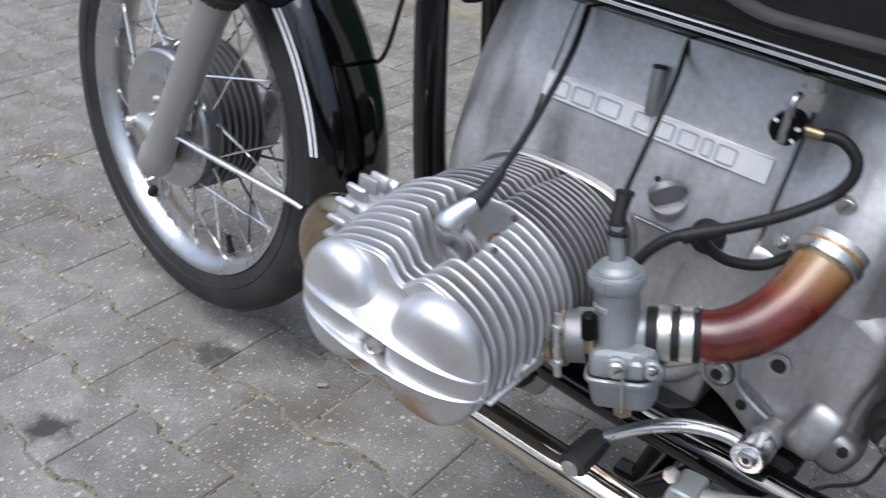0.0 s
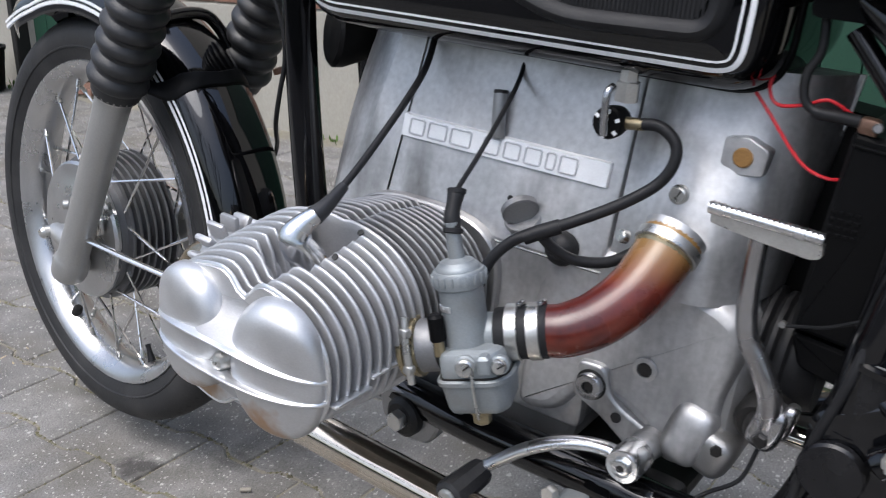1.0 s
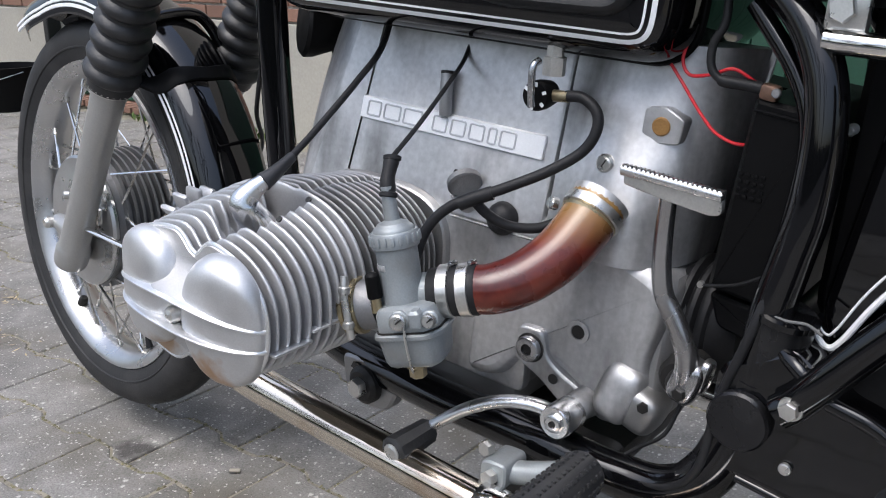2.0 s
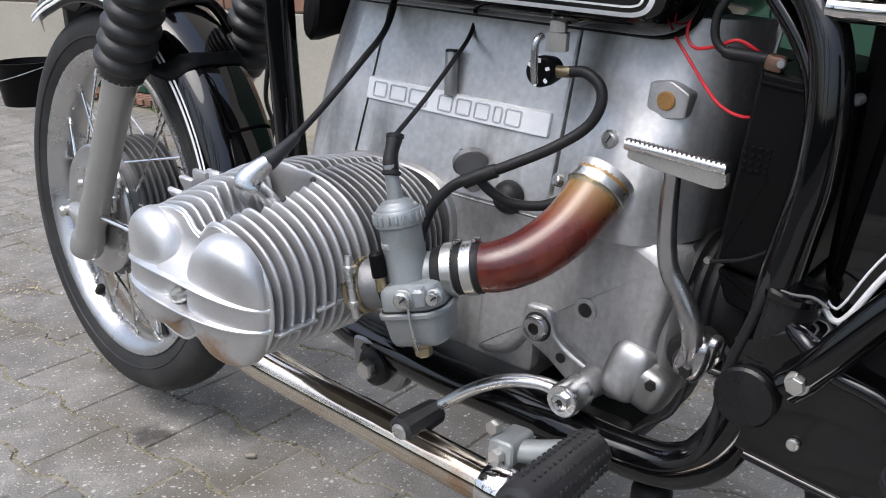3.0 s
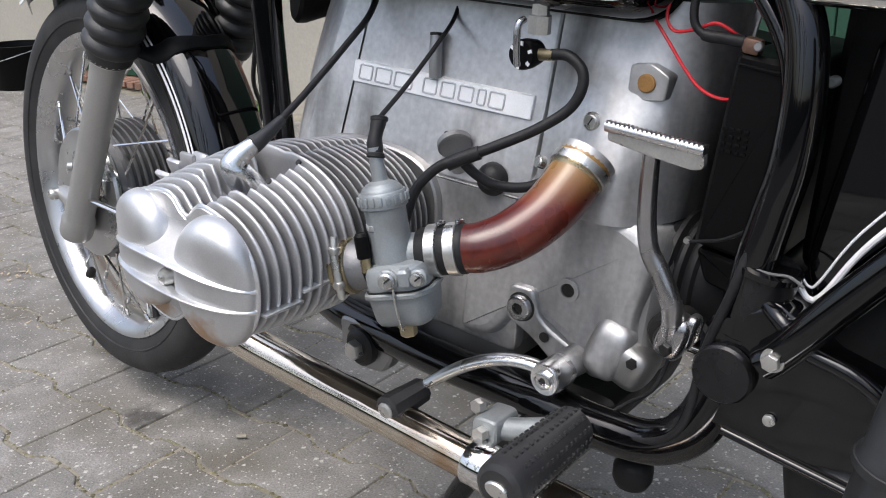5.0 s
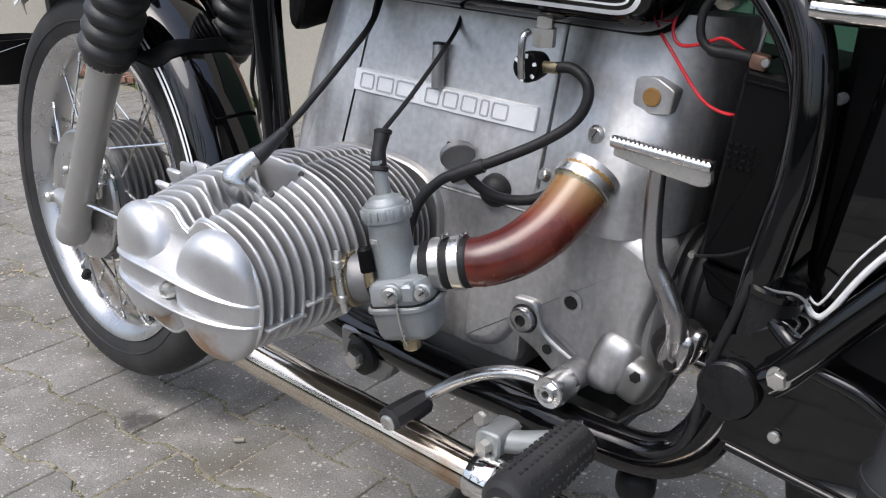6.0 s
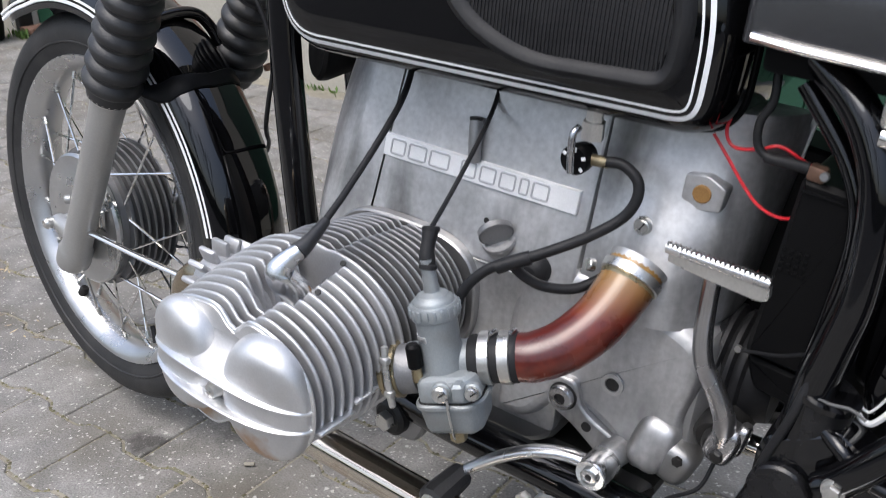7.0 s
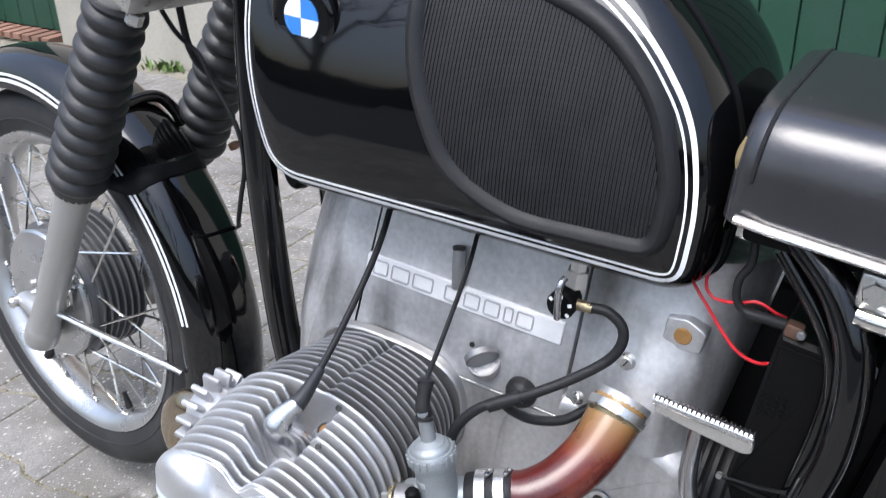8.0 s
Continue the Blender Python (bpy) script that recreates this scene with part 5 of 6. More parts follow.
tank = part("fuel_tank", tank_mesh(), PAINT, bike, "glossy black fuel tank with white lines")
lip_line = [Vector(q) for q in TANK]
part("tank_seam", swell(plate(inset(lip_line, -0.0012), [(-0.078, 0.0), (-0.082, -0.002), (-0.086, 0.0)])), PLASTIC, tank)


def on_tank(d):
    """The tank side's y at a distance inwards of its outline."""
    for (y0, d0), (y1, d1) in zip(T_LEVELS[1:], T_LEVELS[2:]):
        if d0 <= d <= d1:
            return y0 + (y1 - y0) * (d - d0) / (d1 - d0)
    return T_LEVELS[-1][0]


def ring_strip(outline, d0, d1, proud):
    bm = bmesh.new()
    a, b = inset(outline, d0), inset(outline, d1)
    n = len(a)
    va = [bm.verts.new((q.x, (on_tank(d0) - proud) * tank_y(q.x) * tank_in(q.y), q.y)) for q in a]
    vb = [bm.verts.new((q.x, (on_tank(d1) - proud) * tank_y(q.x) * tank_in(q.y), q.y)) for q in b]
    vc = [bm.verts.new((q.x, (on_tank(d0) + 0.002) * tank_y(q.x) * tank_in(q.y), q.y)) for q in a]
    vd = [bm.verts.new((q.x, (on_tank(d1) + 0.002) * tank_y(q.x) * tank_in(q.y), q.y)) for q in b]
    for j in range(n):
        k = (j + 1) % n
        bm.faces.new((va[j], va[k], vb[k], vb[j]))
        bm.faces.new((vc[j], vc[k], va[k], va[j]))
        bm.faces.new((vb[j], vb[k], vd[k], vd[j]))
        bm.faces.new((vd[j], vd[k], vc[k], vc[j]))
    return bm


part("pinstripe", ring_strip(lip_line, 0.0192, 0.0230, 0.0008), WHITE, tank, "broad white pinstripe")
part("pinstripe", ring_strip(lip_line, 0.0268, 0.0286, 0.0008), WHITE, tank, "fine white pinstripe")

KNEE = rounded([(0.688, 1.035), (0.699, 0.938), (0.745, 0.852), (0.812, 0.8205), (0.948, 0.8235), (0.953, 0.885), (0.929, 0.957), (0.872, 1.008), (0.78, 1.035)],
               [0.03, 0.06, 0.05, 0.05, 0.03, 0.05, 0.06, 0.05, 0.05], 7)
knee_in = inset([Vector(q) for q in KNEE], 0.016)


def side_y(x, z):
    return -0.1515 * tank_y(x) * tank_in(z)


pad_rim = bmesh.new()
rings = []
for d, h in ((-0.002, -0.006), (0.0, 0.002), (0.003, 0.006), (0.007, 0.0075), (0.011, 0.006), (0.015, 0.0025), (0.017, -0.001)):
    rings.append([pad_rim.verts.new((q.x, side_y(q.x, q.y) - h, q.y)) for q in inset([Vector(q) for q in KNEE], d)])
for a, b in zip(rings, rings[1:]):
    for j in range(len(a)):
        pad_rim.faces.new((a[j], a[(j + 1) % len(a)], b[(j + 1) % len(a)], b[j]))
knee = part("knee_pad", pad_rim, RUBBER, tank, "ribbed black rubber knee pad")


def span_at(outline, x):
    """The lowest and highest z of an outline at x."""
    zs = []
    for i in range(len(outline)):
        a, b = outline[i - 1], outline[i]
        if (a.x - x) * (b.x - x) <= 0 and abs(a.x - b.x) > 1e-9:
            zs.append(a.y + (b.y - a.y) * (x - a.x) / (b.x - a.x))
    return (min(zs), max(zs)) if len(zs) > 1 else None


x0, x1 = min(q.x for q in knee_in), max(q.x for q in knee_in)
pitch = 0.0034
x = x0 + 0.003
while x < x1 - 0.002:
    s = span_at(knee_in, x)
    if s and s[1] - s[0] > 0.01:
        bm = bmesh.new()
        rows = []
        for q in range(9):
            z = s[0] + (s[1] - s[0]) * q / 8
            rows.append([bm.verts.new((x + dx, side_y(x, z) - h, z)) for dx, h in ((-0.0014, -0.001), (-0.0007, 0.0012), (0.0007, 0.0012), (0.0014, -0.001))])
        for ra, rb in zip(rows, rows[1:]):
            for e in range(3):
                bm.faces.new((ra[e], ra[e + 1], rb[e + 1], rb[e]))
        part("pad_rib", bm, RUBBER, knee, smooth=False)
    x += pitch
bm = bmesh.new()
prev = None
for k in range(25):
    x = x0 + 0.0005 + (x1 - x0 - 0.001) * k / 24
    sp2 = span_at(knee_in, x)
    if not sp2:
        continue
    row = [bm.verts.new((x, side_y(x, z) - 0.0004, z)) for z in (sp2[0] + (sp2[1] - sp2[0]) * q / 8 for q in range(9))]
    if prev:
        for e in range(8):
            bm.faces.new((prev[e], prev[e + 1], row[e + 1], row[e]))
    prev = row
part("pad_ground", bm, RUBBER, knee)

# round emblem: plain quarters in its colours
ey = -0.152 * tank_y(0.5890) * tank_in(0.9600) - 0.001
emblem = part("tank_emblem", turned((0.5890, ey + 0.004, 0.9600), (0, -1, 0), [(0, 0.036), (0.005, 0.036), (0.007, 0.034), (0.0075, 0.0315), (0.006, 0.030), (0.0062, 0.0)], 40), PAINT, tank, "round emblem in blue, white and black")
for k in range(4):
    bm = bmesh.new()
    fan = [Vector((0.5890, 0.9600))] + [Vector((0.5890 + 0.0195 * math.cos(radians(90 * k + 9 * j)), 0.9600 + 0.0195 * math.sin(radians(90 * k + 9 * j)))) for j in range(11)]
    part("emblem_quarter", plate(fan, [(ey - 0.0018, 0.0), (ey - 0.0034, 0.0)], bm), BLUE if k % 2 == 0 else ENAMEL_WHITE, emblem)

# ---- seat ----
bm = bmesh.new()
rings = []
for i, x in enumerate((0.985, 0.989, 0.999, 1.02, 1.06, 1.15, 1.30, 1.50, 1.60)):
    k = (0.90, 0.95, 0.98, 1.0, 1.0, 1.0, 1.0, 1.0, 0.9)[i]
    ring = []
    for j in range(33):
        a = math.pi * j / 32
        c, s = math.cos(a), math.sin(a)
        y = -0.128 * k * math.copysign(abs(c) ** 0.34, c) if j not in (0, 32) else -0.128 * k * c
        z = 0.874 + 0.091 * (0.60 + 0.40 * k) * (max(s, 0) ** 0.40) + (x - 0.99) * 0.006
        y *= 1 - 0.07 * max(0.0, (z - 0.874) / 0.091) ** 1.5
        ring.append(bm.verts.new((x + 0.004 * s, y, z)))
    rings.append(ring)
for a, b in zip(rings, rings[1:]):
    for j in range(32):
        bm.faces.new((a[j], a[j + 1], b[j + 1], b[j]))
    bm.faces.new((a[32], a[0], b[0], b[32]))
bm.faces.new(rings[0])
bm.faces.new(rings[-1])
seat = part("seat", bm, VINYL, bike, "worn black vinyl bench seat with chrome trim")
part("seat_trim", bar([(0.997, -0.131, 0.881), (1.05, -0.132, 0.8775), (1.20, -0.132, 0.874), (1.6, -0.132, 0.88)], 0.0056, 4, 12, 0.7), CHROME, seat, "chrome seat trim strip")
arc = []
for j in range(24):
    a = math.pi * (0.03 + 0.94 * j / 23)
    c, s = math.cos(a), math.sin(a)
    h = s ** 0.40
    arc.append((1.001 + 0.004 * s, -0.1285 * 0.985 * math.copysign(abs(c) ** 0.34, c) * (1 - 0.07 * h ** 1.5), 0.874 + 0.0915 * 0.99 * h))
part("seat_seam", bar(arc, 0.0018, 2, 6), RUBBER, seat)
part("torn_edge", bar([(0.991, -0.114, 0.905), (0.988, -0.112, 0.922), (0.989, -0.109, 0.938)], lambda s: 0.0012 + 0.0028 * math.sin(math.pi * s), 5, 8), FOAM, seat, "torn edge showing yellow foam")
part("seat_base", plate(rounded([(1.00, 0.872), (1.00, 0.850), (1.55, 0.850), (1.55, 0.874)], 0.006, 3), [(0.10, 0), (-0.10, 0)]), PLASTIC, seat)

# ---- front end, turned a little to the right ----
STEER = Matrix.Translation((-0.0325, 0.0354, 0.3705)) @ Matrix.Rotation(radians(-6.4), 4, Vector((0.475, 0, 1)).normalized())


def steer(bm):
    bm.transform(STEER)
    return bm


def leg_at(z):
    return 0.053 + 0.475 * z


def ring_body(profile, seg=72):
    """A body turned round the wheel's axle; profile closed, of (y, radius)."""
    bm = bmesh.new()
    rings = [[bm.verts.new((r * math.cos(a), y, r * math.sin(a))) for y, r in profile] for a in (2 * math.pi * k / seg for k in range(seg))]
    n = len(profile)
    for k in range(seg):
        a, b = rings[k], rings[(k + 1) % seg]
        for j in range(n):
            bm.faces.new((a[j], a[(j + 1) % n], b[(j + 1) % n], b[j]))
    return bm


wheel = part("front_wheel", steer(ring_body([(-0.034, 0.249), (-0.036, 0.258), (-0.031, 0.260), (-0.026, 0.252), (-0.018, 0.244), (0.0, 0.240), (0.018, 0.244), (0.026, 0.252), (0.031, 0.260), (0.036, 0.258), (0.034, 0.249),
             (0.022, 0.238), (0.008, 0.231), (-0.008, 0.231), (-0.022, 0.238)])), RIM, bike, "spoked front wheel with polished alloy rim")
tyre_prof = [(-0.031, 0.256), (-0.038, 0.268), (-0.0425, 0.284), (-0.042, 0.300), (-0.036, 0.313), (-0.022, 0.3235), (0.0, 0.3265), (0.022, 0.3235), (0.036, 0.313), (0.042, 0.300), (0.0425, 0.284), (0.038, 0.268), (0.031, 0.256), (0.0, 0.262)]
tyre = part("front_tyre", steer(ring_body(tyre_prof, 96)), TYRE, wheel, "worn black tyre")
for sy in (-1, 1):
    part("sidewall_line", steer(ring_body([(sy * 0.0400, 0.277), (sy * 0.0428, 0.2785), (sy * 0.0430, 0.2805), (sy * 0.0410, 0.282)], 72)), TYRE, wheel)
for sy in (-1, 1):
    bm = bmesh.new()
    block((0, 0, 0), (0.009, 0.021, 0.021), 0.002, None, bm)
    shared = None
    for k in range(64):
        a = 2 * math.pi * k / 64
        m = Matrix.Rotation(-a, 4, "Y") @ Matrix.Translation((0.3128, sy * 0.0275, 0)) @ Matrix.Rotation(sy * 0.75, 4, "Z") @ Matrix.Rotation(sy * 0.35, 4, "X")
        if shared is None:
            ob = part("tread_block", bm, TYRE, wheel)
            shared = ob.data
        else:
            ob = new("tread_block", shared)
            ob.parent = wheel
        ob.matrix_basis = STEER @ m
hub = part("brake_drum", steer(ring_body([(-0.060, 0.018), (-0.060, 0.086), (-0.052, 0.101), (-0.030, 0.104), (0.040, 0.100), (0.052, 0.085), (0.055, 0.018)], 56)), BARREL, wheel, "finned cast brake drum")
for k in range(7):
    y = -0.040 + 0.0125 * k
    part("drum_fin", steer(ring_body([(y - 0.0022, 0.098), (y - 0.0018, 0.115), (y + 0.0018, 0.115), (y + 0.0022, 0.098)], 48)), BARREL, hub)
part("brake_plate", steer(ring_body([(-0.050, 0.092), (-0.056, 0.106), (-0.062, 0.108), (-0.066, 0.104), (-0.067, 0.080), (-0.070, 0.074), (-0.073, 0.04), (-0.074, 0.015), (-0.06, 0.015)], 56)), RIM, hub, "worn polished brake backing plate")
part("brake_arm", steer(bar([(0.045, -0.078, -0.01), (0.062, -0.080, 0.02), (0.070, -0.080, 0.055)], 0.007, 4, 10)), ZINC, hub)
part("cam_lever", steer(block((0.075, -0.077, 0.03), (0.016, 0.012, 0.026), 0.003)), CHROME, hub)
part("axle", steer(turned((-0.0105, -0.124, 0.003), (0, 1, 0), [(0, 0.006), (0.004, 0.0095), (0.016, 0.0095), (0.018, 0.008), (0.235, 0.008), (0.24, 0.011), (0.25, 0.011)], 18)), ZINC, wheel)
for k in range(36):
    side = -1 if k % 2 else 1
    a = 2 * math.pi * (k + 0.25) / 36
    lead = (0.42 if (k // 2) % 2 else -0.42)
    s = Vector((0.108 * math.cos(a + lead), side * (0.044 if side < 0 else 0.036), 0.108 * math.sin(a + lead)))
    e = Vector((0.236 * math.cos(a), side * 0.010, 0.236 * math.sin(a)))
    part("spoke", steer(tube(bmesh.new(), [s, (s + e) / 2, e], 0.0022, 6)), CHROME, wheel)
    way = (s - e).normalized()
    part("spoke_nipple", steer(turned(e + way * -0.006, way, [(0, 0.0056), (0.006, 0.0050), (0.007, 0.0038), (0.022, 0.0036)], 8)), ZINC, wheel)
part("tyre_valve", steer(turned((0.232 * math.cos(-1.15), 0.0, 0.232 * math.sin(-1.15)), (-math.cos(-1.15), 0, -math.sin(-1.15)), [(0, 0.007), (0.006, 0.006), (0.022, 0.004), (0.03, 0.0045)], 10)), RUBBER, wheel)
part("balance_weight", steer(turned((0.236 * math.cos(-2.12), -0.012, 0.236 * math.sin(-2.12)), (-math.cos(-2.12), 0, -math.sin(-2.12)), [(0, 0.009), (0.014, 0.008), (0.018, 0.005)], 12)), DARK, wheel)

for sgn in (-1, 1):
    y = sgn * 0.100
    p0, p1 = Vector((leg_at(-0.062), y, -0.062)), Vector((leg_at(0.259), y, 0.259))
    way = (p1 - p0).normalized()
    ln = (p1 - p0).length
    leg = part("fork_slider", steer(turned(p0, way, [(0, 0.014), (0.002, 0.0205), (0.006, 0.0250), (0.012, 0.0266), (0.036, 0.0268), (0.041, 0.0250), (0.045, 0.0232), (0.12, 0.0226), (0.30, 0.0238), (ln - 0.02, 0.0250), (ln, 0.0250)], 28)), FORKGREY, bike, "grey painted fork slider")
    part("axle_lug", steer(bar([p0 + way * 0.062, Vector((leg_at(-0.02) - 0.02, y, 0.0)), Vector((-0.0105, y, 0.003))], lambda s: 0.019 - 0.006 * s, 4, 14)), FORKGREY, leg)
    part("slider_nub", steer(turned((leg_at(0.068) - 0.020, y - 0.016, 0.068), (-0.5, -0.85, 0), [(0, 0.007), (0.007, 0.0065), (0.009, 0.004)], 12)), FORKGREY, leg)
    part("clamp_ring", steer(turned(p1 - way * 0.010, way, [(0, 0.0308), (0.004, 0.0325), (0.011, 0.0325), (0.013, 0.0308)], 24)), ZINC, leg)
    n_rib = 11
    prof = [(-0.012, 0.032)]
    for r in range(n_rib):
        t = r / (n_rib - 1)
        big = 0.0425 - 0.004 * t
        d = 0.008 + r * 0.0262
        prof += [(d - 0.0045, big - 0.0075), (d, big - 0.0020), (d + 0.006, big), (d + 0.012, big - 0.0012), (d + 0.0175, big - 0.0075)]
    prof += [(0.008 + n_rib * 0.0262, 0.036), (0.012 + n_rib * 0.0262, 0.034)]
    part("fork_gaiter", steer(turned(p1 + way * 0.004, way, prof, 36)), DUSTY, bike, "ribbed black rubber fork gaiter")
    part("upper_fork_tube", steer(turned(p1 + way * 0.29, way, [(0, 0.03), (0.24, 0.03)], 20)), FORKGREY, bike)
yoke = part("lower_yoke", steer(block((leg_at(0.556) + 0.012, 0, 0.556), (0.085, 0.262, 0.034), 0.010, Matrix.Rotation(radians(26.5), 4, "Y"))), ZINC, bike, "bright lower fork yoke")
part("yoke_bolt", steer(turned((leg_at(0.541) + 0.042, -0.112, 0.524), (-0.3, -0.2, -1), [(0, 0.010), (0.012, 0.010), (0.014, 0.007)], 6)), ZINC, yoke)
lamp = part("headlamp", steer(turned((0.02, 0, 0.76), (0.35, 0, 0.06), [(-0.09, 0.02), (-0.085, 0.085), (-0.07, 0.093), (0.0, 0.092), (0.06, 0.07), (0.10, 0.03)], 32)), PAINT, bike)

# fender with two white lines on each side
bm = bmesh.new()
rings = []
A0, A1 = radians(131), radians(-16)
sect = [(-0.0640, 0.330), (-0.0655, 0.338), (-0.0632, 0.358), (-0.052, 0.3745), (-0.036, 0.3825), (-0.018, 0.386), (0.0, 0.387), (0.018, 0.386), (0.036, 0.3825), (0.052, 0.3745), (0.0632, 0.358), (0.0655, 0.338), (0.0640, 0.330),
        (0.0605, 0.333), (0.0598, 0.357), (0.050, 0.371), (0.0, 0.383), (-0.050, 0.371), (-0.0598, 0.357), (-0.0605, 0.333)]


def fender_r(f, r):
    """The fender flares a little at its front tip."""
    return r + 0.012 * max(0, 0.12 - f) / 0.12


for k in range(57):
    f = k / 56
    a = A0 + (A1 - A0) * f
    taper = 1 - 0.35 * max(0, 0.05 - f) / 0.05
    rings.append([bm.verts.new((fender_r(f, r) * math.cos(a), y * 0.93 * taper, fender_r(f, r) * math.sin(a))) for y, r in sect])
for p, q in zip(rings, rings[1:]):
    for j in range(len(sect)):
        bm.faces.new((p[j], p[(j + 1) % len(sect)], q[(j + 1) % len(sect)], q[j]))
bm.faces.new(rings[0])
bm.faces.new(rings[-1][::-1])
fender = part("front_fender", steer(bm), FENDER, bike, "glossy black front fender with white lines")


def fender_strip(y0, r0, y1, r1, f0, f1, width_out=0.0008):
    bm = bmesh.new()
    prev = None
    for k in range(49):
        f = f0 + (f1 - f0) * k / 48
        a = A0 + (A1 - A0) * f
        sgn = 1 if y0 > 0 else -1
        y0, y1 = (0.93 * y for y in (y0, y1)) if k == 0 else (y0, y1)
        row = [bm.verts.new((fender_r(f, r + o) * math.cos(a), y + sgn * o, fender_r(f, r + o) * math.sin(a))) for y, r, o in ((y0, r0, -0.001), (y0, r0, width_out), (y1, r1, width_out), (y1, r1, -0.001))]
        if prev:
            for j in range(3):
                bm.faces.new((prev[j], prev[j + 1], row[j + 1], row[j]))
        prev = row
    return bm


for sgn in (-1, 1):
    part("pinstripe", steer(fender_strip(sgn * 0.0653, 0.3405, sgn * 0.0647, 0.3455, 0.02, 0.795)), WHITE, fender)
    part("pinstripe", steer(fender_strip(sgn * 0.0642, 0.3495, sgn * 0.0637, 0.3535, 0.02, 0.795)), WHITE, fender)
    part("fender_stay", steer(bar([(0.071, sgn * 0.100, 0.016), (0.18, sgn * 0.086, 0.012), (0.300, sgn * 0.067, 0.008), (0.330, sgn * 0.0635, 0.006)], lambda s: 0.0062 - 0.001 * s, 5, 10, 0.8)), CHROME, bike, "chrome fender stay")
    part("stay_bolt", steer(turned((0.062, sgn * 0.096, 0.015), (0, sgn, 0), [(-0.02, 0.006), (0.012, 0.009), (0.016, 0.007)], 10)), ZINC, bike)

bm = bmesh.new()
prev = None
line = [(y * 0.93, r, 46.6 + 1.2 * abs(y) / 0.06) for y, r in sect[2:11]]
line = [(-0.100, 0.338, 56.0), (-0.078, 0.338, 52.0), (-0.065, 0.345, 49.0)] + line + [(0.065, 0.345, 49.0), (0.078, 0.338, 52.0), (0.100, 0.338, 56.0)]
for y, r, mid in line:
    wide = 1.6 + 0.8 * min(1.0, abs(y) / 0.06) ** 2
    row = [bm.verts.new(((r + o) * math.cos(radians(mid + d * wide)), y, (r + o) * math.sin(radians(mid + d * wide)))) for d, o in ((-1, -0.001), (-1, 0.0022), (-0.85, 0.0036), (0.85, 0.0036), (1, 0.0022), (1, -0.001))]
    if prev:
        for j in range(6):
            bm.faces.new((prev[j], row[j], row[(j + 1) % 6], prev[(j + 1) % 6]))
    prev = row
bridge = part("fender_bridge", steer(bm), PLASTIC, bike, "black fork bridge lying over the fender")
hoop = [(-0.095, 0.345, 57), (-0.074, 0.358, 59), (-0.050, 0.384, 62.5), (0.0, 0.393, 64), (0.038, 0.393, 63.5), (0.059, 0.378, 61), (0.071, 0.358, 57.5), (0.095, 0.345, 55)]
part("bridge_hoop", steer(bar([(r * math.cos(radians(a)), y, r * math.sin(radians(a))) for y, r, a in hoop], 0.0085, 6, 14)), FRAME, bridge)
part("reflector", turned((0.235, 0.125, 0.655), (0.3, 0.2, -1), [(0, 0.008), (0.008, 0.008)], 14), COPPER, bike)
part("speedometer_cable", bar([(0.245, -0.010, 0.905), (0.284, -0.010, 0.859), (0.319, -0.010, 0.8385), (0.339, -0.010, 0.8076), (0.3635, -0.010, 0.7775), (0.379, -0.010, 0.745), (0.383, -0.010, 0.705), (0.377, -0.012, 0.668), (0.364, -0.006, 0.628), (0.338, 0.020, 0.600), (0.308, 0.052, 0.575), (0.270, 0.086, 0.545), (0.235, 0.110, 0.515)], 0.0031, 8, 10), RUBBER, bike, "thin black speedometer cable")
part("brake_cable", bar([(0.30, -0.02, 0.93), (0.300, 0.0, 0.83), (0.33, 0.03, 0.79), (0.40, 0.02, 0.80), (0.43, 0.0, 0.82)], 0.0045, 8, 10), RUBBER, bike, "black control cable")
horn = part("horn", turned((0.484, -0.020, 0.752), (-0.5, -0.8, 0.1), [(-0.03, 0.024), (0.0, 0.036), (0.010, 0.037), (0.014, 0.033), (0.015, 0.0)], 28), PLASTIC, bike, "round black horn under the tank")

# ---- rear wheel, mostly hidden ----
REARW = Matrix.Translation((1.446, 0, 0.4405))
rt = ring_body([(y * 1.12, r * 1.0) for y, r in tyre_prof], 72)
rt.transform(REARW)
rear = part("rear_wheel", rt, TYRE, bike, "black rear tyre")
rr = ring_body([(-0.036, 0.258), (0.0, 0.24), (0.036, 0.258), (0.0, 0.232)], 60)
rr.transform(REARW)
part("rear_rim", rr, RIM, rear)
rh = ring_body([(-0.05, 0.015), (-0.05, 0.11), (0.06, 0.11), (0.06, 0.015)], 40)
rh.transform(REARW)
part("rear_hub", rh, CASE, rear)
for k in range(20):
    a = 2 * math.pi * k / 20
    tb = tube(bmesh.new(), [Vector((0.105 * math.cos(a + 0.3), 0, 0.105 * math.sin(a + 0.3))), Vector((0.236 * math.cos(a), 0, 0.236 * math.sin(a)))], 0.002, 6)
    tb.transform(REARW)
    part("spoke", tb, CHROME, rear)

# ---- ground ----
bm = bmesh.new()
bm.faces.new([bm.verts.new(q) for q in ((-400, -400, -0.0034), (400, -400, -0.0034), (400, 400, -0.0034), (-400, 400, -0.0034))])
ground = tagged(part("ground", bm, SAND, None, "", False), "sandy bedding showing in the paving joints", "ground", kind="structure")
PX, PY = 0.2115, 0.1465
PY0, PX0 = -0.1515, 0.126


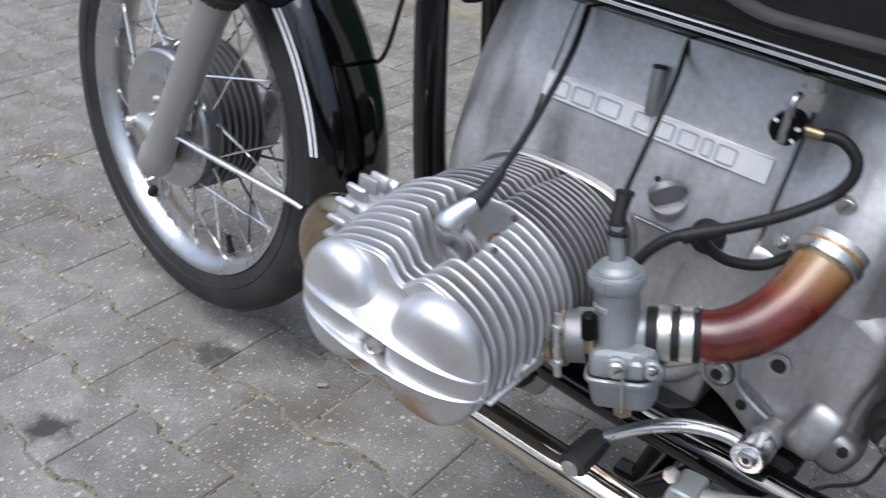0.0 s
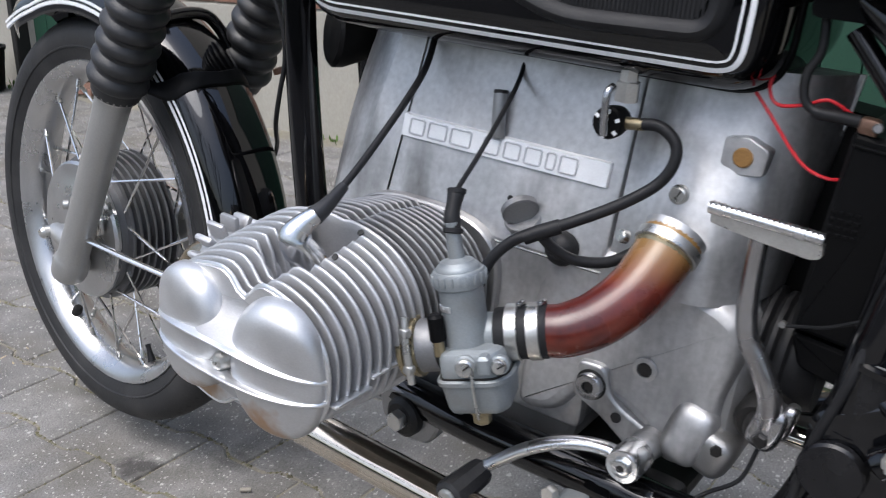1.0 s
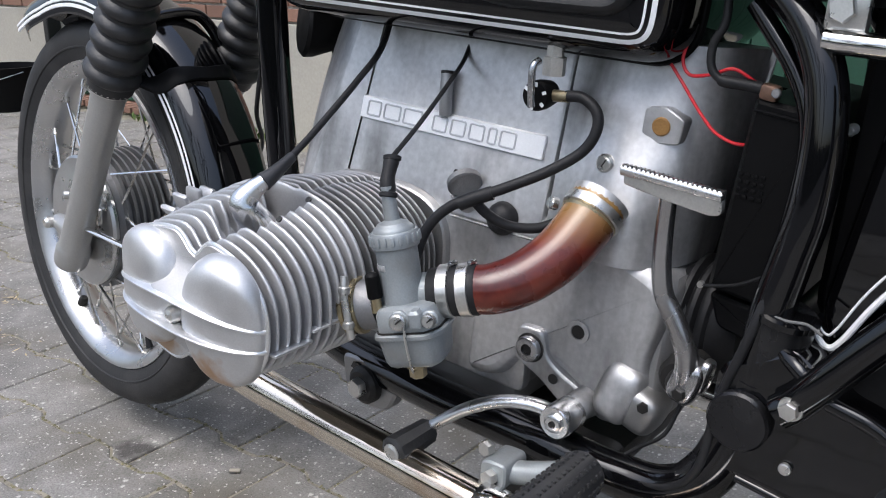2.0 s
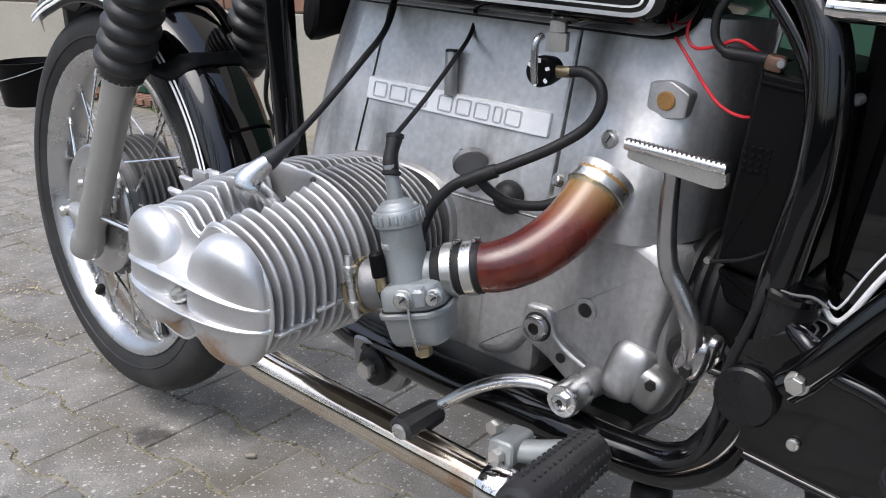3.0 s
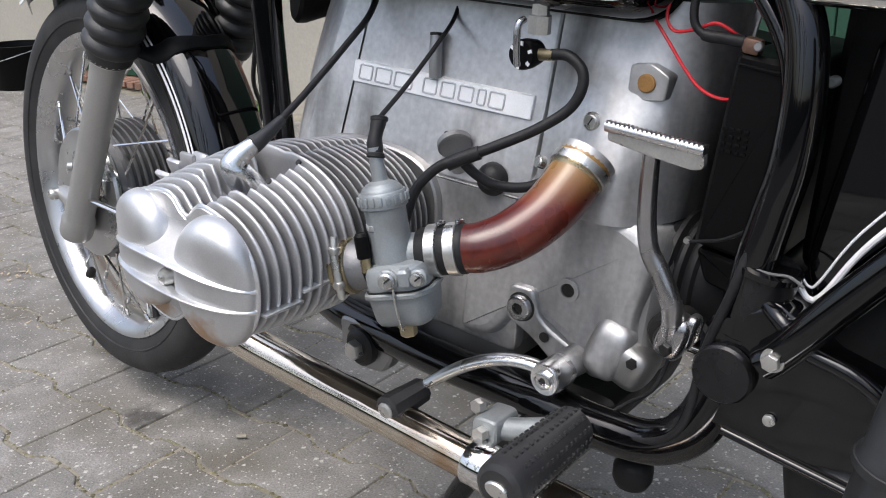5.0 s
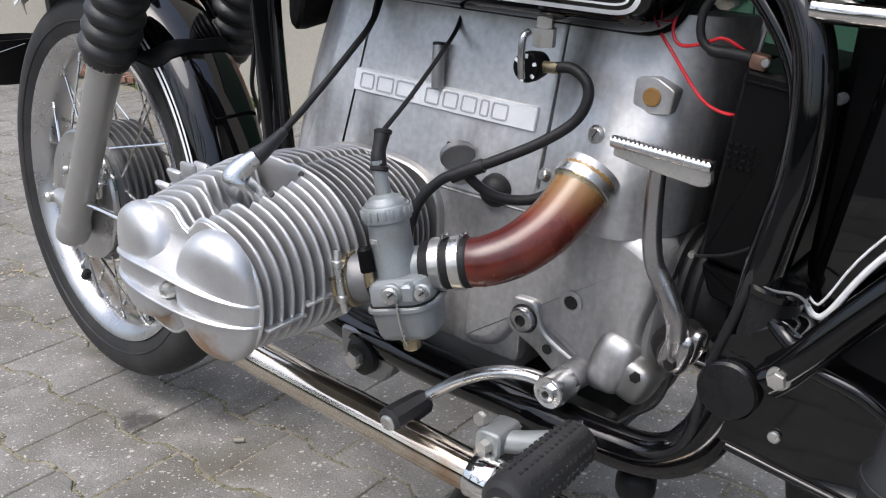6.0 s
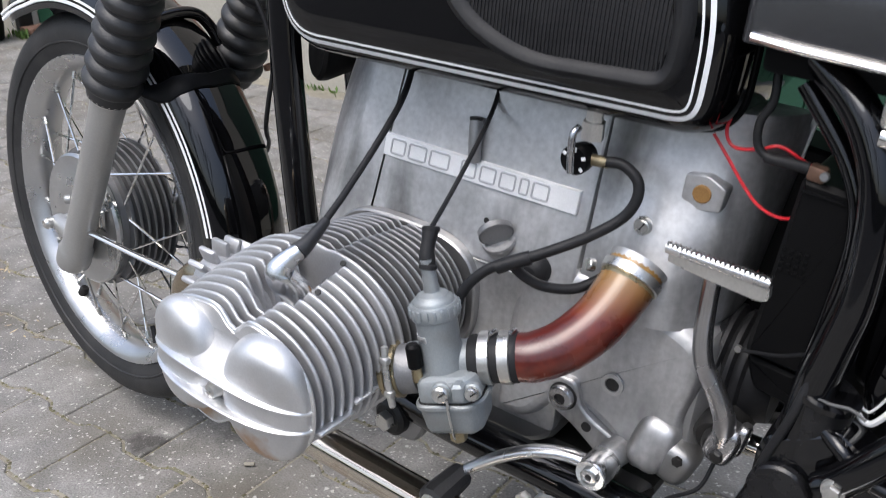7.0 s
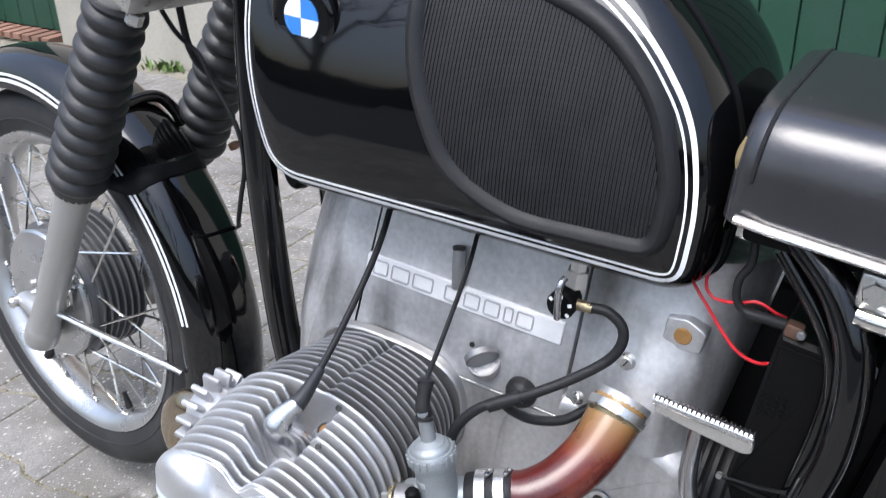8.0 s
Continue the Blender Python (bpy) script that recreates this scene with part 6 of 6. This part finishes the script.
def paver_outline():
    """One interlocking double-T stone round the origin."""
    hx, hy, wob = PX / 2 - 0.0016, PY / 2 - 0.0034, 0.0088

    def edge(u):
        return hy + wob * (0.5 - 0.5 * math.tanh(4.2 * math.cos(math.pi * u)) / math.tanh(4.2)) * 2 - wob

    top = [(hx * u, edge(abs(u) * 1.0)) for u in (1, 0.9, 0.72, 0.6, 0.5, 0.4, 0.28, 0, -0.28, -0.4, -0.5, -0.6, -0.72, -0.9, -1)]
    return top + [(-x, -y) for x, y in top]


OUT = [Vector(q) for q in paver_outline()]


def paver_mesh(name, mat, bottom):
    bm = bmesh.new()
    rings = []
    for z, d in ((bottom, 0.0), (-0.0035, 0.0), (-0.0010, 0.0014), (0.0, 0.0038)):
        rings.append([bm.verts.new((q.x, q.y, z)) for q in (inset(OUT, d) if d else OUT)])
    n = len(OUT)
    for a, b in zip(rings, rings[1:]):
        for j in range(n):
            bm.faces.new((a[j], a[(j + 1) % n], b[(j + 1) % n], b[j]))
    bm.faces.new(rings[-1])
    bmesh.ops.recalc_face_normals(bm, faces=bm.faces)
    if bm.faces[-1].normal.z < 0:
        bmesh.ops.reverse_faces(bm, faces=bm.faces)
    me = bpy.data.meshes.new(name)
    bm.to_mesh(me)
    bm.free()
    me.materials.append(mat)
    return me


near_mesh = paver_mesh("paver", PAVER, -0.04)
pavement = thing("pavement", "grey interlocking concrete pavers with mossy sandy joints", "paving", kind="structure")
rng = random.Random(11)
spots = []
for r in range(-22, 16):
    y = PY0 + PY * r
    for c in range(-32, 22):
        x = PX0 + PX * c - (PX / 2 if r % 2 else 0)
        if -6.2 < x < 3.6 and -2.3 < y < 1.86:
            spots.append((abs(x + 0.15) + 1.1 * abs(y - 0.05), x, y))
spots.sort()
for i, (_, x, y) in enumerate(spots[:300]):
    ob = new("paver", near_mesh)
    ob.parent = pavement
    ob.matrix_basis = pose(x + rng.uniform(-0.0012, 0.0012), y + rng.uniform(-0.0012, 0.0012), rng.uniform(-0.0022, 0.0008), rng.uniform(-0.35, 0.35), rng.uniform(-0.3, 0.3), rng.uniform(-0.6, 0.6) + (180 if rng.random() < 0.5 else 0))
far = paver_mesh("paver_far", PAVER_FAR, -0.012)
vs = np.array([v.co[:] for v in far.vertices])
fs = [tuple(p.vertices) for p in far.polygons]
all_v, all_f = [], []
for _, x, y in spots[300:]:
    o = len(vs) * (len(all_v))
    all_v.append(vs + np.array((x + rng.uniform(-0.0012, 0.0012), y + rng.uniform(-0.0012, 0.0012), rng.uniform(-0.0022, 0.0008))))
    all_f += [tuple(o + j for j in f) for f in fs]
me = bpy.data.meshes.new("pavers_beyond")
me.from_pydata(np.concatenate(all_v).tolist(), [], all_f)
me.materials.append(PAVER_FAR)
beyond = new("pavers_beyond", me)
beyond.parent = pavement
tagged(beyond, "grey concrete pavers", kind="stuff")

# dark ground added out of view so the tank and metal reflect less light
bm = bmesh.new()
bm.faces.new([bm.verts.new(q) for q in ((-60, -60, 0.004), (60, -60, 0.004), (60, -2.2, 0.004), (-60, -2.2, 0.004))])
tagged(part("road", bm, DARK_GROUND, None, "", False), "dark ground added beyond the pavers to darken reflections", "road", kind="structure")

# ---- the building behind ----
WY = 1.93


def wall_box(name, x0, x1, y0, y1, z0, z1, mat, label, category="wall", parent=None, kind="structure", bevel=0.006):
    ob = part(name, block(((x0 + x1) / 2, (y0 + y1) / 2, (z0 + z1) / 2), (x1 - x0, y1 - y0, z1 - z0), bevel), mat, parent, "", False)
    return tagged(ob, label, category, kind=kind) if parent is None else ob


wall_box("wall_plinth_west", -9.0, -3.46, WY, WY + 0.3, -0.02, 0.50, PLASTER, "grey rendered wall base")
wall_box("wall_plinth", -2.57, 0.20, WY, WY + 0.3, -0.02, 0.50, PLASTER, "grey rendered wall base")
wall_box("wall_plinth_east", 2.40, 9.0, WY, WY + 0.3, -0.02, 0.50, PLASTER, "grey rendered wall base")
walls = []
for n, (x0, x1) in enumerate(((-9.0, -3.46), (-2.57, 0.20), (2.40, 9.0))):
    walls.append(wall_box("wall_upper_%s" % "abc"[n], x0, x1, WY + 0.012, WY + 0.29, 0.50, 2.9, MORTAR, "red-brown brick wall with pale mortar"))
wall_box("wall_lintel", -9.0, 9.0, WY + 0.02, WY + 0.28, 2.9, 4.2, MORTAR, "brick wall above the doors")
brick_me = block((0, 0, 0), (0.205, 0.03, 0.052), 0.003)
bme = bpy.data.meshes.new("brick")
brick_me.to_mesh(bme)
brick_me.free()
bme.materials.append(BRICK)
count = 0
for wob, (x0, x1) in zip(walls, ((-4.6, -3.46), (-2.57, 0.20))):
    for row in range(9):
        z = 0.535 + row * 0.063
        x = x0 + 0.105 + (0.108 if row % 2 else 0.0)
        while x < x1 - 0.10:
            ob = new("brick", bme)
            ob.parent = wob
            ob.matrix_basis = pose(x, WY + 0.012, z, 0, 0, rng.uniform(-0.4, 0.4))
            x += 0.216


def board_door(name, x0, x1, y, z0, z1, label):
    """Tongued boards on a frame."""
    d = tagged(part(name, block(((x0 + x1) / 2, y + 0.05, (z0 + z1) / 2), (x1 - x0, 0.03, z1 - z0), 0.002), GREEN, None, "", False), label, "door", kind="structure")
    n = round((x1 - x0) / 0.115)
    w = (x1 - x0) / n
    for k in range(n):
        part("board", block((x0 + w * (k + 0.5), y + 0.022, (z0 + z1) / 2), (w - 0.004, 0.022, z1 - z0), 0.004), GREEN, d, "", False)
    return d


board_door("door_1", -3.44, -2.59, WY + 0.06, 0.05, 2.9, "dark green boarded garage door")
board_door("door_2", 0.22, 2.38, WY + 0.06, 0.05, 2.9, "dark green boarded garage doors")
sill = thing("door_sill", "red brick threshold under the green door", "threshold", kind="structure")
for k in range(12):
    ob = new("brick", bme)
    ob.parent = sill
    ob.matrix_basis = pose(-3.41 + k * 0.0705, WY + 0.055, 0.030, 90, 0, 90)
tagged(wall_box("door_post", -3.50, -3.455, WY - 0.03, WY + 0.05, 0.0, 2.9, DARK, "dark iron door post"), "dark iron door post", "post", kind="structure")
part("strike_plate", block((0.60, WY + 0.068, 0.62), (0.012, 0.01, 0.012), 0.003), ENAMEL_WHITE, bpy.data.objects["door_2"])

# bucket by the wall
BK = Vector((-3.495, 1.66, 0.0))
bm = lathe(bmesh.new(), BK + Vector((0, 0, 0.001)), (0, 0, 1), [(0, 0.140), (0.005, 0.146), (0.20, 0.168), (0.212, 0.176), (0.225, 0.176), (0.226, 0.166), (0.20, 0.162), (0.02, 0.140)], 36)
bucket = part("bucket_body", bm, PLASTIC)
bucket.name = "bucket"
tagged(bucket, "black plastic bucket on the paving by the wall", "bucket")
part("handle", bar([BK + Vector((-0.172, 0, 0.205)), BK + Vector((-0.12, -0.145, 0.165)), BK + Vector((0.0, -0.190, 0.140)), BK + Vector((0.12, -0.145, 0.165)), BK + Vector((0.172, 0, 0.205))], 0.0022, 6, 8), ZINC, bucket, "thin wire handle")

# weeds along the wall and in the joints, a cigarette end, pebbles
bm = bmesh.new()
rng = random.Random(7)
for cx, cy, n, hgt in ((-1.84, 1.90, 70, 0.05), (-2.35, 1.91, 30, 0.035), (-3.40, 1.87, 50, 0.05), (-1.3, 1.91, 30, 0.03), (-2.62, 1.88, 40, 0.04)):
    for _ in range(n):
        x, y = cx + rng.gauss(0, 0.055), cy - abs(rng.gauss(0, 0.02))
        a, l, w = rng.uniform(0, 6.28), hgt * rng.uniform(0.4, 1.1), rng.uniform(0.003, 0.009)
        d = Vector((math.cos(a), math.sin(a), 0))
        s = Vector((-d.y, d.x, 0))
        o = Vector((x, y, -0.004))
        tip = o + d * l * rng.uniform(0.3, 0.9) + Vector((0, 0, l))
        mid = o + d * l * 0.25 + Vector((0, 0, l * 0.6))
        v = [bm.verts.new(q) for q in (o - s * w * 0.3, o + s * w * 0.3, mid + s * w, tip, mid - s * w)]
        bm.faces.new(v)
tagged(part("weeds", bm, GRASS), "small green weeds at the foot of the wall", "weeds", kind="stuff")
OCT = np.array([(1, 0, 0), (0, 1, 0), (-1, 0, 0), (0, -1, 0), (0, 0, 1), (0, 0, -1)], float)
OCT_F = [(0, 1, 4), (1, 2, 4), (2, 3, 4), (3, 0, 4), (1, 0, 5), (2, 1, 5), (3, 2, 5), (0, 3, 5)]


def scatter(name, count, mat, size, seed, label, category, spread):
    """Crumbs lying along the wavy and straight joints of the paving."""
    r = np.random.RandomState(seed)
    vs, fs = [], []
    for k in range(count):
        row = r.randint(-6, 12)
        if r.rand() < 0.66:
            x = r.uniform(-2.2, 1.3)
            u = ((x - PX0) / PX + (0.0 if row % 2 == 0 else 0.5)) % 1.0
            y = PY0 + PY * (row + 0.5) + 0.0088 * math.tanh(4.2 * math.cos(2 * math.pi * u)) * -1.0
        else:
            x = PX0 + PX * (r.randint(-11, 6) + 0.5 - (0.5 if row % 2 else 0.0))
            y = PY0 + PY * (row + r.uniform(-0.5, 0.5))
        s = size * r.uniform(0.4, 1.3)
        flat = np.array((s * r.uniform(0.7, 1.8), s * r.uniform(0.7, 1.8), s * r.uniform(0.4, 0.9)))
        a = r.uniform(0, 6.28)
        rot = np.array(((math.cos(a), -math.sin(a), 0), (math.sin(a), math.cos(a), 0), (0, 0, 1)))
        at = np.array((x + r.normal(0, spread), y + r.normal(0, spread), -0.003))
        vs.append((OCT * flat) @ rot.T + at)
        fs += [tuple(6 * k + q for q in f) for f in OCT_F]
    me = bpy.data.meshes.new(name)
    me.from_pydata(np.concatenate(vs).tolist(), [], fs)
    me.materials.append(mat)
    return tagged(new(name, me), label, category, kind="stuff")


MOSS = material("joint_moss", (0.145, 0.132, 0.075), 0.95, 0.0, 0.3, 20, 200, 0.3, island=0.45)
GRIT = material("pale_grit", (0.27, 0.245, 0.20), 0.9, 0.0, 0.2, 40, 200, 0.3, island=0.35)
scatter("joint_moss", 12000, MOSS, 0.0030, 3, "brown-green moss and dirt in the paving joints", "moss", 0.0022)
scatter("joint_grit", 16000, GRIT, 0.0019, 5, "pale grit in and beside the paving joints", "grit", 0.0055)
tagged(part("cigarette_end", tube(bmesh.new(), [Vector((0.285, -0.002, 0.004)), Vector((0.298, 0.008, 0.004))], 0.0034, 10), GRIT), "pale stub of a cigarette on the paving", "cigarette end")

LEAF = material("dry_leaf", (0.36, 0.29, 0.18), 0.8, 0.0, 0.25, 60, 300, 0.2, island=0.4)
bm = bmesh.new()
rng = random.Random(21)
for cx, cy in [(-0.784, 0.145), (-0.552, 0.056), (-0.752, 0.178), (-0.752, 0.127), (-0.781, 0.144), (-0.763, 0.183), (-0.43, 0.08)]:
    for _ in range(6):
        x, y, a = cx + rng.gauss(0, 0.035), cy + rng.gauss(0, 0.03), rng.uniform(0, 6.28)
        l, w, h = rng.uniform(0.003, 0.012), rng.uniform(0.0015, 0.004), rng.uniform(0.001, 0.005)
        u, s = Vector((math.cos(a), math.sin(a), 0)), Vector((-math.sin(a), math.cos(a), 0))
        o = Vector((x, y, 0.0015))
        v = [bm.verts.new(q) for q in (o - u * l, o - s * w + Vector((0, 0, h * 0.3)), o + u * l + Vector((0, 0, h)), o + s * w + Vector((0, 0, h * 0.4)))]
        bm.faces.new(v[:3])
        bm.faces.new((v[0], v[2], v[3]))
tagged(part("leaf_litter", bm, LEAF), "pale dry leaf crumbs lying on the pavers", "litter", kind="stuff")

# ---- across the yard: two bare trees seen only as reflections, and a tall dark hedge added to darken low reflections ----
HEDGE = material("added_dark_hedge", (0.028, 0.040, 0.020), 0.8, 0.0, 0.5, 4, 40, 0.6)
BARK = material("bare_tree_bark", (0.045, 0.038, 0.032), 0.9, 0.0, 0.3, 12, 80, 0.5)


def hedge(name, x0, x1, y, height, depth, label):
    bm = bmesh.new()
    nx, nz = 90, 16
    rows = []
    for i in range(nx + 1):
        x = x0 + (x1 - x0) * i / nx
        col = []
        for j in range(nz * 2 + 1):
            t = j / (nz * 2)
            if t < 0.4:
                q = Vector((x, y + depth / 2, height * t / 0.4))
            elif t < 0.6:
                q = Vector((x, y + depth / 2 - depth * (t - 0.4) / 0.2, height))
            else:
                q = Vector((x, y - depth / 2, height * (1 - t) / 0.4))
            b = 0.16 * noise.noise(q * 1.7) + 0.10 * noise.noise(q * 5.0) + 0.05 * noise.noise(q * 13.0)
            q += Vector((0.3 * b, b, b * (1.4 if q.z > 0.2 else 0.0)))
            q.z = max(q.z, -0.01)
            col.append(bm.verts.new(q))
        rows.append(col)
    for a, b in zip(rows, rows[1:]):
        for j in range(len(a) - 1):
            bm.faces.new((a[j], a[j + 1], b[j + 1], b[j]))
    return tagged(part(name, bm, HEDGE), label, "hedge", kind="stuff")


hedge("hedge", -13.0, 15.0, -9.0, 1.1, 1.0, "dark hedge added across the yard to darken low reflections")


def bare_tree(x, y, height, seed):
    """A tapered trunk whose limbs fork again and again into fine twigs."""
    r = random.Random(seed)
    tree = thing("tree", "bare leafless tree behind the hedge", "tree", "trees behind the hedge", m=pose(x, y, 0))
    trunk = bmesh.new()
    twigs = bmesh.new()

    def grow(bm, at, way, length, rad, level):
        pts = [at]
        d = way.copy()
        for _ in range(4):
            d = (d + Vector((r.uniform(-0.16, 0.16), r.uniform(-0.16, 0.16), r.uniform(-0.02, 0.12)))).normalized()
            pts.append(pts[-1] + d * length / 4)
        tube(bm, pts, lambda s: rad * (1 - 0.55 * s), 6 if level else 10)
        if level >= 4:
            return
        for k in range(3 if level else 5):
            s = pts[r.choice((2, 3, 4)) if level else 2 + k % 3]
            a = r.uniform(0, 6.28)
            out = (d + Vector((math.cos(a), math.sin(a), r.uniform(0.0, 0.7))) * 0.85).normalized()
            grow(twigs, s, out, length * r.uniform(0.55, 0.75), rad * 0.48, level + 1)

    grow(trunk, Vector((0, 0, -0.02)), Vector((0, 0, 1)), height * 0.42, height * 0.024, 0)
    part("trunk", trunk, BARK, tree)
    part("crown", twigs, BARK, tree)


bare_tree(-1.6, -10.6, 8.0, 2)
bare_tree(2.6, -10.5, 9.0, 5)
bare_tree(-6.0, -10.0, 8.5, 8)
